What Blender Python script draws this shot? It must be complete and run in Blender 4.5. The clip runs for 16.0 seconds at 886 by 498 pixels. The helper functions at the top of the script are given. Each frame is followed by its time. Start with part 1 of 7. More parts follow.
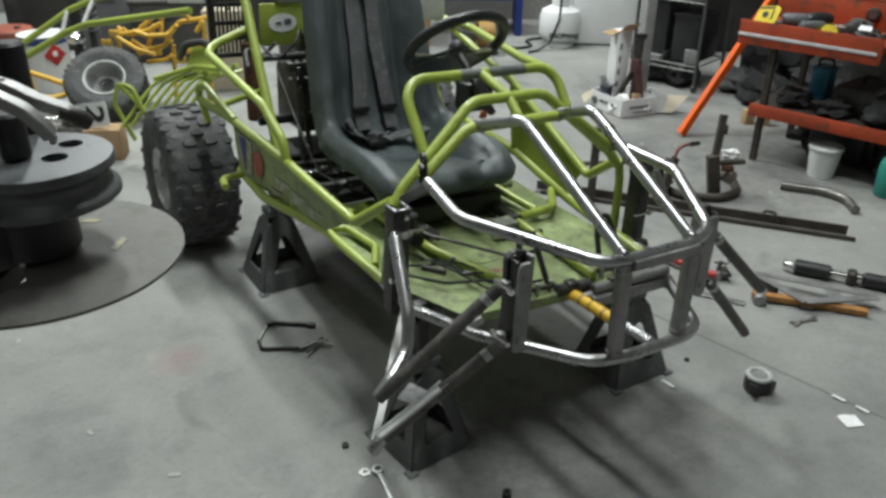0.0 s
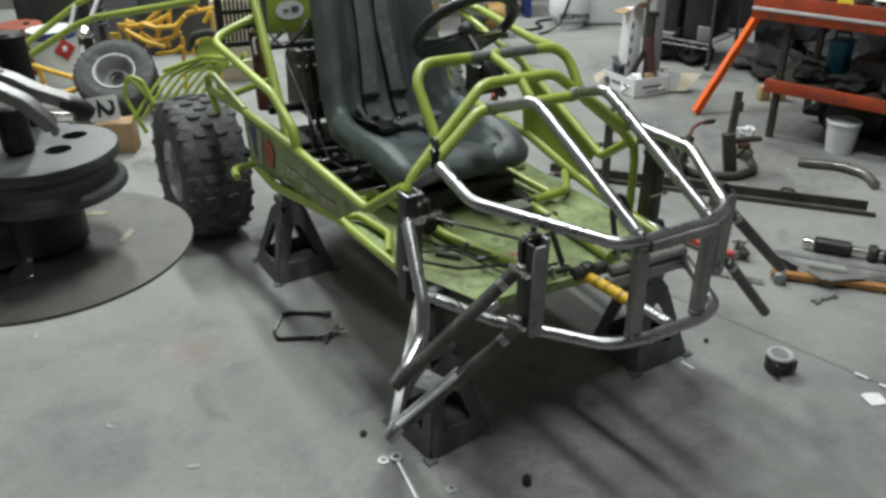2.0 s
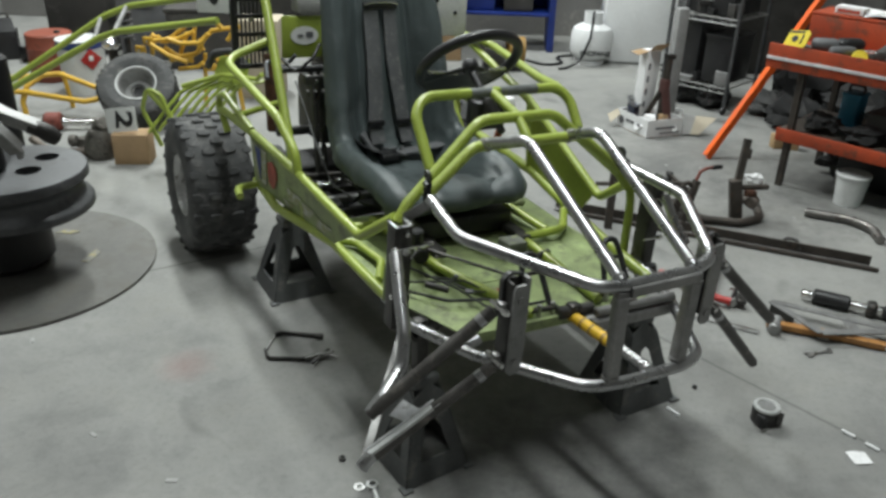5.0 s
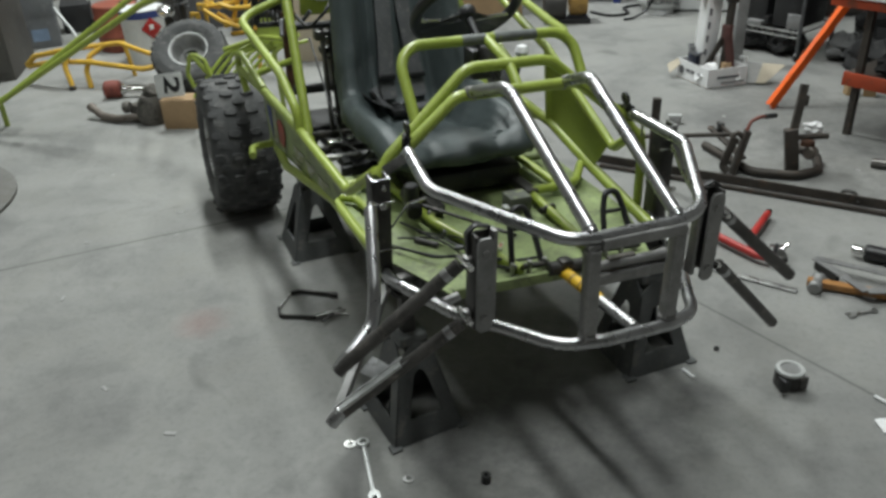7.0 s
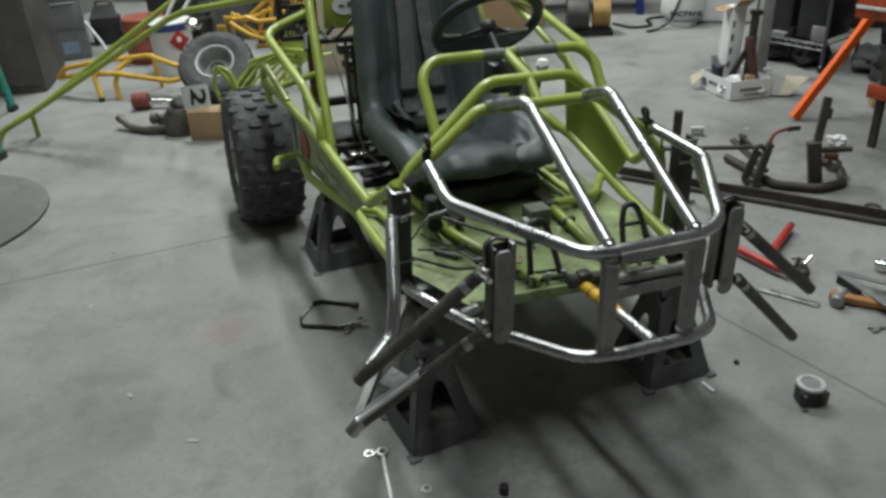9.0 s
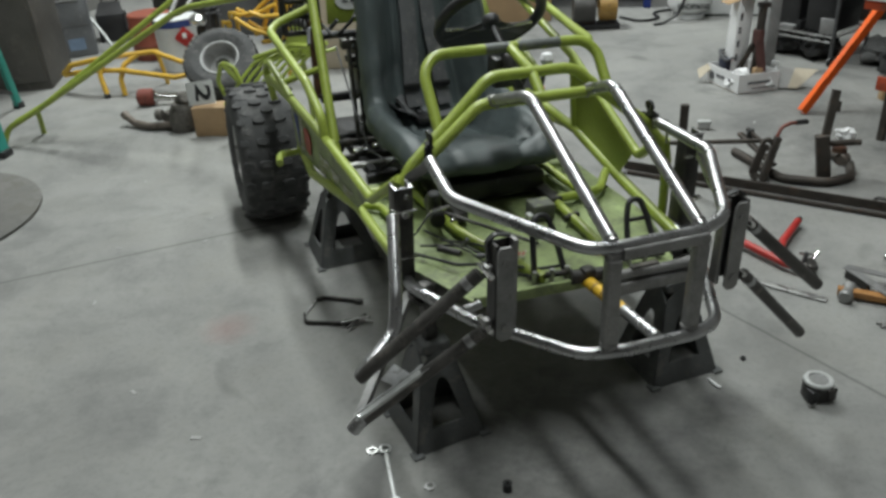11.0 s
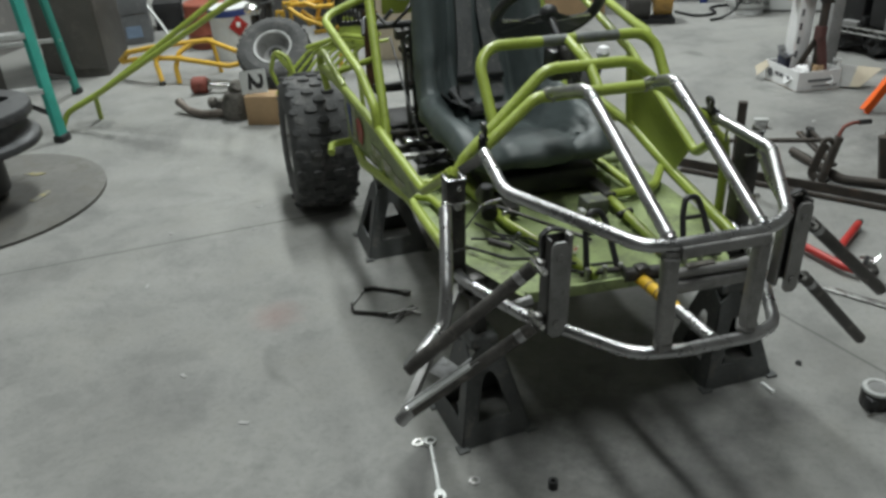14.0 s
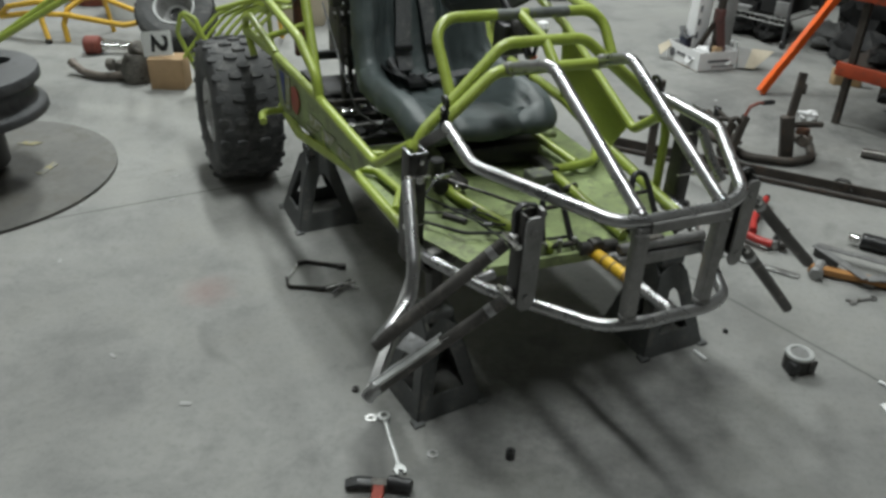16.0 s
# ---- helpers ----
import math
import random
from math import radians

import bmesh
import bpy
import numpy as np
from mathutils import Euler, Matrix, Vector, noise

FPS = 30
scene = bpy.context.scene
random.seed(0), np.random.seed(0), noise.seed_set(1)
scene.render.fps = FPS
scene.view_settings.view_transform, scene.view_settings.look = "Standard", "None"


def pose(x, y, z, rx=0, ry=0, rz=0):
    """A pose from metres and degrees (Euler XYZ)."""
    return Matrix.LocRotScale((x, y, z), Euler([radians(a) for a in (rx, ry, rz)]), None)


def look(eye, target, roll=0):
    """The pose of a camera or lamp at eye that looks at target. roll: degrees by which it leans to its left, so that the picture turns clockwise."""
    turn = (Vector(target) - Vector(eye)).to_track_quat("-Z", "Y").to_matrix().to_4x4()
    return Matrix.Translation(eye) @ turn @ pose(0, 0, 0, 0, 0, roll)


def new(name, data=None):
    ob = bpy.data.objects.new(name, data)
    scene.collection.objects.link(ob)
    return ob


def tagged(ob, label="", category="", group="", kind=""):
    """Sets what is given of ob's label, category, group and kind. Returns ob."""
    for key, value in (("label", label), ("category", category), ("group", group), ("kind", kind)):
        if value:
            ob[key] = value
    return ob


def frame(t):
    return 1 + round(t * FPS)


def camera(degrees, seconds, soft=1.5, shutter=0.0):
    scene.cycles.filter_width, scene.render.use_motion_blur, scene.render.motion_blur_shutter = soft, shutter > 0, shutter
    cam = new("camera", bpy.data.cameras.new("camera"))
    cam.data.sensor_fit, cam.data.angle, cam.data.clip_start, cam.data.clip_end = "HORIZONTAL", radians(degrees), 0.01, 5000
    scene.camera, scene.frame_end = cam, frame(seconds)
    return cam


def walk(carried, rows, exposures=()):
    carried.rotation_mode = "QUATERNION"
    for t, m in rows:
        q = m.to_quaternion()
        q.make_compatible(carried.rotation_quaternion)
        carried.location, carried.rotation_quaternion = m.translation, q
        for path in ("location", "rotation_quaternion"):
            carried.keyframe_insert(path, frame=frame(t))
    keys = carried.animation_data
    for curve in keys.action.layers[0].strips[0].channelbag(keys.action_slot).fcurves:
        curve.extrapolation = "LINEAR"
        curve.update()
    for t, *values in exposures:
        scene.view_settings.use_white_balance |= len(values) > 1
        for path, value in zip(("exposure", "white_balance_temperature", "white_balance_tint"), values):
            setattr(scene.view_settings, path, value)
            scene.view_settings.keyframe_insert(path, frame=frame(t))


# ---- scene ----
cam = camera(57.6, 16.0, soft=3.05)
PATH = [
    (0, (-0.1463, -0.1547, 1.5898), (-0.1415, 1.6252, 0.6777), 0.75),
    (0.5, (-0.1438, -0.1499, 1.5707), (-0.1688, 1.6124, 0.6253), 2.23),
    (1, (-0.1487, -0.1445, 1.5888), (-0.1889, 1.6214, 0.6508), -0.13),
    (1.5, (-0.144, -0.1358, 1.5776), (-0.1817, 1.6299, 0.6390), -1.23),
    (2, (-0.1445, -0.1348, 1.5779), (-0.1758, 1.6288, 0.6351), -1.13),
    (2.5, (-0.1655, -0.1435, 1.5871), (-0.1864, 1.6227, 0.6490), 1.64),
    (3, (-0.2013, -0.1412, 1.5962), (-0.2142, 1.6284, 0.6642), 3.62),
    (3.5, (-0.1907, -0.157, 1.6069), (-0.1945, 1.6212, 0.6916), 3.82),
    (6, (0.122, -0.095, 1.603), (-0.096, 1.687, 0.722), -2.1),
    (6.5, (0.219, -0.062, 1.57), (-0.102, 1.685, 0.651), -2.6),
    (7, (0.233, -0.061, 1.55), (-0.082, 1.66, 0.5855), -2.5),
    (7.5, (0.242, -0.072, 1.57), (-0.098, 1.656, 0.624), -5.4),
    (8, (0.245, -0.071, 1.565), (-0.112, 1.658, 0.624), -3.2),
    (8.5, (0.248, -0.082, 1.576), (-0.124, 1.645, 0.638), -3.7),
    (9, (0.245, -0.077, 1.566), (-0.127, 1.648, 0.624), -3.0),
    (11.5, (0.258, -0.058, 1.559), (-0.136, 1.656, 0.607), -3.6),
    (12, (0.255, -0.061, 1.557), (-0.14, 1.652, 0.602), -3.6),
    (12.5, (0.255, -0.063, 1.553), (-0.149, 1.642, 0.59), -3.6),
    (13, (0.253, -0.064, 1.561), (-0.181, 1.64, 0.608), -4.2),
    (13.5, (0.259, -0.073, 1.563), (-0.204, 1.625, 0.613), -7.1),
    (14, (0.231, -0.052, 1.552), (-0.262, 1.632, 0.592), -3.6),
    (14.5, (0.224, -0.05, 1.55), (-0.283, 1.618, 0.57), -4.1),
    (15, (0.211, -0.039, 1.537), (-0.286, 1.623, 0.541), -4.5),
    (15.5, (0.138, -0.052, 1.543), (-0.296, 1.606, 0.508), -1.3),
    (16, (0.026, -0.073, 1.557), (-0.169, 1.631, 0.528), 1.3),
]
walk(cam, [(t, look(e, g, r)) for t, e, g, r in PATH], exposures=[(0.0, 0.18), (3.7, 0.18), (6.0, 0.16), (7.0, 0.0), (8.0, -0.1), (9.2, -0.1), (12.0, -0.01), (16.0, 0.0)])


# ---- world, lamps, exposure ----
world = bpy.data.worlds.new("world")
world.use_nodes = True
scene.world = world
world.node_tree.nodes["Background"].inputs[0].default_value = (0.55, 0.6, 0.65, 1)
world.node_tree.nodes["Background"].inputs[1].default_value = 0.01

CEILING = 5.8
SHOP_TURN = 32.0
# centre x, y, half length, power in watts of each tube fitting under the ceiling; all run along the shop's own axis
# first two placed from the shadows; the rest are unseen fill, added for brightness
FITTINGS = [(0.08, 2.26, 1.2, 190), (-2.35, 6.6, 1.0, 365), (-3.4, 2.2, 1.2, 46), (0.35, 6.3, 1.2, 100), (-0.2, -2.2, 1.2, 12)]
for fx, fy, half, power in FITTINGS:
    lamp = bpy.data.lights.new("tube_light", "AREA")
    lamp.shape, lamp.size, lamp.size_y, lamp.energy = "RECTANGLE", 0.32, 2 * half, power
    lamp.color = (0.94, 1.0, 0.985)
    new("tube_light", lamp).matrix_world = pose(fx, fy, CEILING - 0.13, 0, 0, SHOP_TURN)


# ---- materials ----
def nodes_of(name):
    m = bpy.data.materials.new(name)
    m.use_nodes = True
    return m, m.node_tree, m.node_tree.nodes["Principled BSDF"]


def ramp(nt, source, stops):
    r = nt.nodes.new("ShaderNodeValToRGB")
    while len(r.color_ramp.elements) < len(stops):
        r.color_ramp.elements.new(0.5)
    for e, (p, c) in zip(r.color_ramp.elements, stops):
        e.position, e.color = p, (*c, 1)
    nt.links.new(source, r.inputs[0])
    return r.outputs[0]


def noise_tex(nt, scale, detail=4.0, rough=0.55, coord="Object", distortion=0.0):
    tc = nt.nodes.new("ShaderNodeTexCoord")
    n = nt.nodes.new("ShaderNodeTexNoise")
    n.inputs["Scale"].default_value, n.inputs["Detail"].default_value = scale, detail
    n.inputs["Roughness"].default_value, n.inputs["Distortion"].default_value = rough, distortion
    nt.links.new(tc.outputs[coord], n.inputs["Vector"])
    return n.outputs["Fac"]


def mixed(nt, fac, a, b, mode="MIX"):
    m = nt.nodes.new("ShaderNodeMix")
    m.data_type, m.blend_type = "RGBA", mode
    for k, v in ((0, fac), (6, a), (7, b)):
        if isinstance(v, tuple):
            m.inputs[k].default_value = (*v, 1)
        elif isinstance(v, (int, float)):
            m.inputs[k].default_value = v
        else:
            nt.links.new(v, m.inputs[k])
    return m.outputs[2]


def bump(nt, bsdf, height, strength, distance=0.002):
    b = nt.nodes.new("ShaderNodeBump")
    b.inputs["Strength"].default_value, b.inputs["Distance"].default_value = strength, distance
    nt.links.new(height, b.inputs["Height"])
    nt.links.new(b.outputs[0], bsdf.inputs["Normal"])


def material(name, color, rough=0.5, metal=0.0, var=0.25, scale=9.0, fine=120.0, dirt=None, dirt_at=0.62, relief=0.15, coat=0.0, spread=0.15):
    """A surface: base colour, uneven at two scales, with dirt or wear patches and fine relief."""
    m, nt, b = nodes_of(name)
    big, small = noise_tex(nt, scale, 5, 0.6), noise_tex(nt, fine, 3, 0.6)
    lo, hi = tuple(c * (1 - var) for c in color), tuple(min(1, c * (1 + var)) for c in color)
    col = ramp(nt, big, [(0.3, lo), (0.7, hi)])
    grain = ramp(nt, small, [(0.3, (0.82,) * 3), (0.7, (1.0,) * 3)])
    col = mixed(nt, 1.0, col, grain, "MULTIPLY")
    if dirt:
        mask = ramp(nt, noise_tex(nt, scale * 2.3, 6, 0.7, distortion=0.4), [(dirt_at - 0.06, (0,) * 3), (dirt_at + 0.05, (1,) * 3)])
        col = mixed(nt, mask, col, dirt)
    nt.links.new(col, b.inputs["Base Color"])
    nt.links.new(ramp(nt, big, [(0.25, (max(0.03, rough - spread),) * 3), (0.75, (min(1, rough + spread),) * 3)]), b.inputs["Roughness"])
    b.inputs["Metallic"].default_value = metal
    b.inputs["Coat Weight"].default_value = coat
    b.inputs["Coat Roughness"].default_value = 0.25
    if relief:
        bump(nt, b, small, relief, 0.001)
    return m


def concrete():
    m, nt, b = nodes_of("concrete")
    cloud = noise_tex(nt, 0.9, 6, 0.62, distortion=0.3)
    patch = noise_tex(nt, 3.4, 6, 0.70, distortion=0.25)
    speck = noise_tex(nt, 55, 4, 0.7)
    grit = noise_tex(nt, 330, 2, 0.5)
    col = ramp(nt, cloud, [(0.26, (0.19, 0.19, 0.183)), (0.5, (0.27, 0.27, 0.258)), (0.76, (0.345, 0.343, 0.325))])
    col = mixed(nt, 1.0, col, ramp(nt, patch, [(0.28, (0.74, 0.74, 0.75)), (0.5, (0.98, 0.98, 0.98)), (0.72, (1.0, 0.99, 0.97))]), "MULTIPLY")
    col = mixed(nt, 1.0, col, ramp(nt, speck, [(0.26, (0.84, 0.84, 0.84)), (0.5, (1, 1, 1))]), "MULTIPLY")
    col = mixed(nt, 1.0, col, ramp(nt, grit, [(0.3, (0.93, 0.93, 0.93)), (0.6, (1, 1, 1))]), "MULTIPLY")
    worn = noise_tex(nt, 1.5, 6, 0.72, distortion=0.5)
    col = mixed(nt, 1.0, col, ramp(nt, worn, [(0.36, (0.84, 0.84, 0.845)), (0.48, (1, 1, 1)), (0.58, (1, 1, 1)), (0.70, (1.06, 1.055, 1.04))]), "MULTIPLY")
    # oil stains
    oil = ramp(nt, noise_tex(nt, 2.1, 3, 0.5, distortion=1.2), [(0.63, (0,) * 3), (0.74, (0.6,) * 3)])
    col = mixed(nt, oil, col, (0.10, 0.10, 0.097))
    # dried red paint
    tc = nt.nodes.new("ShaderNodeTexCoord")

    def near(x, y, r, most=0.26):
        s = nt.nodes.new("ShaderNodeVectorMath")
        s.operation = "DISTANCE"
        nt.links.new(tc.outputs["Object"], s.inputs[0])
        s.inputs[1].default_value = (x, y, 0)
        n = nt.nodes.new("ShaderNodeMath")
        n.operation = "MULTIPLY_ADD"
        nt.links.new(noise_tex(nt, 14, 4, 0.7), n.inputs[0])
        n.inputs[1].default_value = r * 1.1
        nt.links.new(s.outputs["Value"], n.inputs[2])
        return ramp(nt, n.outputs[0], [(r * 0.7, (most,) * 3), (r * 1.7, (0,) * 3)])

    col = mixed(nt, near(-1.03, 2.10, 0.10), col, (0.27, 0.10, 0.09))
    # oily spots, and the shade at buggy and bench painted into the floor
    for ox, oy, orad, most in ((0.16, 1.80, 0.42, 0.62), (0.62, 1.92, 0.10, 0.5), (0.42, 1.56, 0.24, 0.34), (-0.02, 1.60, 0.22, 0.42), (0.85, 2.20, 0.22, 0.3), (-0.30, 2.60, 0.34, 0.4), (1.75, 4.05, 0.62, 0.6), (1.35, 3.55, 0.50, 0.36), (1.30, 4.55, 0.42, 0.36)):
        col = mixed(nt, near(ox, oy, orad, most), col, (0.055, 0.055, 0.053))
    # saw-cut joints
    for (x0, y0), (x1, y1), width, depth in JOINTS:
        d = Vector((x1 - x0, y1 - y0)).normalized()
        across = nt.nodes.new("ShaderNodeVectorMath")
        across.operation = "DOT_PRODUCT"
        nt.links.new(tc.outputs["Object"], across.inputs[0])
        across.inputs[1].default_value = (-d.y, d.x, 0)
        wob = nt.nodes.new("ShaderNodeMath")
        wob.operation = "MULTIPLY_ADD"
        nt.links.new(noise_tex(nt, 5, 4, 0.7), wob.inputs[0])
        wob.inputs[1].default_value = 0.012
        nt.links.new(across.outputs["Value"], wob.inputs[2])
        off = nt.nodes.new("ShaderNodeMath")
        off.operation = "SUBTRACT"
        nt.links.new(wob.outputs[0], off.inputs[0])
        off.inputs[1].default_value = -d.y * x0 + d.x * y0 + 0.006
        size = nt.nodes.new("ShaderNodeMath")
        size.operation = "ABSOLUTE"
        nt.links.new(off.outputs[0], size.inputs[0])
        line = ramp(nt, size.outputs[0], [(width * 0.5, (depth,) * 3), (width * 1.6, (0,) * 3)])
        along = nt.nodes.new("ShaderNodeVectorMath")
        along.operation = "DOT_PRODUCT"
        nt.links.new(tc.outputs["Object"], along.inputs[0])
        along.inputs[1].default_value = (d.x, d.y, 0)
        start, end = d.x * x0 + d.y * y0, d.x * x1 + d.y * y1
        span = nt.nodes.new("ShaderNodeMapRange")
        nt.links.new(along.outputs["Value"], span.inputs[0])
        span.inputs[1].default_value, span.inputs[2].default_value = start, end
        ends = ramp(nt, span.outputs[0], [(0.0, (0,) * 3), (0.03, (1,) * 3), (0.97, (1,) * 3), (1.0, (0,) * 3)])
        col = mixed(nt, mixed(nt, 1.0, line, ends, "MULTIPLY"), col, (0.07, 0.07, 0.068))
    nt.links.new(col, b.inputs["Base Color"])
    nt.links.new(ramp(nt, patch, [(0.3, (0.68,) * 3), (0.7, (0.85,) * 3)]), b.inputs["Roughness"])
    b.inputs["Specular IOR Level"].default_value = 0.15
    bump(nt, b, speck, 0.12, 0.002)
    return m


JOINTS = [((-3.4, 1.45), (-0.6, 3.29), 0.004, 0.75), ((0.35, 2.74), (1.75, 1.30), 0.004, 0.7)]
CONCRETE = concrete()
LIME = material("lime_paint", (0.315, 0.392, 0.060), 0.40, 0, 0.14, 6, 90, (0.20, 0.24, 0.05), 0.68, 0.06, 0.25, 0.08)
LIME_DULL = material("dusty_lime_paint", (0.250, 0.310, 0.130), 0.62, 0, 0.32, 6.5, 80, (0.135, 0.155, 0.075), 0.58, 0.1, 0.0)
PRIMER = material("grey_primer", (0.16, 0.17, 0.165), 0.5, 0.1, 0.25, 14, 110, (0.24, 0.28, 0.06), 0.66)
STEEL = material("bare_steel_tube", (0.45, 0.452, 0.458), 0.29, 0.95, 0.14, 22, 240, (0.36, 0.358, 0.355), 0.60, 0.05, 0, 0.05)
MILL = material("mill_scale_steel", (0.28, 0.276, 0.27), 0.44, 0.6, 0.3, 12, 160, (0.32, 0.31, 0.30), 0.64, 0.1)
DARKSTEEL = material("dark_steel", (0.055, 0.053, 0.05), 0.45, 0.55, 0.4, 14, 140, (0.12, 0.10, 0.085), 0.64)
BLACK = material("black_paint", (0.018, 0.018, 0.019), 0.42, 0, 0.3, 10, 120, (0.05, 0.05, 0.05), 0.66)
RUST = material("rusty_steel", (0.13, 0.06, 0.035), 0.75, 0.3, 0.45, 16, 130, (0.06, 0.035, 0.025), 0.55, 0.3)
VINYL = material("black_vinyl", (0.066, 0.083, 0.084), 0.45, 0, 0.22, 5, 260, (0.085, 0.098, 0.100), 0.60, 0.25, 0.0, 0.08)
WEBBING = material("grey_webbing", (0.105, 0.108, 0.112), 0.9, 0, 0.2, 20, 400, (0.17, 0.166, 0.16), 0.6, 0.3)
RUBBER = material("dusty_rubber", (0.054, 0.055, 0.055), 0.80, 0, 0.3, 8, 160, (0.095, 0.093, 0.090), 0.56, 0.3)
CHROME = material("worn_chrome", (0.72, 0.72, 0.70), 0.2, 1.0, 0.12, 14, 200, (0.35, 0.34, 0.33), 0.68, 0.04)
ALU = material("cast_aluminium", (0.42, 0.42, 0.41), 0.45, 0.85, 0.25, 12, 150, (0.12, 0.11, 0.10), 0.6, 0.2)
WHITE = material("white_paint", (0.84, 0.85, 0.85), 0.5, 0, 0.05, 4, 90, (0.66, 0.66, 0.64), 0.72)
WHITE_PLASTIC = material("white_plastic", (0.70, 0.71, 0.70), 0.38, 0, 0.06, 5, 100, (0.5, 0.49, 0.46), 0.7)
CARD = material("corrugated_card", (0.40, 0.27, 0.15), 0.85, 0, 0.12, 6, 120, (0.30, 0.20, 0.11), 0.66, 0.2)
CARD_WHITE = material("white_printed_card", (0.82, 0.82, 0.82), 0.7, 0, 0.06, 6, 120, (0.6, 0.59, 0.57), 0.68, 0.1)
ORANGE = material("orange_paint", (0.80, 0.115, 0.004), 0.75, 0, 0.12, 7, 90, (0.50, 0.09, 0.012), 0.68)
RED_ORANGE = material("bench_red_paint", (0.37, 0.050, 0.012), 0.72, 0, 0.3, 6, 90, (0.16, 0.04, 0.018), 0.58)
RED = material("red_paint", (0.42, 0.03, 0.025), 0.42, 0, 0.2, 8, 90, (0.2, 0.03, 0.02), 0.66)
YELLOW = material("yellow_paint", (0.66, 0.40, 0.045), 0.45, 0, 0.16, 8, 90, (0.34, 0.19, 0.03), 0.64)
YELLOWTUBE = material("taped_yellow", (0.74, 0.46, 0.03), 0.42, 0, 0.2, 30, 120, (0.20, 0.13, 0.03), 0.66)
BLUE = material("blue_plastic", (0.012, 0.035, 0.22), 0.45, 0, 0.2, 5, 80, (0.02, 0.03, 0.10), 0.66)
TEAL = material("teal_fibreglass", (0.03, 0.26, 0.21), 0.45, 0, 0.15, 6, 110, (0.05, 0.16, 0.14), 0.68)
SEAFOAM = material("light_blue_plastic", (0.03, 0.22, 0.36), 0.45, 0, 0.2, 6, 90)
WOOD = material("ash_handle", (0.36, 0.17, 0.05), 0.5, 0, 0.25, 14, 150, (0.18, 0.09, 0.035), 0.62)
PINE = material("pine_block", (0.46, 0.31, 0.16), 0.75, 0, 0.2, 16, 150)
GREYBIN = material("grey_plastic", (0.12, 0.123, 0.127), 0.55, 0, 0.25, 6, 90, (0.14, 0.14, 0.14), 0.66)
CHARCOAL = material("charcoal_metal", (0.062, 0.059, 0.055), 0.6, 0.2, 0.3, 4, 80, (0.09, 0.085, 0.08), 0.62)
WALLPAINT = material("grey_wall", (0.20, 0.195, 0.185), 0.85, 0, 0.18, 1.5, 60, (0.26, 0.25, 0.23), 0.64)
CEILPAINT = material("ceiling_board", (0.24, 0.24, 0.235), 0.9, 0, 0.1, 1.2, 50)
INK = material("black_ink", (0.015, 0.015, 0.016), 0.6, 0, 0.1, 20, 100)
INKGREY = material("grey_ink", (0.12, 0.12, 0.13), 0.6, 0, 0.1, 20, 100)
INKRED = material("red_ink", (0.36, 0.075, 0.05), 0.6, 0, 0.3, 30, 120, (0.20, 0.12, 0.05), 0.6)
INKBLUE = material("blue_ink", (0.03, 0.05, 0.18), 0.5, 0, 0.15, 20, 100)
ARMSTEEL = material("greasy_grey_steel", (0.095, 0.09, 0.085), 0.45, 0.55, 0.35, 12, 140, (0.17, 0.155, 0.14), 0.63)
DUSTGREY = material("dusty_painted_steel", (0.15, 0.158, 0.135), 0.75, 0.1, 0.3, 16, 120, (0.21, 0.23, 0.13), 0.58)
BLUEDARK = material("dark_blue_plastic", (0.030, 0.036, 0.062), 0.5, 0, 0.25, 9, 100, (0.07, 0.07, 0.075), 0.6)
CABINETBROWN = material("brown_grey_cabinet_paint", (0.088, 0.083, 0.075), 0.6, 0.1, 0.25, 4, 80, (0.12, 0.112, 0.10), 0.62)
BINGREY = material("worn_grey_tote_plastic", (0.165, 0.173, 0.180), 0.6, 0, 0.2, 6, 90, (0.21, 0.213, 0.215), 0.62)
REDRUBBER = material("dull_red_rubber", (0.36, 0.062, 0.040), 0.7, 0, 0.2, 12, 100, (0.22, 0.06, 0.04), 0.62)
# pale metal tone, also used for the glint painted on the lower arm
GLINTMETAL = material("pale_metal_and_glint", (0.74, 0.75, 0.76), 0.5, 0.3, 0.12, 26, 180, (0.42, 0.42, 0.41), 0.60, 0.1)
REDORANGE_PLASTIC = material("orange_plastic", (0.50, 0.12, 0.04), 0.5, 0, 0.15, 20, 100)
WORNCHROME = material("satin_plier_steel", (0.30, 0.298, 0.29), 0.46, 0.45, 0.18, 30, 220, (0.22, 0.215, 0.205), 0.58, 0.12)
PLATESTEEL = material("hot_rolled_plate", (0.27, 0.27, 0.265), 0.5, 0.35, 0.25, 14, 130, (0.17, 0.168, 0.16), 0.6, 0.12)
COLUMNGREY = material("grey_foam_column", (0.26, 0.26, 0.257), 0.85, 0, 0.2, 8, 90, (0.28, 0.28, 0.275), 0.62)
SACK = material("dull_black_sack", (0.014, 0.014, 0.0145), 0.9, 0, 0.4, 9, 70, (0.035, 0.034, 0.032), 0.6, 0.4)
SACKGREY = material("dull_grey_sack", (0.085, 0.085, 0.084), 0.9, 0, 0.4, 9, 70, (0.05, 0.05, 0.05), 0.58, 0.4)
STICKER = material("grimy_sticker", (0.38, 0.39, 0.33), 0.6, 0, 0.3, 22, 120, (0.23, 0.25, 0.10), 0.5)
DULLPLATE = material("dull_grey_plate", (0.23, 0.23, 0.228), 0.55, 0.4, 0.2, 14, 150, (0.15, 0.148, 0.14), 0.6)
PALERIM = material("dull_pale_rim", (0.36, 0.36, 0.355), 0.5, 0.5, 0.2, 10, 150, (0.22, 0.215, 0.205), 0.58)
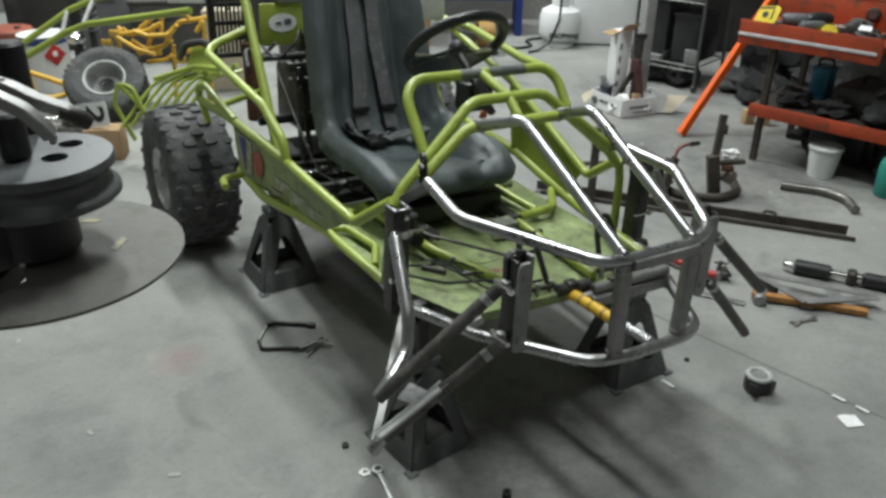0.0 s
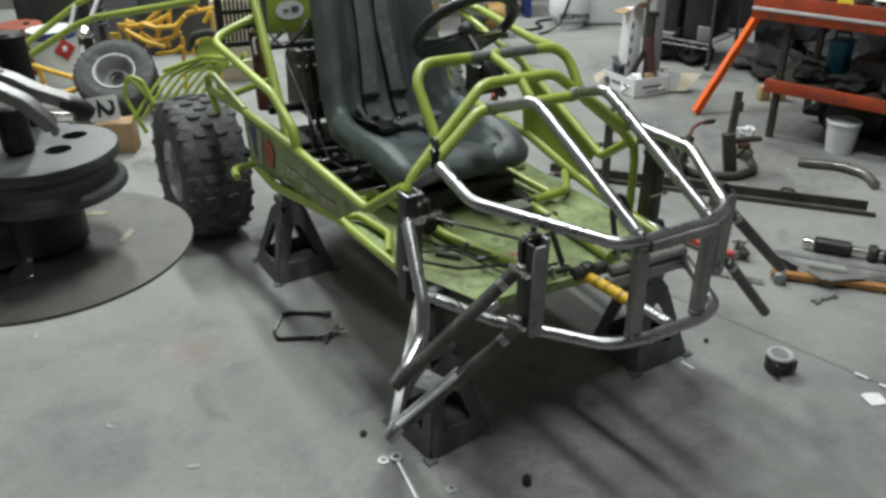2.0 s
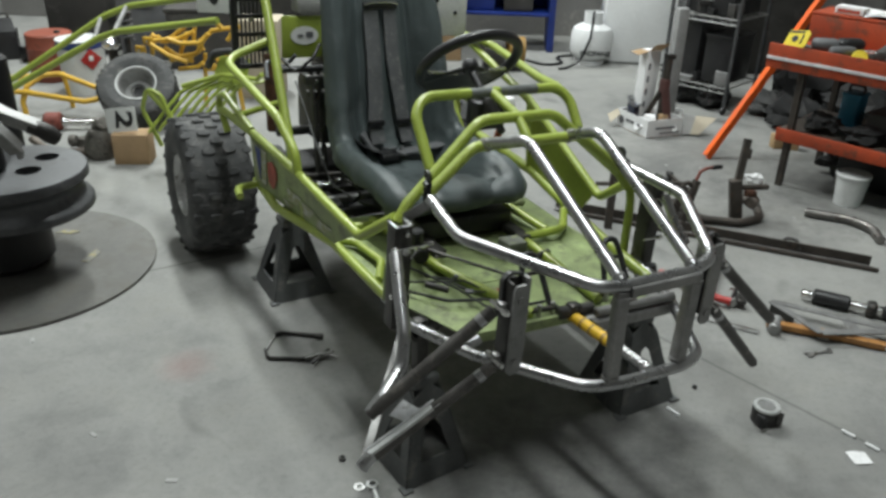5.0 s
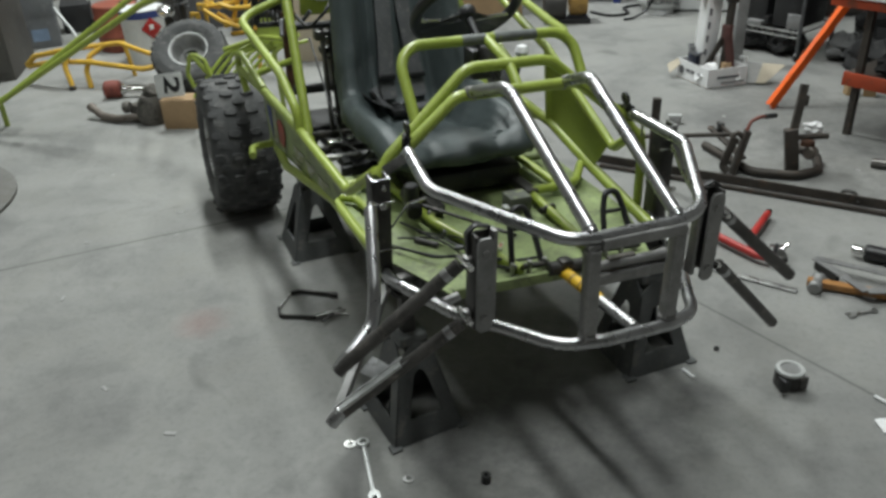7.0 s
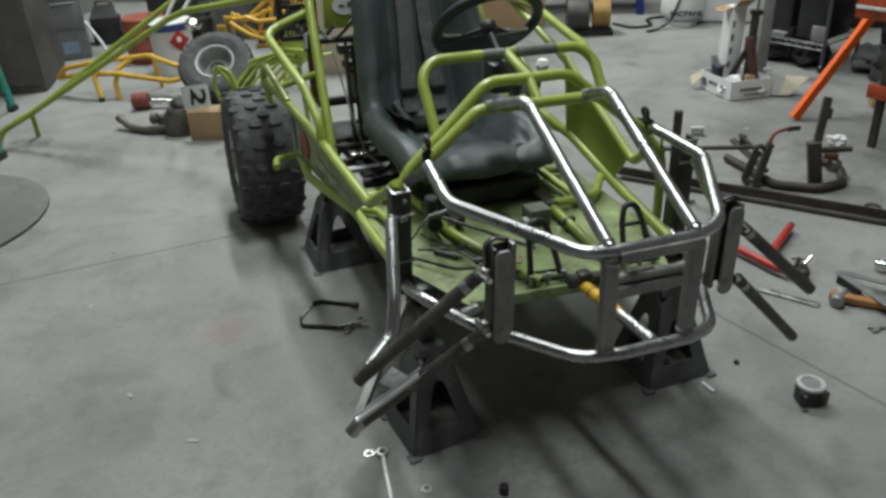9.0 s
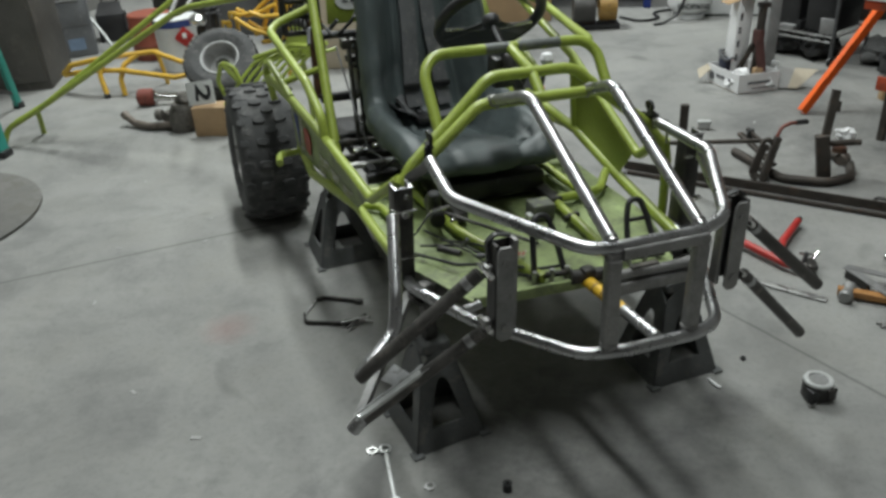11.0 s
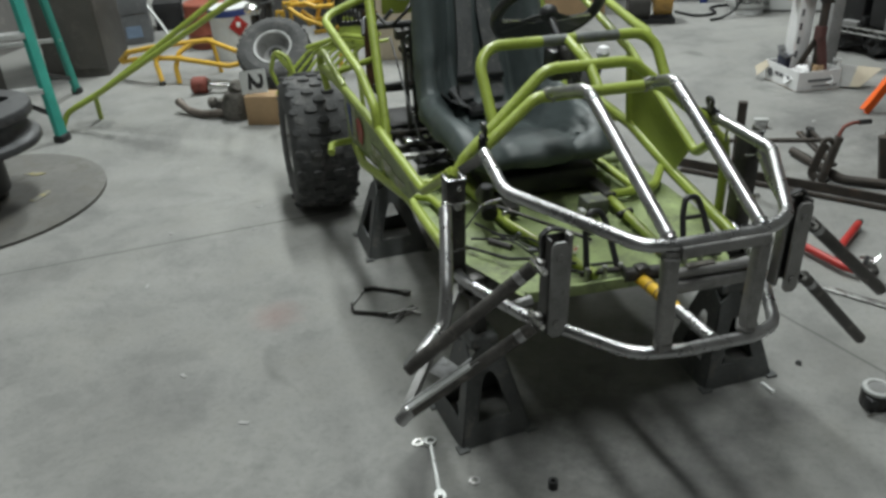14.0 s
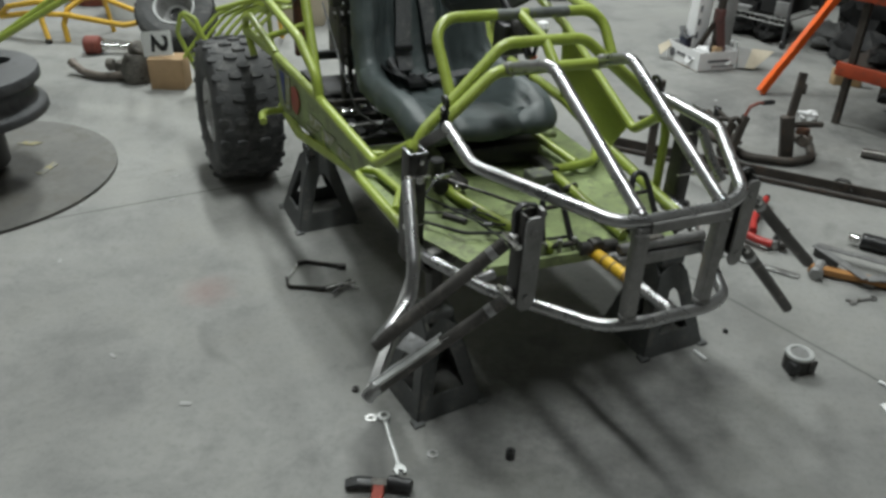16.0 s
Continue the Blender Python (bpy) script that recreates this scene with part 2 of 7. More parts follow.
GREYSTEEL = material("grey_machined_steel", (0.118, 0.121, 0.125), 0.42, 0.5, 0.25, 10, 160, (0.08, 0.08, 0.082), 0.6)
DISCSTEEL = material("scuffed_grey_plate", (0.15, 0.147, 0.135), 0.72, 0.1, 0.25, 12, 130, (0.12, 0.115, 0.10), 0.56)
YELLOWMARK = material("worn_yellow_mark", (0.30, 0.26, 0.10), 0.6, 0, 0.3, 30, 120, (0.2, 0.195, 0.17), 0.5)
RUSTDARK = material("dark_rusty_steel", (0.066, 0.057, 0.049), 0.6, 0.4, 0.4, 12, 130, (0.11, 0.075, 0.055), 0.63, 0.2)
DARKSHINE = material("oily_steel_pipe", (0.22, 0.21, 0.20), 0.35, 0.8, 0.3, 12, 140, (0.10, 0.08, 0.07), 0.6)
YELLOWBRIGHT = material("bright_yellow_plastic", (0.70, 0.55, 0.02), 0.4, 0, 0.1, 10, 90)
YELLOWDULL = material("dull_ochre_paint", (0.34, 0.20, 0.05), 0.5, 0, 0.25, 10, 90, (0.15, 0.09, 0.04), 0.62)
CASTGREY = material("oily_cast_metal", (0.15, 0.14, 0.125), 0.55, 0.5, 0.35, 18, 140, (0.05, 0.045, 0.04), 0.58, 0.3)
RUSTGREY = material("burnt_pipe", (0.17, 0.145, 0.125), 0.55, 0.4, 0.3, 14, 140, (0.09, 0.07, 0.055), 0.6, 0.2)
REDBROWN = material("red_brown_rubber", (0.20, 0.05, 0.035), 0.6, 0, 0.3, 12, 120, (0.10, 0.03, 0.025), 0.6)
MAROON = material("dull_maroon_paint", (0.105, 0.045, 0.04), 0.6, 0, 0.3, 12, 120, (0.06, 0.04, 0.035), 0.6)
REDBROWN2 = material("faded_red_drum", (0.28, 0.075, 0.045), 0.55, 0, 0.25, 7, 90, (0.13, 0.05, 0.035), 0.62)
CARDPALE = material("pale_card", (0.50, 0.44, 0.34), 0.85, 0, 0.1, 6, 120)
WHITEALU = material("pale_aluminium", (0.55, 0.56, 0.55), 0.45, 0.4, 0.12, 9, 130, (0.35, 0.35, 0.34), 0.66)
GREYPALE = material("pale_grey_foam", (0.34, 0.34, 0.33), 0.8, 0, 0.15, 8, 90)
LABELBLUE = material("pale_blue_label", (0.22, 0.30, 0.42), 0.6, 0, 0.15, 12, 90)
LAMPGLASS, _nt, _b = nodes_of("lamp_diffuser")
_b.inputs["Emission Color"].default_value = (1, 0.985, 0.95, 1)
_b.inputs["Emission Strength"].default_value = 3.0
_b.inputs["Base Color"].default_value = (0.8, 0.8, 0.8, 1)


# ---- shape helpers ----
def thing(name, label, category, m=None, group="", kind=""):
    ob = new(name)
    ob.empty_display_size = 0.05
    ob.matrix_world = m if m is not None else Matrix.Identity(4)
    return tagged(ob, label, category, group, kind)


def mesh_of(name, bm, mat, smooth=True):
    me = bpy.data.meshes.new(name)
    bmesh.ops.recalc_face_normals(bm, faces=bm.faces)
    if smooth:
        for f in bm.faces:
            f.smooth = True
        for e in bm.edges:
            if len(e.link_faces) == 2 and e.calc_face_angle() > 0.7:
                e.smooth = False
    bm.to_mesh(me)
    bm.free()
    me.materials.append(mat)
    return me


def part(name, bm, mat, parent, label="", smooth=True):
    ob = new(name, mesh_of(name, bm, mat, smooth))
    ob.parent = parent
    return tagged(ob, label)


def single(name, bm, mat, label, category, m=None, group="", kind="", smooth=True):
    ob = new(name, mesh_of(name, bm, mat, smooth))
    if m is not None:
        ob.matrix_world = m
    return tagged(ob, label, category, group, kind)


def filleted(points, radius, steps=8):
    pts = [Vector(p) for p in points]
    out = [pts[0]]
    for a, b, c in zip(pts, pts[1:], pts[2:]):
        u, v = (a - b), (c - b)
        lu, lv = u.length, v.length
        if lu < 1e-6 or lv < 1e-6:
            continue
        u, v = u / lu, v / lv
        ang = u.angle(v)
        if ang > 3.05 or radius <= 0:
            out.append(b)
            continue
        cut = min(radius / math.tan(ang / 2), lu * 0.48, lv * 0.48)
        r = cut * math.tan(ang / 2)
        mid = (u + v).normalized()
        centre = b + mid * (r / math.sin(ang / 2))
        p0, p1 = b + u * cut - centre, b + v * cut - centre
        for k in range(steps + 1):
            out.append(centre + p0.normalized().slerp(p1.normalized(), k / steps) * p0.length)
    out.append(pts[-1])
    return out


def sweep(bm, path, r, sides=12, squash=None, caps=True):
    """A round bar of radius r (or a flat one, squash = (half width, half height)) along a path."""
    rings, normal = [], None
    for i, p in enumerate(path):
        d = (path[min(i + 1, len(path) - 1)] - path[max(i - 1, 0)]).normalized()
        if normal is None:
            ref = Vector((0, 0, 1)) if abs(d.z) < 0.9 else Vector((0, 1, 0))
            normal = (ref - d * ref.dot(d)).normalized()
        else:
            normal = (normal - d * normal.dot(d)).normalized()
        side = d.cross(normal)
        rr = r[i] if isinstance(r, (list, tuple)) else r
        if squash:
            w, h = squash
            ring = [bm.verts.new(p + side * (w * sx) + normal * (h * sy)) for sx, sy in ((-1, -0.8), (-0.85, -1), (0.85, -1), (1, -0.8), (1, 0.8), (0.85, 1), (-0.85, 1), (-1, 0.8))]
        else:
            ring = [bm.verts.new(p + (side * math.cos(a) + normal * math.sin(a)) * rr) for a in (2 * math.pi * k / sides for k in range(sides))]
        rings.append(ring)
    n = len(rings[0])
    for a, b in zip(rings, rings[1:]):
        for k in range(n):
            bm.faces.new((a[k], a[(k + 1) % n], b[(k + 1) % n], b[k]))
    if caps:
        bm.faces.new(rings[0][::-1])
        bm.faces.new(rings[-1])
    return bm


def tube(points, r=0.0155, bend=0.05, sides=12):
    return sweep(bmesh.new(), filleted(points, bend), r, sides)


def bar(a, b, w, h, bend=0.0):
    pts = [Vector(a), Vector(b)] if not isinstance(a, list) else filleted(a, bend)
    return sweep(bmesh.new(), pts, 0, squash=(w / 2, h / 2))


def block(x, y, z, sx, sy, sz, bevel=0.004, m=None, bm=None):
    bm2 = bmesh.new()
    bmesh.ops.create_cube(bm2, size=1)
    bmesh.ops.transform(bm2, verts=bm2.verts, matrix=Matrix.Translation((x, y, z)) @ Matrix.Diagonal((sx, sy, sz, 1)))
    if bevel:
        bmesh.ops.bevel(bm2, geom=list(bm2.edges), offset=min(bevel, 0.45 * min(sx, sy, sz)), segments=2, affect="EDGES", profile=0.5)
    if m is not None:
        bmesh.ops.transform(bm2, verts=bm2.verts, matrix=m)
    return joined(bm, bm2)


def joined(bm, other):
    if bm is None:
        return other
    me = bpy.data.meshes.new("join")
    other.to_mesh(me)
    other.free()
    bm.from_mesh(me)
    bpy.data.meshes.remove(me)
    return bm


def lathe(profile, sides=32, m=None, bm=None, closed=False):
    """Turns (radius, height) pairs about z."""
    b = bmesh.new()
    rings = []
    for r, z in profile:
        if r < 1e-6:
            rings.append([b.verts.new((0, 0, z))])
        else:
            rings.append([b.verts.new((r * math.cos(2 * math.pi * k / sides), r * math.sin(2 * math.pi * k / sides), z)) for k in range(sides)])
    pairs = list(zip(rings, rings[1:])) + ([(rings[-1], rings[0])] if closed else [])
    for p, q in pairs:
        for k in range(sides):
            n = (k + 1) % sides
            if len(p) == 1 and len(q) == 1:
                continue
            if len(p) == 1:
                b.faces.new((p[0], q[n], q[k]))
            elif len(q) == 1:
                b.faces.new((p[k], p[n], q[0]))
            else:
                b.faces.new((p[k], p[n], q[n], q[k]))
    if m is not None:
        bmesh.ops.transform(b, verts=b.verts, matrix=m)
    return joined(bm, b)


def plate(outline, thick, m=None, bm=None):
    """A flat sheet from an outline of (x, y) in its own plane, thick upwards."""
    b = bmesh.new()
    lo = [b.verts.new((x, y, 0)) for x, y in outline]
    hi = [b.verts.new((x, y, thick)) for x, y in outline]
    b.faces.new(lo[::-1])
    b.faces.new(hi)
    for k in range(len(lo)):
        n = (k + 1) % len(lo)
        b.faces.new((lo[k], lo[n], hi[n], hi[k]))
    if m is not None:
        bmesh.ops.transform(b, verts=b.verts, matrix=m)
    return joined(bm, b)


def grid_sheet(corners, thick, nx=6, ny=6, lift=None):
    """A sheet of some thickness between four corners, with a lift(u, v) along its normal."""
    a, b, c, d = (Vector(p) for p in corners)
    normal = (b - a).cross(d - a).normalized()
    bm = bmesh.new()
    layers = []
    for off in (0, -thick):
        layers.append([[bm.verts.new(a.lerp(b, i / nx).lerp(d.lerp(c, i / nx), j / ny) + normal * (off + (lift(i / nx, j / ny) if lift else 0))) for i in range(nx + 1)] for j in range(ny + 1)])
    for layer in layers:
        for j in range(ny):
            for i in range(nx):
                bm.faces.new((layer[j][i], layer[j][i + 1], layer[j + 1][i + 1], layer[j + 1][i]))
    t, u = layers
    for i in range(nx):
        bm.faces.new((t[0][i], t[0][i + 1], u[0][i + 1], u[0][i]))
        bm.faces.new((t[ny][i], t[ny][i + 1], u[ny][i + 1], u[ny][i]))
    for j in range(ny):
        bm.faces.new((t[j][0], t[j + 1][0], u[j + 1][0], u[j][0]))
        bm.faces.new((t[j][nx], t[j + 1][nx], u[j + 1][nx], u[j][nx]))
    return bm


def between(a, b):
    """A pose at a whose z axis points to b."""
    a, b = Vector(a), Vector(b)
    return Matrix.Translation(a) @ (b - a).to_track_quat("Z", "Y").to_matrix().to_4x4()


def rod(a, b, r, sides=12, bm=None):
    h = (Vector(b) - Vector(a)).length
    e = min(r * 0.2, h * 0.2)
    return lathe([(0, 0), (r - e, 0), (r, e), (r, h - e), (r - e, h), (0, h)], sides, between(a, b), bm)


def bored(bm, cutters):
    """The solid bm with each of the cutters taken out of it."""
    def solid(b):
        bmesh.ops.remove_doubles(b, verts=b.verts, dist=1e-6)
        bmesh.ops.recalc_face_normals(b, faces=b.faces)
        me = bpy.data.meshes.new("blank")
        b.to_mesh(me)
        b.free()
        ob = bpy.data.objects.new("blank", me)
        scene.collection.objects.link(ob)
        return ob

    body, tools = solid(bm), [solid(c) for c in cutters]
    for tool in tools:
        cut = body.modifiers.new("bore", "BOOLEAN")
        cut.operation, cut.solver, cut.object = "DIFFERENCE", "EXACT", tool
    bpy.context.view_layer.update()
    me = bpy.data.meshes.new_from_object(body.evaluated_get(bpy.context.evaluated_depsgraph_get()))
    out = bmesh.new()
    out.from_mesh(me)
    bpy.data.meshes.remove(me)
    for ob in [body] + tools:
        old = ob.data
        bpy.data.objects.remove(ob)
        bpy.data.meshes.remove(old)
    return out


def lettering(text, size, m, depth=0.001, bold=0.0):
    c = bpy.data.curves.new("lettering", "FONT")
    c.body, c.size, c.extrude, c.align_x, c.align_y = text, size, depth, "CENTER", "CENTER"
    c.offset = bold
    ob = bpy.data.objects.new("lettering", c)
    scene.collection.objects.link(ob)
    bpy.context.view_layer.update()
    me = bpy.data.meshes.new_from_object(ob)
    bpy.data.objects.remove(ob)
    bm = bmesh.new()
    bm.from_mesh(me)
    bpy.data.meshes.remove(me)
    bmesh.ops.transform(bm, verts=bm.verts, matrix=m)
    return bm


def arc(cx, cy, r, a0, a1, n):
    return [(cx + r * math.cos(radians(a0 + (a1 - a0) * k / n)), cy + r * math.sin(radians(a0 + (a1 - a0) * k / n))) for k in range(n + 1)]


def crumple(sx, sy, sz, seed):
    bm = bmesh.new()
    bmesh.ops.create_icosphere(bm, subdivisions=3, radius=1)
    for v in bm.verts:
        c = v.co.copy()
        k = 1 + 0.5 * noise.noise(c * 1.7 + Vector((seed, 0, 0))) + 0.3 * noise.noise(c * 4.2 + Vector((0, seed, 0))) - 0.12 * max(0.0, 1 - 6 * abs(noise.noise(c * 3 + Vector((seed, seed, 0)))))
        v.co = Vector((c.x * sx * k, c.y * sy * k, sz + c.z * sz * k))
    return bm


# ---- the room ----
X0, X1, Y0, Y1 = -4.9, 4.2, -3.5, 7.9
floor = single("floor", block((X0 + X1) / 2, (Y0 + Y1) / 2, -0.06, X1 - X0 + 0.4, Y1 - Y0 + 0.4, 0.12, 0), CONCRETE, "bare grey concrete workshop floor with stains, painted-in shade and saw cuts", "floor", kind="structure", smooth=False)
for nm, x, y, sx, sy in (("wall_north", (X0 + X1) / 2, Y1 + 0.1, X1 - X0 + 0.4, 0.2), ("wall_south", (X0 + X1) / 2, Y0 - 0.1, X1 - X0 + 0.4, 0.2), ("wall_west", X0 - 0.1, (Y0 + Y1) / 2, 0.2, Y1 - Y0), ("wall_east", X1 + 0.1, (Y0 + Y1) / 2, 0.2, Y1 - Y0)):
    single(nm, block(x, y, CEILING / 2 + 0.002, sx, sy, CEILING, 0), WALLPAINT, "painted grey workshop wall", "wall", kind="structure", smooth=False)
single("ceiling", block((X0 + X1) / 2, (Y0 + Y1) / 2, CEILING + 0.07, X1 - X0 + 0.4, Y1 - Y0 + 0.4, 0.12, 0), CEILPAINT, "pale board workshop ceiling", "ceiling", kind="structure", smooth=False)
for fx, fy, half, power in FITTINGS:
    fit_ob = thing("ceiling_light", "assumed white fluorescent tube fitting, out of view under the ceiling", "ceiling light", pose(fx, fy, CEILING, 0, 0, SHOP_TURN), group="ceiling lights")
    part("housing", block(0, 0, -0.035, 0.34, 2 * half + 0.06, 0.07, 0.01), WHITE, fit_ob)
    for sx in (-0.09, 0.09):
        part("tube", rod((sx, -half, -0.09), (sx, half, -0.09), 0.016), LAMPGLASS, fit_ob, "glowing fluorescent tube")


# ---- the buggy: x to its left side, y to its tail, z up ----
BUGGY_POSE = Matrix.Translation((0.3544, 1.5121, 0)) @ Matrix.Rotation(radians(31.883), 4, "Z") @ Matrix.Rotation(radians(-0.235), 4, "X") @ Matrix.Rotation(radians(2.553), 4, "Y")
buggy = thing("buggy", "stripped lime-green tube-frame buggy with a bare-steel nose on jack stands", "buggy", BUGGY_POSE)
R1 = 0.0155


def flip(points, s):
    return [(s * x, y, z) for x, y, z in points]


# new steel nose
part("upper_rail", tube([(-0.349, 0.51, 0.779), (-0.362, 0.335, 0.748), (-0.17, 0.03, 0.722), (-0.10, 0.012, 0.722), (0.10, 0.012, 0.722), (0.185, 0.03, 0.735), (0.335, 0.30, 0.78), (0.345, 0.50, 0.78), (0.343, 0.548, 0.780)], R1, 0.09), STEEL, buggy, "bare steel upper nose rail")
part("lower_rail", tube([(-0.415, 0.62, 0.452), (-0.425, 0.46, 0.452), (-0.335, 0.25, 0.452), (-0.165, 0.02, 0.455), (-0.06, -0.005, 0.46), (0.12, -0.005, 0.46), (0.20, 0.02, 0.458), (0.335, 0.25, 0.452), (0.425, 0.46, 0.452), (0.415, 0.62, 0.452)], R1, 0.13), STEEL, buggy, "bare steel lower nose rail")
for s in (-1, 1):
    part("hood_tube", tube(flip([(0.112, 0.02, 0.73), (0.117, 0.43, 0.942), (0.147, 0.60, 0.882)], s), R1, 0.08), STEEL, buggy, "bare steel sloping hood tube")
    part("nose_post", bar((s * 0.108, 0.006, 0.47), (s * 0.113, 0.012, 0.712), 0.032, 0.03), MILL, buggy, "upright square nose post with dark mill scale")
    part("weld_bead", rod((s * 0.1425, 0.572, 0.892), (s * 0.1475, 0.60, 0.882), 0.0172), MILL, buggy)
part("nose_bar", bar((-0.10, 0.004, 0.712), (0.115, 0.004, 0.712), 0.03, 0.026), MILL, buggy, "flat dark nose cross bar")
part("front_hoop", tube([(-0.335, 0.565, 0.765), (-0.18, 0.590, 0.880), (0.18, 0.590, 0.880), (0.335, 0.565, 0.765)], R1, 0.07), LIME, buggy, "lime-green front hoop cut and welded to the new steel")

# welds where the new steel meets
def weld(p, d, r, seed, mat=MILL):
    """A lumpy bead round a tube of radius r at p, whose axis is d."""
    p, d = Vector(p), Vector(d).normalized()
    a = d.orthogonal().normalized()
    c = d.cross(a)
    rng = random.Random(seed)
    ring = [p + (a * math.cos(k * math.tau / 20) + c * math.sin(k * math.tau / 20)) * r + d * rng.uniform(-0.0012, 0.0012) for k in range(21)]
    part("weld_bead", sweep(bmesh.new(), ring, [0.0030 + rng.uniform(-0.0008, 0.0012) for k in ring], 6), mat, buggy)


for s in (-1, 1):
    weld((s * 0.1125, 0.032, 0.736), (0, 0.41, 0.21), 0.0148, 3 + s, PLATESTEEL)
    weld((s * 0.108, 0.006, 0.481), (0, 0, 1), 0.0185, 7 + s)
    weld((s * 0.113, 0.010, 0.697), (0, 0, 1), 0.0185, 11 + s)
    weld((s * 0.135, 0.590, 0.880), (1, 0, 0), 0.0158, 15 + s)

# suspension uprights and arms
for s in (-1, 1):
    up = part("suspension_plate", plate([(-0.020, -0.108), (-0.010, -0.120), (0.010, -0.120), (0.020, -0.108), (0.020, 0.110), (0.012, 0.120), (-0.012, 0.120), (-0.020, 0.110)], 0.007, Matrix.Translation((s * 0.314, 0.126, 0.590)) @ Matrix.Rotation(radians(90), 4, "X")), PLATESTEEL if s < 0 else MILL, buggy, "flat grey steel suspension mounting plate")
    part("flange", block(s * 0.283, 0.150, 0.600, 0.012, 0.030, 0.235, 0.003), MILL, up)
    part("flange", block(s * 0.333, 0.150, 0.596, 0.008, 0.050, 0.238, 0.003), DARKSTEEL, up)
    part("web", block(s * 0.308, 0.162, 0.60, 0.046, 0.006, 0.225, 0.002), DARKSTEEL, up)
    for z in (0.505, 0.672):
        part("plate_bolt", rod((s * 0.314, 0.114, z), (s * 0.314, 0.120, z), 0.010, 16), MILL, up)
    part("bracket", bar([(s * 0.342, 0.155, 0.62), (s * 0.344, 0.160, 0.712), (s * 0.325, 0.160, 0.728), (s * 0.290, 0.160, 0.720)], None, 0.006, 0.016, 0.014), BLACK, up, "curved black strap")
    for z in (0.505, 0.645):
        part("clevis", block(s * 0.345, 0.150, z, 0.020, 0.026, 0.032, 0.006), MILL, up)
        part("bolt", rod((s * 0.350, 0.115, z), (s * 0.350, 0.185, z), 0.008, 6), CHROME, up)


def arm(name, a, b, r, parent, label, mat):
    a, b = Vector(a), Vector(b)
    d = (b - a).normalized()
    ob = part(name, tube([a, b], r), mat, parent, label)
    part("bushing", rod(a + d * 0.026, a + d * 0.050, r * 1.03), STEEL, ob, "bright ground band")
    return ob


UP_IN, LOW_IN = (0.362, 0.155, 0.640), (0.362, 0.135, 0.498)
for s, tip_up, tip_low in ((-1, (0.638, 0.222, 0.381), (0.660, 0.196, 0.268)), (1, (0.645, 0.153, 0.395), (0.622, 0.155, 0.243))):
    upper = arm("upper_arm", (s * UP_IN[0], UP_IN[1], UP_IN[2]), (s * tip_up[0], tip_up[1], tip_up[2]), 0.0165, buggy, "dark steel upper control arm", ARMSTEEL)
    lower = arm("lower_arm", (s * LOW_IN[0], LOW_IN[1], LOW_IN[2]), (s * tip_low[0], tip_low[1], tip_low[2]), 0.0155, buggy, "dark steel lower control arm", ARMSTEEL)
    if s < 0:
        t = Vector((s * tip_low[0], tip_low[1], tip_low[2]))
        back = Vector((-0.43, 0.47, 0.43))
        part("arm_leg", bar(t, back, 0.022, 0.022), MILL, lower)
        f0 = Vector((s * LOW_IN[0], LOW_IN[1], LOW_IN[2]))
        side = (f0 - t).normalized()
        part("arm_half_sleeve", bar(t + side * 0.012 + Vector((-0.004, 0.002, 0.012)), t + side * 0.205 + Vector((-0.004, 0.002, 0.012)), 0.026, 0.012), WHITEALU, lower, "ground bright half sleeve")
        # two pale strips stand in for the lamp's reflection along the arm
        for ex in (-0.012, 0.011):
            lift = Vector((ex * 0.5, -ex * 0.75, 0.019))
            part("edge_glint", bar(t + side * 0.010 + lift, t + side * 0.215 + lift, 0.004, 0.004), GLINTMETAL, lower, "pale strip put in for the edge's lamp glint")
        part("gusset", grid_sheet([(-0.585, 0.226, 0.36), (-0.548, 0.230, 0.393), (-0.512, 0.186, 0.377), (-0.548, 0.188, 0.350)], 0.004, 1, 1), GLINTMETAL, lower, "flat pale steel gusset")
        part("end_cap", rod(t + Vector((-0.012, -0.004, -0.011)), t + Vector((0.02, -0.004, 0.022)), 0.017), STEEL, lower)
        u = Vector((s * tip_up[0], tip_up[1], tip_up[2]))
        part("arm_leg", tube([u, (-0.60, 0.232, 0.415), (-0.528, 0.282, 0.452), (-0.514, 0.305, 0.528), (-0.466, 0.468, 0.662)], 0.0165, 0.05), STEEL, upper, "bare steel bent arm leg")
        part("arm_sleeve", rod(u.lerp(Vector((-0.60, 0.232, 0.415)), 0.1), u.lerp(Vector((-0.60, 0.232, 0.415)), 1.0), 0.018), STEEL, upper)
        part("leg_cap", rod((-0.467, 0.463, 0.658), (-0.462, 0.480, 0.672), 0.010, 10), CHROME, upper)

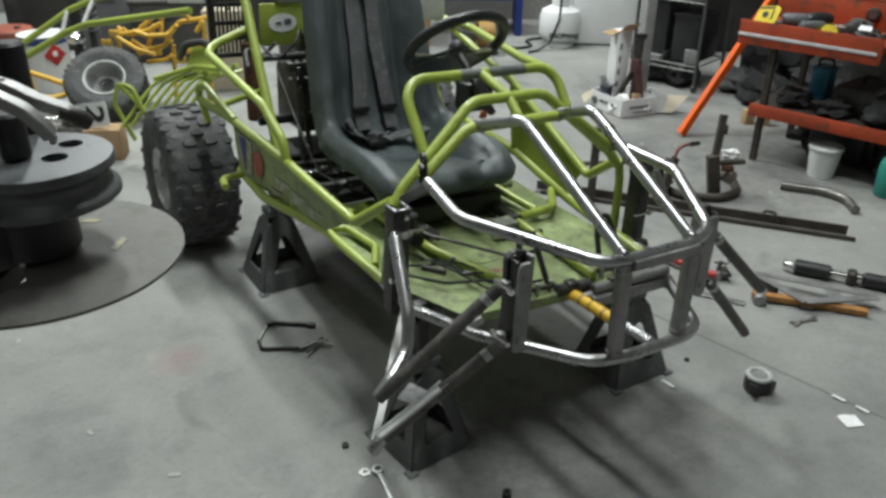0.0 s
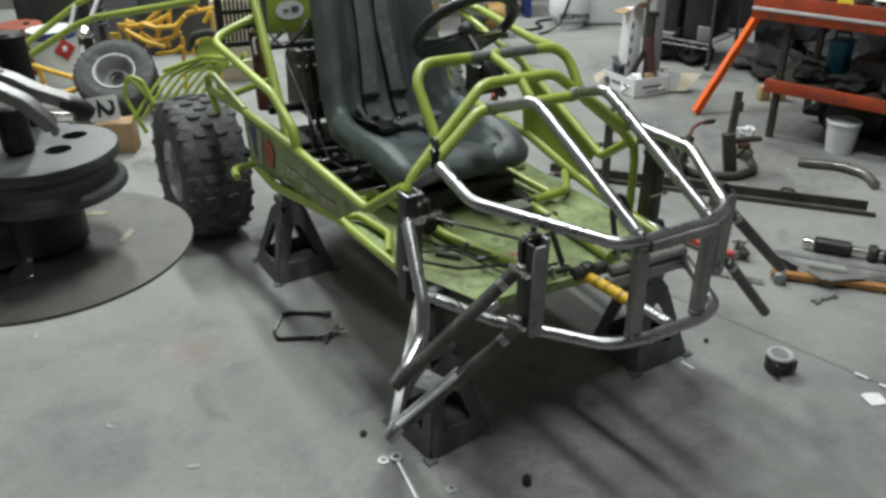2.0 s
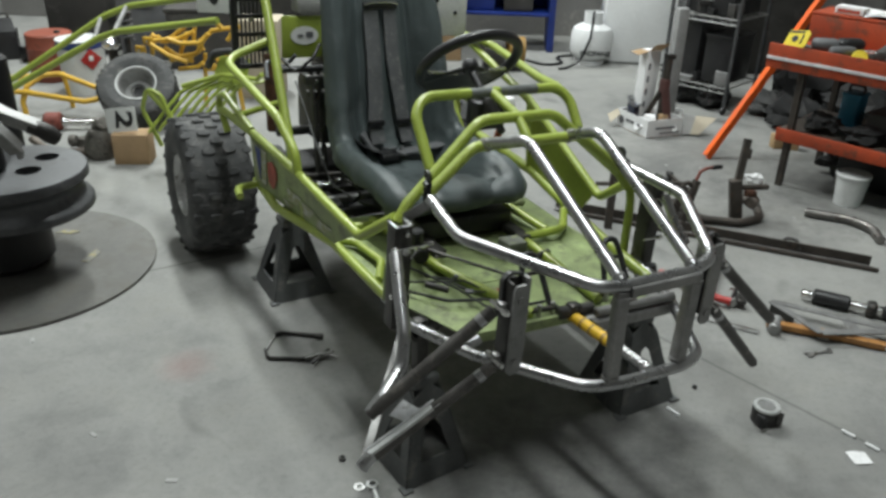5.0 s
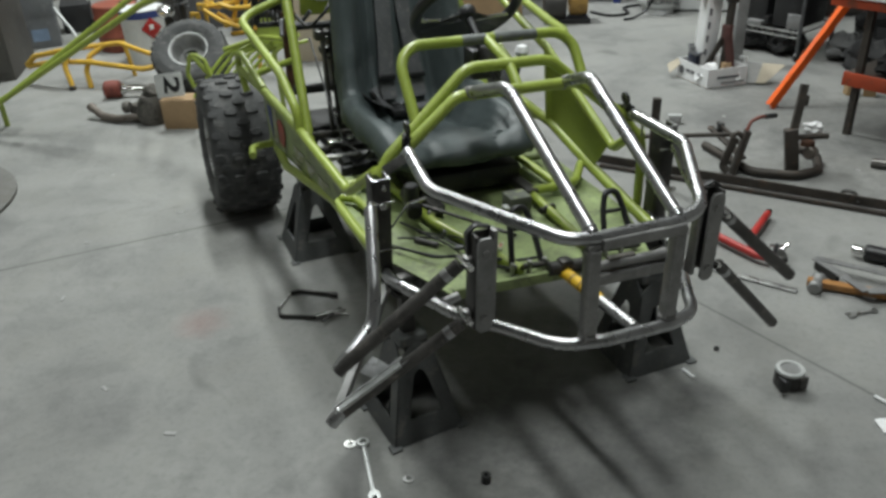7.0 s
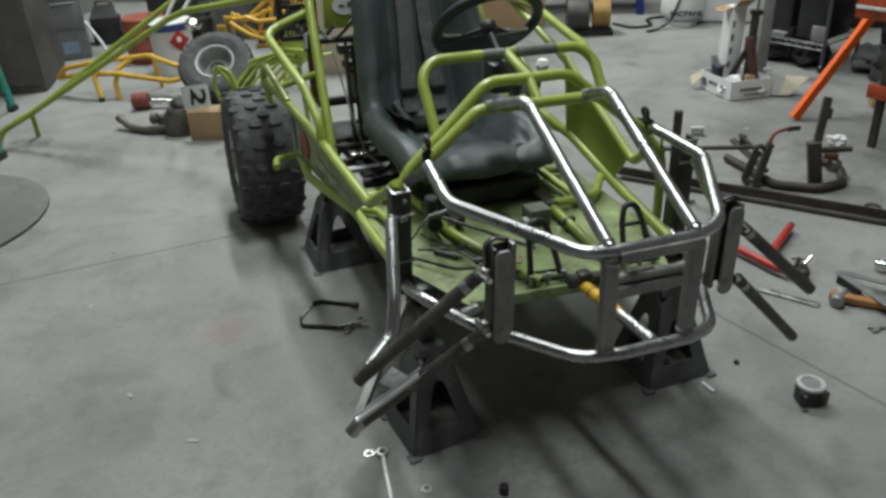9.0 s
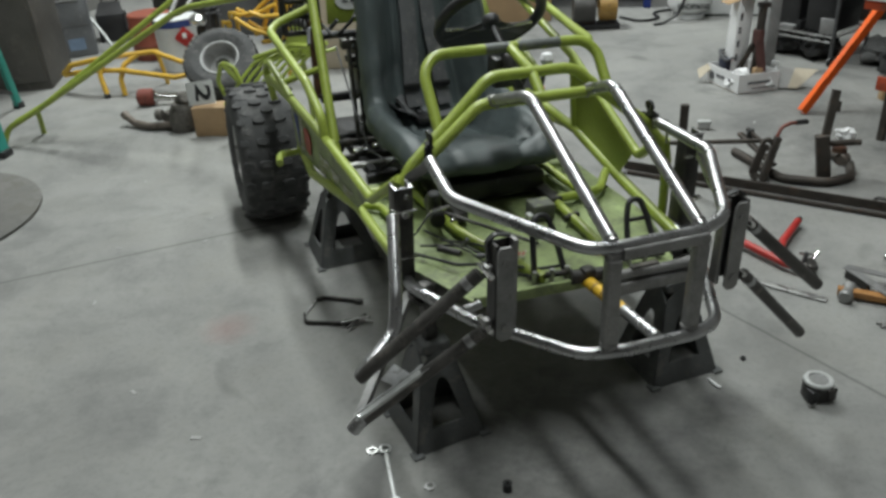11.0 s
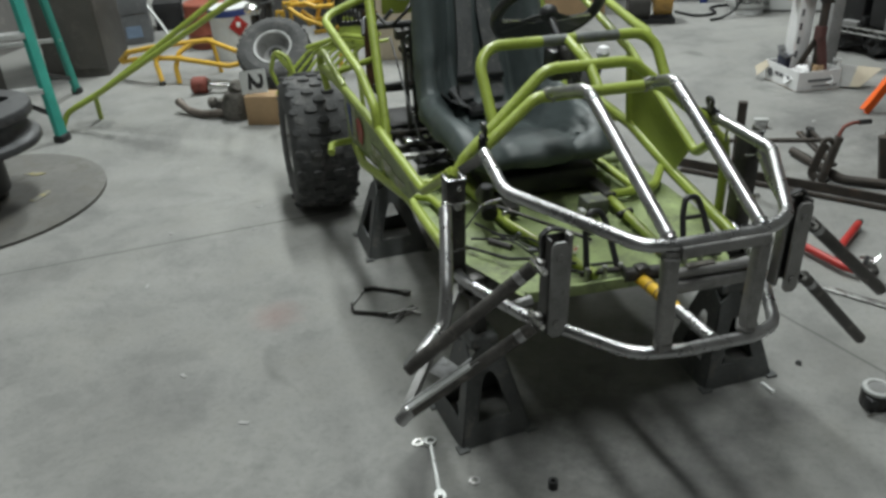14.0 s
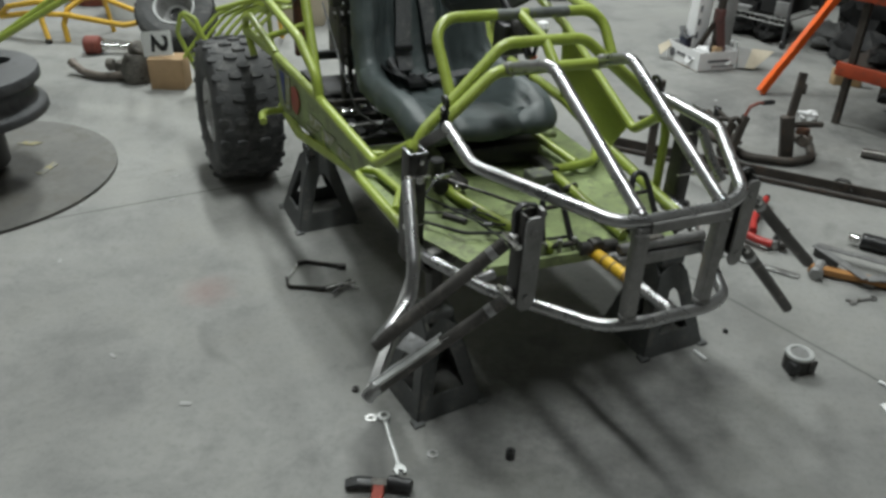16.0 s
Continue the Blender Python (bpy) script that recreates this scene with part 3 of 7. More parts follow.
# shock towers behind the nose
for s in (-1, 1):
    tu, tz, th = (0.423, 0.563, 0.306) if s < 0 else (0.452, 0.575, 0.33)
    tt = tz + th / 2
    tower = part("shock_tower", block(s * tu, 0.505, tz, 0.042, 0.008, th, 0.003), DARKSTEEL, buggy, "tall dark channel shock tower")
    part("flange", block(s * (tu - 0.021), 0.53, tz, 0.007, 0.05, th, 0.003), DARKSTEEL, tower)
    part("flange", block(s * (tu + 0.023), 0.53, tz, 0.007, 0.05, th, 0.003), DARKSTEEL, tower)
    for y0, y1, x0, x1 in ((0.5, 0.508, tu - 0.024, tu + 0.026), (0.508, 0.556, tu - 0.0245, tu - 0.0175), (0.508, 0.556, tu + 0.0195, tu + 0.0265)):
        part("top_strip", block(s * (x0 + x1) / 2, (y0 + y1) / 2, tt + 0.001, x1 - x0, y1 - y0, 0.004, 0.001), STEEL, tower, "bright sawn edge")
    for z in (tt - 0.062, tt - 0.195):
        part("bolt", rod((s * (tu + 0.022), 0.496, z), (s * (tu + 0.038), 0.496, z), 0.0085, 6), CHROME, tower)
        part("cross_pin", rod((s * (tu - 0.032), 0.499, z), (s * (tu + 0.022), 0.499, z), 0.0036, 8), CHROME, tower, "bright through bolt")
    part("bolt", rod((s * tu, 0.482, tt - 0.016), (s * tu, 0.502, tt - 0.016), 0.007, 6), CHROME, tower)
    part("leg_eye", rod((s * (tu + 0.004), 0.478, tt - 0.062), (s * (tu + 0.004), 0.500, tt - 0.062), 0.011, 14), CHROME, tower)
part("rear_arm_leg", tube([(0.450, 0.475, 0.70), (0.475, 0.44, 0.62), (0.50, 0.40, 0.56)], 0.0145, 0.05), STEEL, buggy, "bare steel bent arm leg")
joint = part("ball_joint", lathe([(0, -0.022), (0.016, -0.018), (0.022, 0.0), (0.016, 0.018), (0, 0.022)], 16, Matrix.Translation((0.440, 0.468, 0.452))), BLACK, buggy, "black ball joint under the tower")
part("joint_link", rod((0.440, 0.468, 0.452), (0.452, 0.390, 0.440), 0.009, 10), DARKSTEEL, joint)
for s in (-1, 1):
    part("tab", bar((s * 0.348, 0.545, 0.785), (s * 0.318, 0.585, 0.785), 0.008, 0.034), BLACK, buggy, "black bolt-on tab")
    part("tab_bolt", rod((s * 0.335, 0.548, 0.797), (s * 0.332, 0.572, 0.802), 0.011, 8), BLACK, buggy)
    part("brace", bar((s * 0.349, 0.50, 0.775), (s * 0.395, 0.56, 0.715), 0.008, 0.026), MILL, buggy)
    ring = part("tab_ring", lathe([(0.008, -0.004), (0.017, -0.004), (0.018, 0), (0.017, 0.004), (0.008, 0.004)], 18, Matrix.Translation((s * 0.330, 0.566, 0.822)) @ Matrix.Rotation(radians(80), 4, "Y"), closed=True), BLACK, buggy, "black drilled tab")
    part("tab_web", bar((s * 0.332, 0.560, 0.808), (s * 0.342, 0.545, 0.760), 0.007, 0.030), BLACK, ring)

# dash hoops
part("main_hoop", tube([(-0.402, 0.59, 0.690), (-0.37, 0.60, 0.735), (-0.125, 0.655, 0.932), (0.125, 0.655, 0.932), (0.37, 0.60, 0.735), (0.402, 0.59, 0.690)], R1, 0.09), LIME, buggy, "lime-green main dash hoop")
dash = part("dash_hoop", tube([(-0.267, 0.668, 0.798), (-0.272, 0.80, 0.968), (0.272, 0.80, 0.968), (0.272, 0.712, 0.860)], R1, 0.075), LIME, buggy, "lime-green dash hoop with bare grey patches")
part("worn_patch", rod((-0.08, 0.80, 0.968), (0.0, 0.80, 0.968), 0.0159), PRIMER, dash, "sanded grey patch")
part("worn_patch", rod((0.02, 0.80, 0.968), (0.16, 0.80, 0.968), 0.0159), PRIMER, dash, "sanded grey patch")
part("centre_strut", tube([(0.0, 0.80, 0.968), (0.0, 0.745, 0.955), (0.0, 0.655, 0.932), (0.0, 0.59, 0.88)], 0.0145, 0.03), LIME, buggy)
part("door_bar", tube([(0.255, 0.80, 0.955), (0.33, 0.93, 0.935), (0.40, 1.12, 0.915), (0.50, 1.60, 0.93), (0.44, 2.0, 0.95)], R1, 0.1), LIME, buggy, "lime-green side bar behind the dash hoop")

# side rails, one set mirrored
for s in (-1, 1):
    if s < 0:
        part("side_rail", tube(flip([(0.405, 0.60, 0.70), (0.443, 0.745, 0.590), (0.473, 1.19, 0.634), (0.50, 1.62, 0.652), (0.53, 1.93, 0.66)], s), R1, 0.05), LIME, buggy, "lime-green side rail")
        part("shoulder_rail", tube(flip([(0.335, 1.86, 0.93), (0.52, 1.85, 0.862), (0.490, 1.33, 0.785), (0.475, 1.20, 0.70), (0.473, 1.18, 0.63)], s), R1, 0.07), LIME, buggy, "lime-green bent shoulder rail")
        part("sill_tube", tube(flip([(0.415, 0.60, 0.455), (0.42, 1.0, 0.455), (0.49, 1.36, 0.448), (0.47, 1.66, 0.445)], s), R1, 0.08), LIME, buggy, "lime-green sill tube")
    else:
        part("side_rail", tube([(0.405, 0.60, 0.70), (0.444, 0.76, 0.588), (0.455, 1.24, 0.80), (0.50, 1.85, 0.93), (0.335, 1.90, 0.95)], R1, 0.05), LIME, buggy, "lime-green side rail")
        part("side_post", tube([(0.455, 1.23, 0.795), (0.45, 1.18, 0.545)], R1), LIME, buggy)
        part("sill_tube", tube([(0.388, 0.415, 0.452), (0.418, 0.60, 0.457), (0.448, 0.854, 0.475), (0.45, 1.17, 0.545), (0.47, 1.62, 0.56)], 0.0185, 0.1), LIME, buggy, "lime-green sill tube")
    part("step_stub", tube(flip([(0.475, 1.58, 0.46), (0.565, 1.585, 0.452), (0.58, 1.50, 0.45)], s), 0.013, 0.03), LIME, buggy)
    part("rear_post", tube(flip([(0.375, 1.46, 0.45), (0.345, 1.80, 0.895), (0.325, 2.02, 1.18), (0.31, 2.10, 1.36)], s), 0.018, 0.1), LIME, buggy, "lime-green rear hoop post")
    part("rear_link", tube(flip([(0.52, 1.78, 0.66), (0.358, 1.68, 0.735)], s), 0.012), LIME, buggy)
    part("rear_loop", tube(flip([(0.52, 1.86, 0.58), (0.535, 1.93, 0.70), (0.525, 1.86, 0.73), (0.50, 1.60, 0.66)], s), 0.013, 0.03), LIME, buggy)
    ptop, pbot = ((Vector((s * 0.447, 0.765, 0.585)), Vector((s * 0.502, 1.62, 0.645))), (Vector((s * 0.428, 0.985, 0.46)), Vector((s * 0.492, 1.60, 0.455)))) if s < 0 else ((Vector((0.447, 0.785, 0.595)), Vector((0.455, 1.21, 0.78))), (Vector((0.446, 0.87, 0.48)), Vector((0.45, 1.18, 0.55))))
    panel = part("side_panel", grid_sheet([ptop[0], ptop[1], pbot[1], pbot[0]], 0.003 * -s, 8, 3), LIME_DULL if s < 0 else LIME, buggy, "scuffed lime side panel with torn stickers" if s < 0 else "plain lime side panel")
    if s > 0:
        continue

    def on_panel(a, b, off):
        return ptop[0].lerp(ptop[1], a).lerp(pbot[0].lerp(pbot[1], a), b) + Vector((-off, 0, 0))

    for a0, a1, b0, b1, mt, lb, off in ((0.80, 0.97, 0.06, 0.86, STICKER, "grimy pale sticker", 0.004), (0.86, 0.93, 0.10, 0.80, INKBLUE, "dark blue block on the sticker", 0.0065), (0.10, 0.24, 0.50, 0.86, STICKER, "scuffed pale sticker", 0.004), (0.27, 0.40, 0.44, 0.78, STICKER, "scuffed pale sticker", 0.004), (0.42, 0.57, 0.40, 0.72, STICKER, "scuffed pale sticker", 0.004), (0.46, 0.60, 0.76, 0.92, STICKER, "scuffed pale sticker", 0.004)):
        part("sticker", grid_sheet([on_panel(a0, b0, off), on_panel(a1, b0 + 0.03, off), on_panel(a1 - 0.04, b1, off), on_panel(a0 + 0.02, b1 - 0.04, off)], 0.001, 3, 3), mt, panel, lb)
    blob, rng = bmesh.new(), random.Random(8)
    ring = [(0.735 + (0.060 + rng.uniform(-0.012, 0.010)) * math.cos(math.tau * k / 18), 0.47 + (0.30 + rng.uniform(-0.07, 0.05)) * math.sin(math.tau * k / 18)) for k in range(18)]
    rows = [[blob.verts.new(on_panel(a, b, off)) for a, b in ring] for off in (0.0045, 0.0060)]
    blob.faces.new(rows[1])
    for k in range(18):
        n = (k + 1) % 18
        blob.faces.new((rows[0][k], rows[0][n], rows[1][n], rows[1][k]))
    part("sticker", blob, INKRED, panel, "torn round red sticker")
part("side_brace", tube([(-0.458, 1.19, 0.62), (-0.44, 1.20, 0.46)], R1), LIME, buggy)
for s in (-1, 1):
    stub = [(0.418, 0.60, 0.70), (0.434, 0.60, 0.63), (0.440, 0.60, 0.457)] if s > 0 else [(-0.40, 0.60, 0.69), (-0.43, 0.57, 0.56), (-0.42, 0.60, 0.455)]
    part("door_stub", tube(stub, 0.014 if s > 0 else 0.013, 0.03), LIME if s > 0 else LIME_DULL, buggy)

# dirt-worn odds and ends on the pan
part("wiring_loom", tube([(-0.36, 0.62, 0.462), (-0.28, 0.50, 0.470), (-0.17, 0.47, 0.468), (-0.10, 0.40, 0.470), (-0.02, 0.40, 0.466)], 0.0045, 0.05, 6), BLACK, buggy)
part("wiring_loom", tube([(-0.33, 0.66, 0.462), (-0.22, 0.60, 0.472), (-0.20, 0.52, 0.475), (-0.12, 0.50, 0.466)], 0.0035, 0.05, 6), BLACK, buggy)
part("master_cylinder", rod((-0.30, 0.60, 0.478), (-0.25, 0.55, 0.474), 0.010, 12), DARKSTEEL, buggy, "small dark master cylinder")
part("banjo_fitting", rod((-0.245, 0.545, 0.50), (-0.235, 0.535, 0.525), 0.007, 8), GREYSTEEL, buggy)
part("banjo_fitting", rod((-0.215, 0.515, 0.478), (-0.195, 0.50, 0.482), 0.007, 8), GREYSTEEL, buggy)
part("stub_tab", block(0.06, 0.72, 0.462, 0.05, 0.03, 0.02, 0.003), WHITEALU, buggy)

# floor pan and its tubes
part("floor_pan", grid_sheet([(-0.405, 0.60, 0.445), (0.405, 0.60, 0.445), (0.425, 1.19, 0.445), (-0.425, 1.19, 0.445)], 0.003, 12, 10, lambda a, b: 0.0035 * math.sin(9 * a) * math.sin(7 * b)), LIME_DULL, buggy, "dusty lime floor pan")
part("toe_pan", grid_sheet([(-0.30, 0.335, 0.447), (0.30, 0.335, 0.447), (0.404, 0.598, 0.446), (-0.404, 0.598, 0.446)], 0.003, 10, 4, lambda a, b: 0.003 * math.sin(8 * a + 2 * b)), LIME_DULL, buggy)
pan_sticker = part("pan_sticker", grid_sheet([(-0.112, 0.552, 0.4525), (-0.052, 0.540, 0.4525), (-0.078, 0.500, 0.4525), (-0.118, 0.508, 0.4525)], 0.0012, 3, 2), STICKER, buggy, "scuffed white and red sticker on the pan")
for k in range(4):
    part("print", bar((-0.104 + 0.013 * k, 0.538 - 0.003 * k, 0.4545), (-0.108 + 0.010 * k, 0.520 - 0.002 * k, 0.4545), 0.007, 0.001), INKRED, pan_sticker)
part("pan_lip", bar((-0.30, 0.327, 0.452), (0.06, 0.315, 0.452), 0.012, 0.03), LIME_DULL, buggy)
part("front_cross_member", bar((0.045, 0.262, 0.448), (0.335, 0.262, 0.448), 0.03, 0.032), MILL, buggy, "dark steel front cross member")
part("splice_tube", tube([(-0.30, 0.30, 0.462), (-0.345, 0.29, 0.458)], 0.014), STEEL, buggy)
part("floor_tube", tube([(-0.09, 0.36, 0.462), (-0.20, 0.70, 0.468), (-0.24, 1.10, 0.47)], 0.0145, 0.1), LIME, buggy)
part("floor_tube", tube([(0.140, 0.36, 0.462), (0.153, 0.60, 0.468), (0.165, 0.82, 0.47), (0.18, 1.15, 0.47)], 0.0145, 0.1), LIME, buggy)
part("seat_tube", tube([(0.268, 0.80, 0.477), (0.262, 1.058, 0.478)], 0.0145), LIME, buggy)
part("seat_tube", tube([(0.12, 1.068, 0.476), (0.262, 1.060, 0.476), (0.345, 1.052, 0.472)], 0.0135, 0.03), LIME_DULL, buggy)
part("seat_tube", tube([(0.168, 0.780, 0.477), (0.330, 0.790, 0.477), (0.432, 0.925, 0.478)], 0.0145, 0.09), LIME, buggy)
part("seat_tube", tube([(-0.26, 1.05, 0.475), (-0.42, 1.08, 0.47)], 0.0145), LIME, buggy)
part("toe_bracket", tube([(-0.40, 0.70, 0.462), (-0.345, 0.80, 0.468), (-0.36, 0.96, 0.465), (-0.41, 1.0, 0.462)], 0.0125, 0.04), LIME, buggy)
yel = part("steering_support", tube([(0.008, 0.315, 0.462), (0.022, 0.15, 0.458)], 0.0165), YELLOWTUBE, buggy, "yellow tube with worn hazard bands")
part("bare_end", tube([(0.022, 0.15, 0.458), (0.032, 0.02, 0.455)], 0.0158), STEEL, yel)
p, q = Vector((0.008, 0.315, 0.462)), Vector((0.022, 0.15, 0.458))
for a, w in ((0.30, 0.05), (0.52, 0.04), (0.80, 0.06)):
    part("band", tube([p.lerp(q, a), p.lerp(q, a + w)], 0.0167), YELLOWDULL, yel, "worn dark hazard band")
part("steering_rack", rod((-0.035, 0.318, 0.474), (0.075, 0.305, 0.474), 0.019, 14), DARKSTEEL, buggy, "greasy dark steering rack housing")
part("rack_boot", block(0.012, 0.312, 0.485, 0.040, 0.036, 0.030, 0.010), DARKSTEEL, buggy)
part("tie_rod", rod((0.06, 0.275, 0.478), (0.335, 0.262, 0.482), 0.0145), MILL, buggy)
part("rack_plate", block(0.16, 0.275, 0.482, 0.085, 0.02, 0.035, 0.004), CASTGREY, buggy)
for cx in (-0.066, 0.222):
    pedal = part("pedal", tube([(cx - 0.045, 0.375, 0.468), (cx - 0.032, 0.42, 0.56), (cx - 0.018, 0.44, 0.605), (cx + 0.018, 0.44, 0.605), (cx + 0.032, 0.42, 0.56), (cx + 0.040, 0.365, 0.468)], 0.0085, 0.02, 10), BLACK, buggy, "black looped foot pedal")
    part("pivot", rod((cx - 0.065, 0.37, 0.466), (cx + 0.06, 0.36, 0.466), 0.0085), DARKSTEEL, pedal)
    part("cross_piece", rod((cx - 0.032, 0.418, 0.555), (cx + 0.032, 0.418, 0.555), 0.006), DARKSTEEL, pedal)
    for bx in (-0.05, 0.0, 0.045):
        part("nut", rod((cx + bx, 0.362, 0.448), (cx + bx, 0.362, 0.485), 0.008, 6), ALU, pedal)
part("brake_rod", rod((-0.08, 0.42, 0.535), (-0.235, 0.72, 0.525), 0.005, 8), DARKSTEEL, buggy)
mc = part("master_cylinder", rod((-0.26, 0.70, 0.51), (-0.23, 0.85, 0.51), 0.024, 14), BLACK, buggy, "black brake master cylinder")
part("reservoir", rod((-0.25, 0.76, 0.52), (-0.25, 0.76, 0.575), 0.022, 14), BLACK, mc)
part("clevis", rod((-0.285, 0.69, 0.548), (-0.225, 0.70, 0.553), 0.006, 8), CHROME, mc)
part("clevis", rod((-0.236, 0.655, 0.528), (-0.215, 0.67, 0.515), 0.007, 8), CHROME, mc)
part("cable", tube([(-0.27, 0.66, 0.47), (-0.18, 0.58, 0.475), (-0.12, 0.46, 0.466)], 0.0035, 0.06, 6), BLACK, buggy)
part("cable", tube([(-0.30, 0.72, 0.48), (-0.22, 0.56, 0.47), (-0.19, 0.42, 0.468), (-0.12, 0.37, 0.47)], 0.0035, 0.06, 6), BLACK, buggy)
part("cable", tube([(-0.36, 0.62, 0.52), (-0.30, 0.66, 0.56), (-0.26, 0.70, 0.54)], 0.003, 0.03, 6), BLACK, buggy)


# bucket seat
def seat_shell():
    """A bucket seat: each row is y, z, half width, bolster height and sideways shift."""
    rows = [(0.885, 0.572, 0.225, 0.008, -0.026), (0.850, 0.592, 0.240, 0.010, -0.026), (0.866, 0.620, 0.248, 0.012, -0.025), (0.93, 0.632, 0.266, 0.035, -0.022), (1.02, 0.622, 0.272, 0.065, -0.022), (1.12, 0.592, 0.275, 0.095, -0.024), (1.22, 0.572, 0.275, 0.12, -0.026), (1.31, 0.572, 0.27, 0.13, -0.028),
            (1.38, 0.605, 0.265, 0.125, -0.025), (1.425, 0.685, 0.256, 0.105, -0.028), (1.455, 0.79, 0.245, 0.09, -0.030), (1.49, 0.93, 0.236, 0.075, -0.031), (1.53, 1.08, 0.226, 0.06, -0.031), (1.575, 1.22, 0.205, 0.045, -0.032), (1.605, 1.32, 0.19, 0.035, -0.035), (1.62, 1.36, 0.13, 0.02, -0.035)]
    bm = bmesh.new()
    front, back = [], []
    n = 28
    for i, (y, z, half, wing, shift) in enumerate(rows):
        y0, z0 = rows[max(i - 1, 0)][:2]
        y1, z1 = rows[min(i + 1, len(rows) - 1)][:2]
        t = Vector((0, y1 - y0, z1 - z0)).normalized()
        nrm = Vector((0, -t.z, t.y))
        f, b = [], []
        for k in range(n + 1):
            a = -1 + 2 * k / n
            w = max(0.0, min(1.0, (abs(a) - 0.42) / 0.46))
            bol = wing * w * w * (3 - 2 * w)
            fade = 0.15 if y < 0.95 else 0.6 if y < 1.1 else 1.0
            seam = fade * -0.010 * math.exp(-((abs(a) - 0.44) / 0.045) ** 2) - 0.005 * math.exp(-((abs(a) - 0.86) / 0.03) ** 2)
            puff = 0.010 * math.cos(a * 3.4) if abs(a) < 0.42 else 0
            roll = max(0.0, (abs(a) - 0.84) / 0.16)
            edge = -0.075 * (1 - math.sqrt(max(0.0, 1 - roll * roll)))
            p = Vector((a * half + shift, y, z)) + nrm * (bol + seam + puff + edge)
            f.append(bm.verts.new(p))
            b.append(bm.verts.new(Vector((a * half * 0.985 + shift, y, z)) + nrm * (bol * 0.85 - 0.075)))
        front.append(f)
        back.append(b)
    m = len(rows)
    for i in range(m - 1):
        for k in range(n):
            bm.faces.new((front[i][k], front[i][k + 1], front[i + 1][k + 1], front[i + 1][k]))
            bm.faces.new((back[i][k], back[i + 1][k], back[i + 1][k + 1], back[i][k + 1]))
        for k in (0, n):
            bm.faces.new((front[i][k], front[i + 1][k], back[i + 1][k], back[i][k]))
    for i in (0, m - 1):
        for k in range(n):
            bm.faces.new((front[i][k], front[i][k + 1], back[i][k + 1], back[i][k]))
    bmesh.ops.recalc_face_normals(bm, faces=bm.faces)
    bmesh.ops.subdivide_edges(bm, edges=list(bm.edges), cuts=2, smooth=0.7, use_grid_fill=True)
    bm.normal_update()
    for v in bm.verts:
        c = v.co
        calm = 0.45 if c.y < 0.97 else 1.0
        d = calm * (noise.noise(c * 9) * 0.005 + noise.noise(Vector((c.x * 34, c.y * 18, c.z * 18))) * 0.0045)
        # creases that run across the cushion and down the bolsters
        d += -0.005 * calm * max(0.0, 1 - abs(noise.noise(Vector((c.x * 7, c.y * 20, c.z * 20)))) * 7)
        if c.z < 0.70 and c.y < 1.25:
            # long slack folds that fan out over the cushion's front corner
            for k, (fx, fy, ang, depth) in enumerate(((0.14, 0.93, 0.5, 0.010), (0.09, 0.99, 0.25, 0.008), (0.17, 1.02, 0.9, 0.009), (-0.16, 0.95, -0.4, 0.007), (-0.05, 0.90, 0.1, 0.006), (0.02, 1.08, 0.15, 0.007))):
                along = (c.x - fx) * math.cos(ang) + (c.y - fy) * math.sin(ang)
                across = -(c.x - fx) * math.sin(ang) + (c.y - fy) * math.cos(ang) + 0.012 * noise.noise(c * 14 + Vector((k, 0, 0)))
                d -= depth * math.exp(-(across / 0.008) ** 2 - (along / 0.075) ** 2)
                d += 0.6 * depth * math.exp(-((across - 0.019) / 0.012) ** 2 - (along / 0.085) ** 2)
        if c.y > 1.3 and abs(c.x + 0.04) > 0.10:
            # pleats across the bolsters of the backrest
            for z0 in (0.74, 0.83, 0.92, 1.01, 1.10, 1.20):
                d -= 0.005 * math.exp(-((c.z - z0 - 0.05 * (abs(c.x + 0.04) - 0.15) - 0.012 * noise.noise(c * 9)) / 0.006) ** 2)
        for z0 in (0.80, 0.985, 1.17):
            d -= 0.005 * math.exp(-((c.z - z0 - 0.01 * noise.noise(c * 8)) / 0.006) ** 2) if c.y > 1.3 and abs(c.x + 0.035) < 0.13 else 0
        v.co += v.normal * d
    return bm


seat = part("seat", seat_shell(), VINYL, buggy, "creased black vinyl bucket seat with dull dusty bolsters")
for x0, x1, w in ((-0.082, -0.100, 0.056), (-0.008, 0.014, 0.050)):
    part("harness_strap", bar([(x0, 1.515, 1.100), (x0 - 0.003, 1.462, 0.93), (0.5 * (x0 + x1), 1.424, 0.80), (x1, 1.398, 0.70), (x1 + 0.004, 1.37, 0.64)], None, w, 0.007, 0.1), WEBBING, seat, "faded grey harness strap")
    part("strap_adjuster", block(x1 - 0.001, 1.390, 0.712, w + 0.010, 0.016, 0.020, 0.004), BLACK, seat)
part("harness_slot", block(-0.045, 1.512, 1.108, 0.135, 0.016, 0.026, 0.006), BLACK, seat)
part("slot_trim", bar([(-0.110, 1.502, 1.112), (-0.085, 1.500, 1.120), (-0.005, 1.500, 1.120), (0.020, 1.502, 1.112)], None, 0.006, 0.008, 0.01), CHROME, seat, "bright slot trim")
for k in range(3):
    part("buckle_bit", rod((-0.10 + 0.03 * k, 1.33 - 0.01 * k, 0.635), (-0.085 + 0.03 * k, 1.31, 0.64), 0.006, 8), GREYSTEEL, seat)
part("buckle", block(-0.075, 1.335, 0.606, 0.07, 0.075, 0.028, 0.012), BLACK, seat, "black harness buckle")
part("buckle_lever", bar((-0.06, 1.32, 0.628), (-0.035, 1.27, 0.622), 0.01, 0.006), GREYSTEEL, seat)
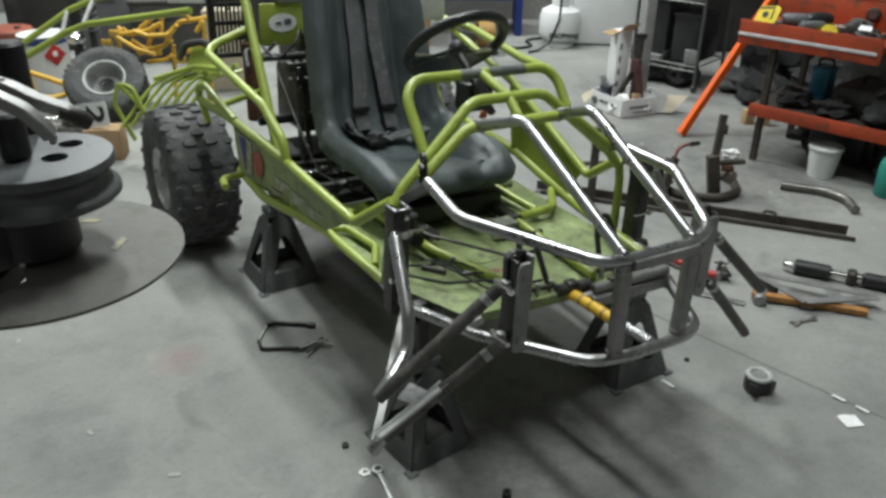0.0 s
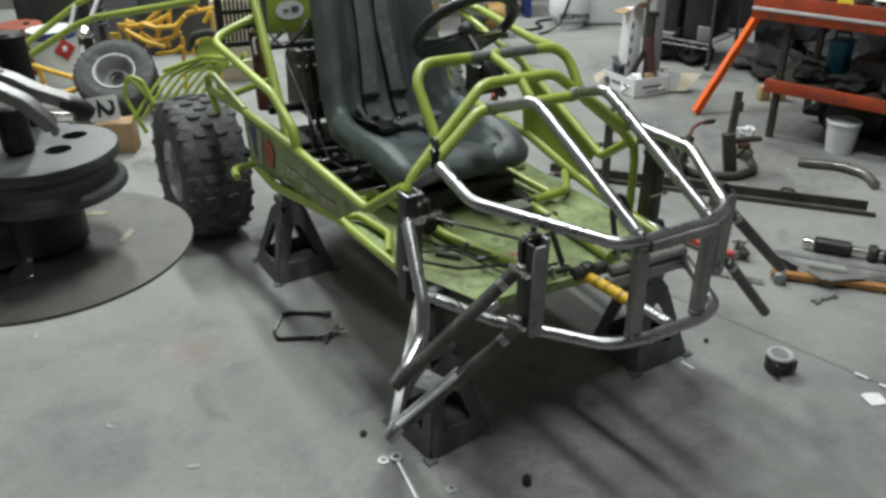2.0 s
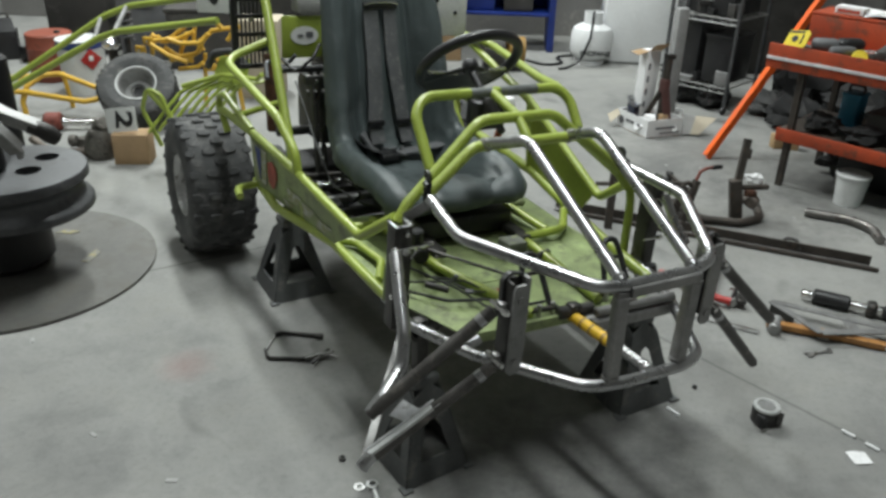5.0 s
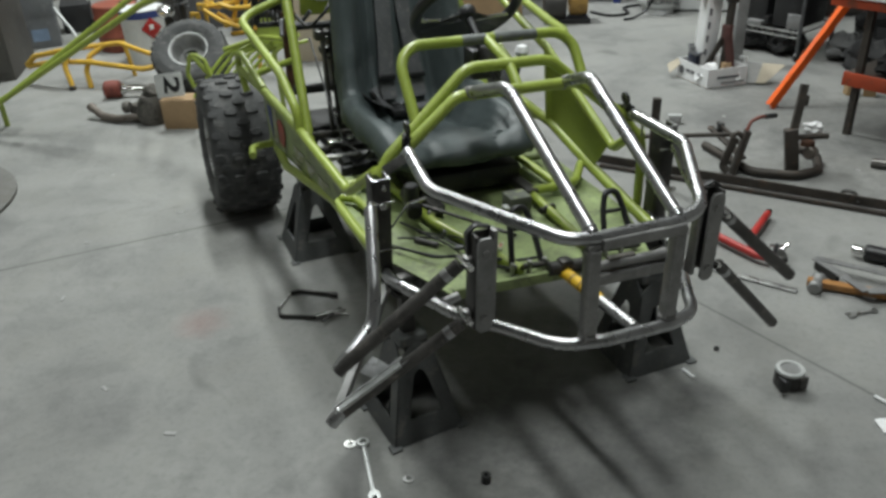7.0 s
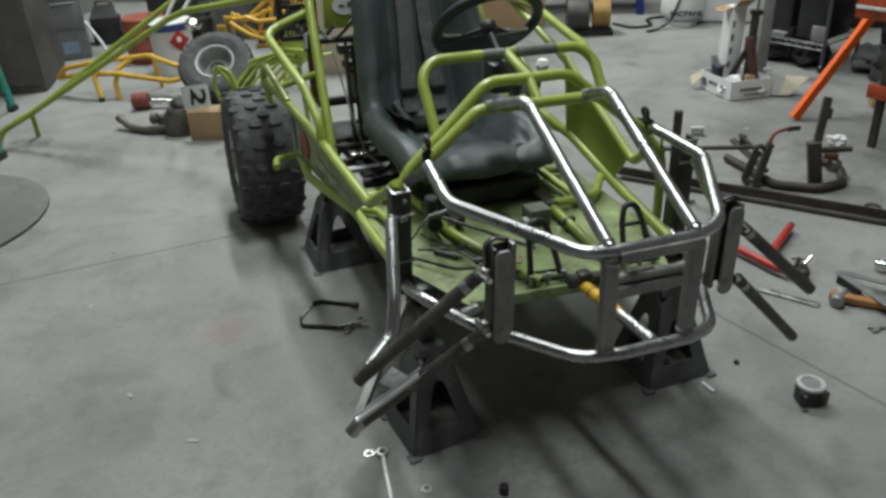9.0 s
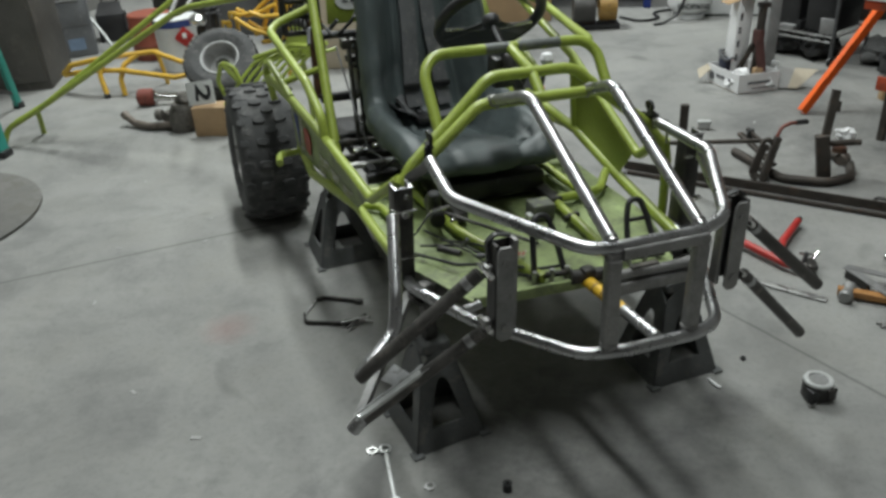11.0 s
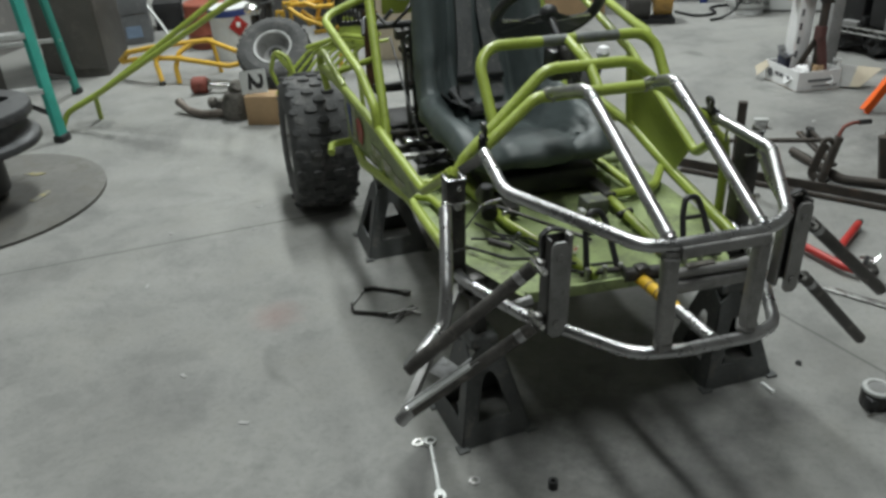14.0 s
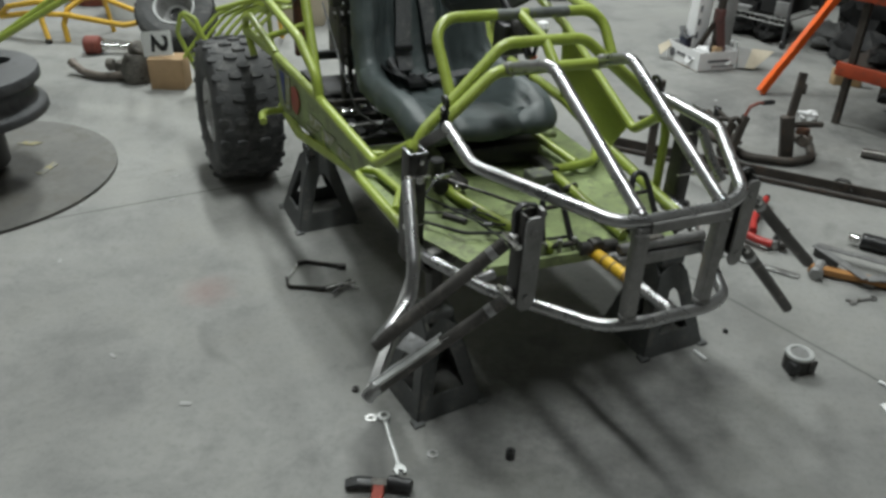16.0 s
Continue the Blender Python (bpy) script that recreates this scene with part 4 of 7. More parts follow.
part("lap_strap", bar([(-0.235, 1.36, 0.70), (-0.17, 1.37, 0.645), (-0.09, 1.345, 0.61)], None, 0.048, 0.005, 0.05), WEBBING, seat)
part("lap_strap", bar([(0.215, 1.34, 0.69), (0.14, 1.33, 0.63), (-0.05, 1.335, 0.61)], None, 0.048, 0.005, 0.05), WEBBING, seat)
part("strap_pad", bar([(-0.150, 1.405, 0.675), (-0.128, 1.388, 0.645), (-0.112, 1.362, 0.617)], None, 0.05, 0.012, 0.03), WEBBING, seat, "pale worn strap end")
part("seat_base", block(0.0, 1.06, 0.500, 0.36, 0.36, 0.07, 0.015), BLACK, buggy, "black seat mounting base")
part("seat_slider", block(0.16, 0.93, 0.475, 0.04, 0.34, 0.03, 0.004), DARKSTEEL, buggy)
part("seat_slider", block(-0.16, 0.93, 0.475, 0.04, 0.34, 0.03, 0.004), DARKSTEEL, buggy)
part("seat_clip", block(0.088, 0.735, 0.474, 0.072, 0.066, 0.052, 0.005), DUSTGREY, buggy, "dusty grey steel seat clip")
part("pedal_stop", rod((0.125, 0.648, 0.470), (0.178, 0.660, 0.474), 0.011, 12), DARKSTEEL, buggy)

# steering wheel, facing the seat and tilted up
SW = Matrix.Translation((0.008, 0.955, 1.018)) @ Matrix.Rotation(radians(-44), 4, "X")


def torus(R, r, m, n=48, k=12):
    return lathe([(R + r * math.cos(2 * math.pi * j / k), r * math.sin(2 * math.pi * j / k)) for j in range(k)], n, m, closed=True)


wheel = part("steering_wheel", torus(0.158, 0.0165, SW), BLACK, buggy, "black three-spoke steering wheel")
for a in (28, 152):
    part("spoke", block(0.080, 0, -0.012, 0.16, 0.030, 0.005, 0.002, SW @ Matrix.Rotation(radians(a), 4, "Z")), BLACK, wheel)
part("centre_plate", plate(arc(0, 0, 0.150, 8, 172, 30) + [(-0.07, 0.028), (-0.03, 0.036), (0.03, 0.036), (0.07, 0.028)], 0.006, SW @ Matrix.Translation((0, 0, -0.014))), BLACK, wheel, "black wheel centre plate")
for x0, y0, x1, y1 in ((-0.140, 0.020, -0.070, 0.030), (-0.070, 0.030, -0.03, 0.038), (0.03, 0.038, 0.07, 0.030), (0.07, 0.030, 0.140, 0.020)):
    part("spoke_trim", bar(SW @ Vector((x0, y0, -0.011)), SW @ Vector((x1, y1, -0.011)), 0.005, 0.010), CHROME, wheel, "bright folded plate edge")
part("hub", lathe([(0, -0.024), (0.022, -0.024), (0.026, -0.018), (0.026, 0.0), (0.02, 0.008), (0, 0.008)], 24, SW), BLACK, wheel)
# thin dark steel ring put in for the sheen along the rim
part("rim_shine", torus(0.146, 0.003, SW @ Matrix.Translation((0, 0, 0.006))), DARKSTEEL, wheel)
hub_at = SW @ Vector((0, 0, -0.03))
part("steering_column", rod(hub_at, (0.01, 0.74, 0.86), 0.012), BLACK, buggy)
part("column_bush", rod(hub_at.lerp(Vector((0.01, 0.74, 0.86)), 0.5), hub_at.lerp(Vector((0.01, 0.74, 0.86)), 0.85), 0.022), DARKSTEEL, buggy)
part("dash_box", block(0.02, 0.86, 0.885, 0.10, 0.07, 0.09, 0.01), BLACK, buggy, "small black dash switch box")
part("shift_lever", rod((0.345, 1.30, 0.56), (0.323, 1.185, 0.80), 0.008), BLACK, buggy)
part("shift_knob", lathe([(0, -0.024), (0.018, -0.018), (0.025, 0.0), (0.018, 0.018), (0, 0.025)], 16, Matrix.Translation((0.321, 1.178, 0.815))), CARD_WHITE, buggy, "white shift knob")
part("shift_collar", rod((0.338, 1.262, 0.640), (0.332, 1.232, 0.702), 0.014), REDORANGE_PLASTIC, buggy, "orange lever collar")

# number plates hung on the cage
pl = part("number_plate", block(0.345, 1.72, 1.055, 0.19, 0.006, 0.21, 0.004), WHITE_PLASTIC, buggy, "white drilled number panel")
for bx, bz in ((0.30, 1.09), (0.385, 1.04), (0.31, 1.00)):
    part("hole", rod((bx, 1.712, bz), (bx, 1.718, bz), 0.008, 10), INK, pl)

# engine bay behind the seat
part("tail_plate", block(-0.165, 1.95, 0.918, 0.20, 0.008, 0.165, 0.004), LIME, buggy, "lime tail plate with an oval badge")
part("badge", lathe([(0, 0), (1, 0), (1, 0.002), (0, 0.002)], 28, Matrix.Translation((-0.172, 1.944, 0.925)) @ Matrix.Rotation(radians(90), 4, "X") @ Matrix.Diagonal((0.058, 0.036, 1, 1))), CARD_WHITE, buggy, "oval white badge")
part("badge_print", block(-0.152, 1.9405, 0.928, 0.030, 0.002, 0.022, 0), INKGREY, buggy)
part("badge_print", block(-0.190, 1.9405, 0.924, 0.024, 0.002, 0.010, 0), INKGREY, buggy)
part("reservoir", block(-0.13, 1.98, 1.045, 0.14, 0.10, 0.075, 0.014), GREYPALE, buggy, "pale grey plastic reservoir")
part("reservoir_cap", rod((-0.10, 1.96, 1.08), (-0.10, 1.96, 1.10), 0.022, 16), BLACK, buggy)
part("cross_tube", tube([(-0.345, 1.78, 0.83), (0.345, 1.78, 0.83)], 0.014), BLACK, buggy)
part("cross_tube", tube([(-0.345, 1.98, 1.12), (0.345, 1.98, 1.12)], R1), LIME, buggy)
part("skid_tray", grid_sheet([(-0.30, 1.24, 0.43), (0.30, 1.24, 0.43), (0.30, 2.0, 0.43), (-0.30, 2.0, 0.43)], 0.004, 6, 6), BLACK, buggy, "black engine skid tray")
part("tray_rail", bar((-0.33, 1.22, 0.455), (0.33, 1.22, 0.455), 0.03, 0.03), BLACK, buggy)
part("tray_rail", bar((-0.40, 1.40, 0.47), (-0.12, 1.40, 0.47), 0.022, 0.026), DARKSTEEL, buggy)
part("tray_rail", bar((-0.30, 1.24, 0.46), (-0.30, 1.95, 0.46), 0.03, 0.035), BLACK, buggy)
for off in (-0.012, 0.016):
    part("seat_frame_bar", bar((-0.265 + off, 1.50, 0.46), (-0.262 + off, 1.60, 0.86), 0.012, 0.030), DARKSTEEL, buggy)
for z in (0.56, 0.66, 0.76, 0.83):
    part("frame_bolt", rod((-0.262, 1.475 + 0.25 * (z - 0.46), z), (-0.262, 1.50 + 0.25 * (z - 0.46), z), 0.007, 6), CHROME if z in (0.56, 0.83) else DARKSTEEL, buggy)
part("slotted_bracket", block(-0.245, 1.60, 0.835, 0.11, 0.05, 0.035, 0.004), DARKSTEEL, buggy)
part("slotted_bracket", block(-0.235, 1.62, 0.775, 0.09, 0.04, 0.022, 0.004), DARKSTEEL, buggy)
part("slide_rail", bar((-0.40, 1.50, 0.498), (-0.17, 1.47, 0.498), 0.022, 0.022), DARKSTEEL, buggy)
part("slide_rail", bar((-0.38, 1.32, 0.472), (-0.15, 1.30, 0.472), 0.026, 0.018), ALU, buggy)
part("latch", block(-0.30, 1.40, 0.498, 0.055, 0.035, 0.016, 0.004), CHROME, buggy)
part("latch", block(-0.24, 1.415, 0.500, 0.025, 0.03, 0.022, 0.004), CHROME, buggy)
part("brake_cable", tube([(-0.29, 1.72, 0.80), (-0.285, 1.52, 0.62), (-0.275, 1.38, 0.50), (-0.22, 1.24, 0.475), (-0.15, 1.16, 0.47)], 0.0035, 0.05, 6), GREYBIN, buggy)
part("brake_cable", tube([(-0.33, 1.75, 0.88), (-0.30, 1.68, 0.84), (-0.24, 1.66, 0.90), (-0.20, 1.70, 0.94)], 0.006, 0.03, 8), BLACK, buggy)
part("control_cable", tube([(-0.22, 1.46, 0.60), (-0.24, 1.36, 0.53), (-0.20, 1.26, 0.50), (-0.28, 1.22, 0.48)], 0.005, 0.05, 6), BLACK, buggy)
part("engine_cradle", bar((-0.36, 1.62, 0.47), (0.36, 1.62, 0.47), 0.035, 0.04), BLACK, buggy)
part("engine_cradle", bar((-0.36, 1.74, 0.60), (0.36, 1.74, 0.60), 0.03, 0.03), BLACK, buggy)
eng = part("engine_block", block(0.02, 1.98, 0.62, 0.34, 0.28, 0.26, 0.03), DARKSTEEL, buggy, "oily dark engine block with cooling fins")
for k in range(7):
    part("cooling_fin", block(0.02, 1.95, 0.77 + 0.018 * k, 0.24, 0.22, 0.006, 0.002), DARKSTEEL, eng)
part("air_box", block(-0.12, 1.86, 0.74, 0.14, 0.10, 0.11, 0.02), BLACK, eng)
part("muffler", rod((-0.325, 1.88, 0.56), (-0.318, 1.93, 0.86), 0.030, 18), RUST, buggy, "rust-brown exhaust muffler")
guard = part("radiator_guard", bar([(-0.425, 2.05, 0.79), (-0.425, 2.07, 1.05), (-0.28, 2.06, 1.05), (-0.28, 2.04, 0.79), (-0.425, 2.05, 0.79)], None, 0.02, 0.022, 0.012), BLACK, buggy, "black perforated radiator guard")
for z in (0.855, 0.915, 0.985):
    part("guard_rail", bar((-0.42, 2.055, z), (-0.285, 2.048, z), 0.012, 0.016), BLACK, guard)
for k in range(8):
    x = -0.410 + 0.0165 * k
    part("guard_slat", bar((x, 2.052, 0.795), (x, 2.066, 1.045), 0.0075, 0.010), BLACK, guard)
# small chrome bits added as the glints on the dark guard
for x, z in ((-0.39, 0.86), (-0.34, 0.90), (-0.31, 0.84), (-0.37, 0.97), (-0.33, 0.95)):
    part("clip", rod((x, 2.01, z), (x + 0.004, 2.01, z + 0.02), 0.004, 6), CHROME, buggy)
part("hose", tube([(-0.38, 1.78, 0.80), (-0.36, 1.86, 0.86), (-0.30, 1.84, 0.82), (-0.26, 1.80, 0.88)], 0.008, 0.03, 10), GREYSTEEL, buggy)
part("rear_axle", rod((-0.46, 2.12, 0.285), (0.46, 2.12, 0.285), 0.018), DARKSTEEL, buggy)
part("axle_hub", rod((-0.47, 2.12, 0.285), (-0.40, 2.12, 0.285), 0.05, 20), DARKSTEEL, buggy)
for s in (-1, 1):
    part("swing_arm", bar((s * 0.30, 1.62, 0.46), (s * 0.38, 2.12, 0.30), 0.03, 0.045), BLACK, buggy)


# knobbly rear tyres
def tyre_mesh(R, width, rim):
    prof = [(rim, -0.38), (rim + 0.02, -0.46), (rim + 0.07, -0.50), (R - 0.075, -0.50), (R - 0.035, -0.475), (R - 0.018, -0.42), (R - 0.012, -0.2), (R - 0.010, 0.0), (R - 0.012, 0.2), (R - 0.018, 0.42), (R - 0.035, 0.475), (R - 0.075, 0.50), (rim + 0.07, 0.50), (rim + 0.02, 0.46), (rim, 0.38)]
    return lathe([(r, z * width) for r, z in prof], 64, closed=True)


def lug(bm, R, ang, w0, w1, length, h, skew):
    """One rounded tread knob."""
    m = Matrix.Rotation(ang, 4, "Z") @ Matrix.Translation((R - 0.014, 0, (w0 + w1) / 2)) @ Matrix.Rotation(skew, 4, "X")
    a, b = length / 2, (w1 - w0) / 2
    rows = []
    for k, x in ((1.0, 0.0), (0.96, h * 0.78), (0.84, h)):
        rows.append([bm.verts.new(m @ Vector((x, a * k * cy, b * k * cz))) for cy, cz in ((-1, -0.55), (-0.55, -1), (0.55, -1), (1, -0.55), (1, 0.55), (0.55, 1), (-0.55, 1), (-1, 0.55))])
    for p, q in zip(rows, rows[1:]):
        for k in range(8):
            bm.faces.new((p[k], p[(k + 1) % 8], q[(k + 1) % 8], q[k]))
    bm.faces.new(rows[-1])
    return bm


def knobbly(name, parent, centre, R, width, rim, outer):
    """A tyre on a rim; its axle along x; outer: +1 or -1, the side of the dish."""
    turn = Matrix.Translation(centre) @ Matrix.Rotation(radians(90 * outer), 4, "Y")
    bm = tyre_mesh(R, width, rim)
    bmesh.ops.transform(bm, verts=bm.verts, matrix=turn)
    w = part(name, bm, RUBBER, parent, "dusty black knobbly tyre")
    n = 40
    lugs = bmesh.new()
    for k in range(n):
        a = 2 * math.pi * k / n
        if k % 2:
            spans = ((-0.49, -0.35, 0.2), (-0.25, -0.06, 0.1), (0.06, 0.25, -0.1), (0.35, 0.49, -0.2))
        else:
            spans = ((-0.41, -0.22, 0.2), (-0.095, 0.095, 0.0), (0.22, 0.41, -0.2))
        for w0, w1, sk in spans:
            lugs = lug(lugs, R - (0.012 if max(abs(w0), abs(w1)) > 0.4 else 0), a, w0 * width, w1 * width, 0.029, 0.0125, sk)
    bmesh.ops.transform(lugs, verts=lugs.verts, matrix=turn)
    tagged(part("tread", lugs, RUBBER, w), kind="stuff")
    prof = [(0.0, 0.05), (0.05, 0.05), (0.055, 0.08), (rim * 0.78, 0.09), (rim * 0.86, 0.36), (rim * 0.97, 0.40), (rim, 0.44), (rim + 0.006, 0.44), (rim, 0.36), (rim * 0.93, -0.38), (rim, -0.44)]
    part("rim", lathe([(r, z * width) for r, z in prof], 40, turn), ALU, w, "dull silver steel rim")
    return w


for s in (-1, 1):
    knobbly("rear_tyre", buggy, Vector((s * 0.545, 2.12, 0.306 + s * 0.024)), 0.298, 0.27, 0.125, s)


# ---- jack stands under the buggy ----
def jack_stand(m, top, label, half):
    js = thing("jack_stand", label, "jack stand", m, group="jack stands under the buggy")
    h, b, t = 0.29, half, 0.042
    # one sloping side of the pyramid: a sheet with a round-topped window
    edge = lambda z: b + (t - b) * z / h
    leg = 0.042
    hole = [(-(edge(0.068) - leg), 0.068), (edge(0.068) - leg, 0.068), (0.022, 0.180), (0.013, 0.200), (0.0, 0.207), (-0.013, 0.200), (-0.022, 0.180)]
    rim = [(-edge(0.0), 0.0), (edge(0.0), 0.0), (edge(0.205), 0.205), (edge(0.25), 0.25), (0.0, h), (-edge(0.25), 0.25), (-edge(0.205), 0.205)]
    for k in range(4):
        turn = Matrix.Rotation(radians(90 * k), 4, "Z")
        bm = bmesh.new()
        layers = [[[bm.verts.new(turn @ Vector((x, -edge(z) + off, z))) for x, z in loop] for loop in (rim, hole)] for off in (0.0, 0.005)]
        for (ro, ho) in layers:
            for q in range(7):
                n = (q + 1) % 7
                bm.faces.new((ro[q], ro[n], ho[n], ho[q]))
        for which in (0, 1):
            for q in range(7):
                n = (q + 1) % 7
                bm.faces.new((layers[0][which][q], layers[0][which][n], layers[1][which][n], layers[1][which][q]))
        part("side", bm, STAND, js, smooth=False)
        corner = turn @ Vector((-b, -b, 0))
        part("foot", block(corner.x * 0.97, corner.y * 0.97, 0.004, 0.034, 0.034, 0.008, 0.003), STAND, js)
    part("collar", block(0, 0, h, 0.085, 0.085, 0.03, 0.006), STAND, js)
    part("post", block(0, 0, (h + top - 0.02) / 2, 0.035, 0.035, top - 0.02 - h + 0.1, 0.004), DARKSTEEL, js, "ratchet post")
    part("saddle", bar([(-0.05, 0, top + 0.008), (-0.03, 0, top - 0.018), (0.03, 0, top - 0.018), (0.05, 0, top + 0.008)], None, 0.05, 0.012, 0.02), DARKSTEEL, js)
    return js


STAND = material("dark_painted_stand", (0.10, 0.105, 0.104), 0.5, 0.2, 0.3, 8, 110, (0.16, 0.15, 0.14), 0.62)


def buggy_floor(u, v):
    p = BUGGY_POSE @ Vector((u, v, 0))
    return p.x, p.y


for u, v, turn, top, half in ((-0.367, 0.460, 5, 0.445, 0.107), (0.40, 0.442, -1, 0.405, 0.113), (-0.347, 1.612, 0, 0.445, 0.122), (0.33, 1.60, -4, 0.412, 0.122)):
    x, y = buggy_floor(u, v)
    jack_stand(pose(x, y, 0, 0, 0, 31.9 + turn), top, "scuffed dark grey pyramid jack stand on the concrete", half)

# ---- tube bender in the foreground ----
BENDER = Matrix.Translation((-0.6354, 0.7152, 0.0160)) @ Matrix.Diagonal((0.99, 0.99, 0.99, 1))
# the upper linkage, set forward of the die
LINKAGE = Matrix.Translation((0.039, -0.087, 0.162)) @ Matrix.Diagonal((0.9, 0.9, 0.9, 1))
bender = thing("tube_bender", "steel tube bender on a pedestal with a round degree plate", "tube bender", BENDER)
disc = arc(0.0034, -0.0016, 0.1685, -87, 176, 72) + [(-0.06, 0.012), (-0.05, -0.02), (-0.002, -0.035), (0.015, -0.069), (-0.010, -0.115)]
part("degree_plate", plate(disc, 0.004, Matrix.Translation((0, 0, 1.123))), DISCSTEEL, bender, "round grey degree plate with worn yellow marks")
for x, y, sx, sy in ((0.088, 0.030, 0.013, 0.034), (0.026, 0.095, 0.030, 0.011)):
    part("paint_mark", plate([(-sx / 2, -sy / 2), (sx * 0.3, -sy * 0.6), (sx / 2, sy * 0.3), (-sx * 0.2, sy / 2)], 0.0006, Matrix.Translation((x, y, 1.1273))), YELLOWMARK, bender)
part("spindle", rod((0.0, 0.004, 1.127), (0.0, 0.004, 1.1996), 0.050, 32), BLACK, bender, "black spindle boss")
DM = Matrix.Translation((0.017, 0.010, 0))
die_bm = lathe([(0, 1.1996), (0.0870, 1.1996), (0.0890, 1.2015), (0.0890, 1.2075), (0.0870, 1.2105), (0.083, 1.213), (0.0795, 1.217), (0.0768, 1.2225), (0.0775, 1.2285), (0.0815, 1.2335), (0.0845, 1.236), (0.0868, 1.2385), (0.0868, 1.2485), (0.0856, 1.250), (0, 1.250)], 128, DM)
die = part("bend_die", bored(die_bm, [lathe([(0, 1.215), (r, 1.215), (r, 1.27), (0, 1.27)], 28, Matrix.Translation((hx, hy, 0))) for hx, hy, r in ((0.0400, 0.055, 0.0142), (0.0410, 0.007, 0.0148))]), GREYSTEEL, bender, "grooved grey steel bending die with drilled holes")
part("pivot_pin", rod((0.0, 0.002, 1.251), (0.0, 0.002, 1.306), 0.017, 24), BLACK, bender, "black steel pivot pin")
part("roller_pin", rod((-0.036, 0.104, 1.20), (-0.036, 0.104, 1.362), 0.0185, 28), BLACK, bender, "black round roller pin")
part("drive_post", block(-0.046, 0.030, 1.325, 0.025, 0.025, 0.13, 0.003, LINKAGE), BLACK, bender, "black square drive post")
part("drive_cap", block(-0.050, 0.022, 1.392, 0.075, 0.055, 0.018, 0.004, LINKAGE), BLACK, bender)
part("pivot_block", block(-0.085, -0.005, 1.28, 0.09, 0.06, 0.03, 0.006, LINKAGE), BLACK, bender, "black steel pivot block")
part("frame_arm", block(-0.24, 0.02, 1.09, 0.40, 0.09, 0.03, 0.004), BLACK, bender)
part("frame_arm", block(-0.30, 0.01, 1.33, 0.36, 0.09, 0.05, 0.004, LINKAGE), BLACK, bender)
part("yoke", block(-0.30, 0.01, 1.215, 0.36, 0.09, 0.235, 0.004, LINKAGE), BLACK, bender, "thick black steel yoke")
part("pedestal", block(-0.45, 0.02, 0.52, 0.11, 0.11, 1.15, 0.006), BLACK, bender, "square steel pedestal")
part("base_plate", block(-0.45, 0.02, -0.0082, 0.45, 0.45, 0.016, 0.003), BLACK, bender)
part("frame_plate", plate([(0.004, -0.034), (-0.05, -0.088), (-0.12, -0.125), (-0.40, -0.125), (-0.40, 0.10), (-0.05, 0.10), (-0.02, 0.03)], 0.055, Matrix.Translation((0, 0, 1.132))), BLACK, bender, "thick black frame plate")

pliers = thing("locking_pliers", "worn satin locking pliers lying across the bending die", "pliers", BENDER @ LINKAGE)
low = [(-0.084, 0.042, 1.320), (-0.040, 0.012, 1.322), (0.0, 0.008, 1.317), (0.031, 0.004, 1.303), (0.046, 0.005, 1.286), (0.049, 0.014, 1.272)]
top_arm = [(-0.052, 0.056, 1.318), (-0.026, 0.055, 1.321), (0.0, 0.046, 1.316), (0.027, 0.043, 1.303), (0.060, 0.050, 1.288)]
for pts, nm in ((low, "curved worn steel handle"), (top_arm, "curved worn steel handle")):
    part("handle", sweep(bmesh.new(), filleted(pts, 0.03), 0, squash=(0.0085, 0.0075)), WORNCHROME, pliers, nm)
part("claw", sweep(bmesh.new(), filleted([(0.047, 0.008, 1.280), (0.050, 0.020, 1.266), (0.044, 0.027, 1.2585)], 0.01), 0.0045, 10), WORNCHROME, pliers)
part("jaw", sweep(bmesh.new(), [Vector((0.050, 0.047, 1.290)), Vector((0.063, 0.051, 1.285)), Vector((0.071, 0.054, 1.278)), Vector((0.077, 0.059, 1.271))], [0.009, 0.0105, 0.0115, 0.009], 12), DARKSTEEL, pliers, "dark toothed jaw")
part("release_lever", bar([(-0.03, 0.032, 1.314), (0.0, 0.027, 1.310), (0.03, 0.024, 1.297)], None, 0.012, 0.005, 0.03), DARKSTEEL, pliers)
for x, y, z in ((-0.030, 0.055, 1.3285), (-0.012, 0.051, 1.3270), (-0.040, 0.013, 1.3300), (-0.004, 0.009, 1.3255)):
    part("rivet", rod((x, y, z - 0.006), (x, y, z + 0.001), 0.0036, 10), ALU, pliers)

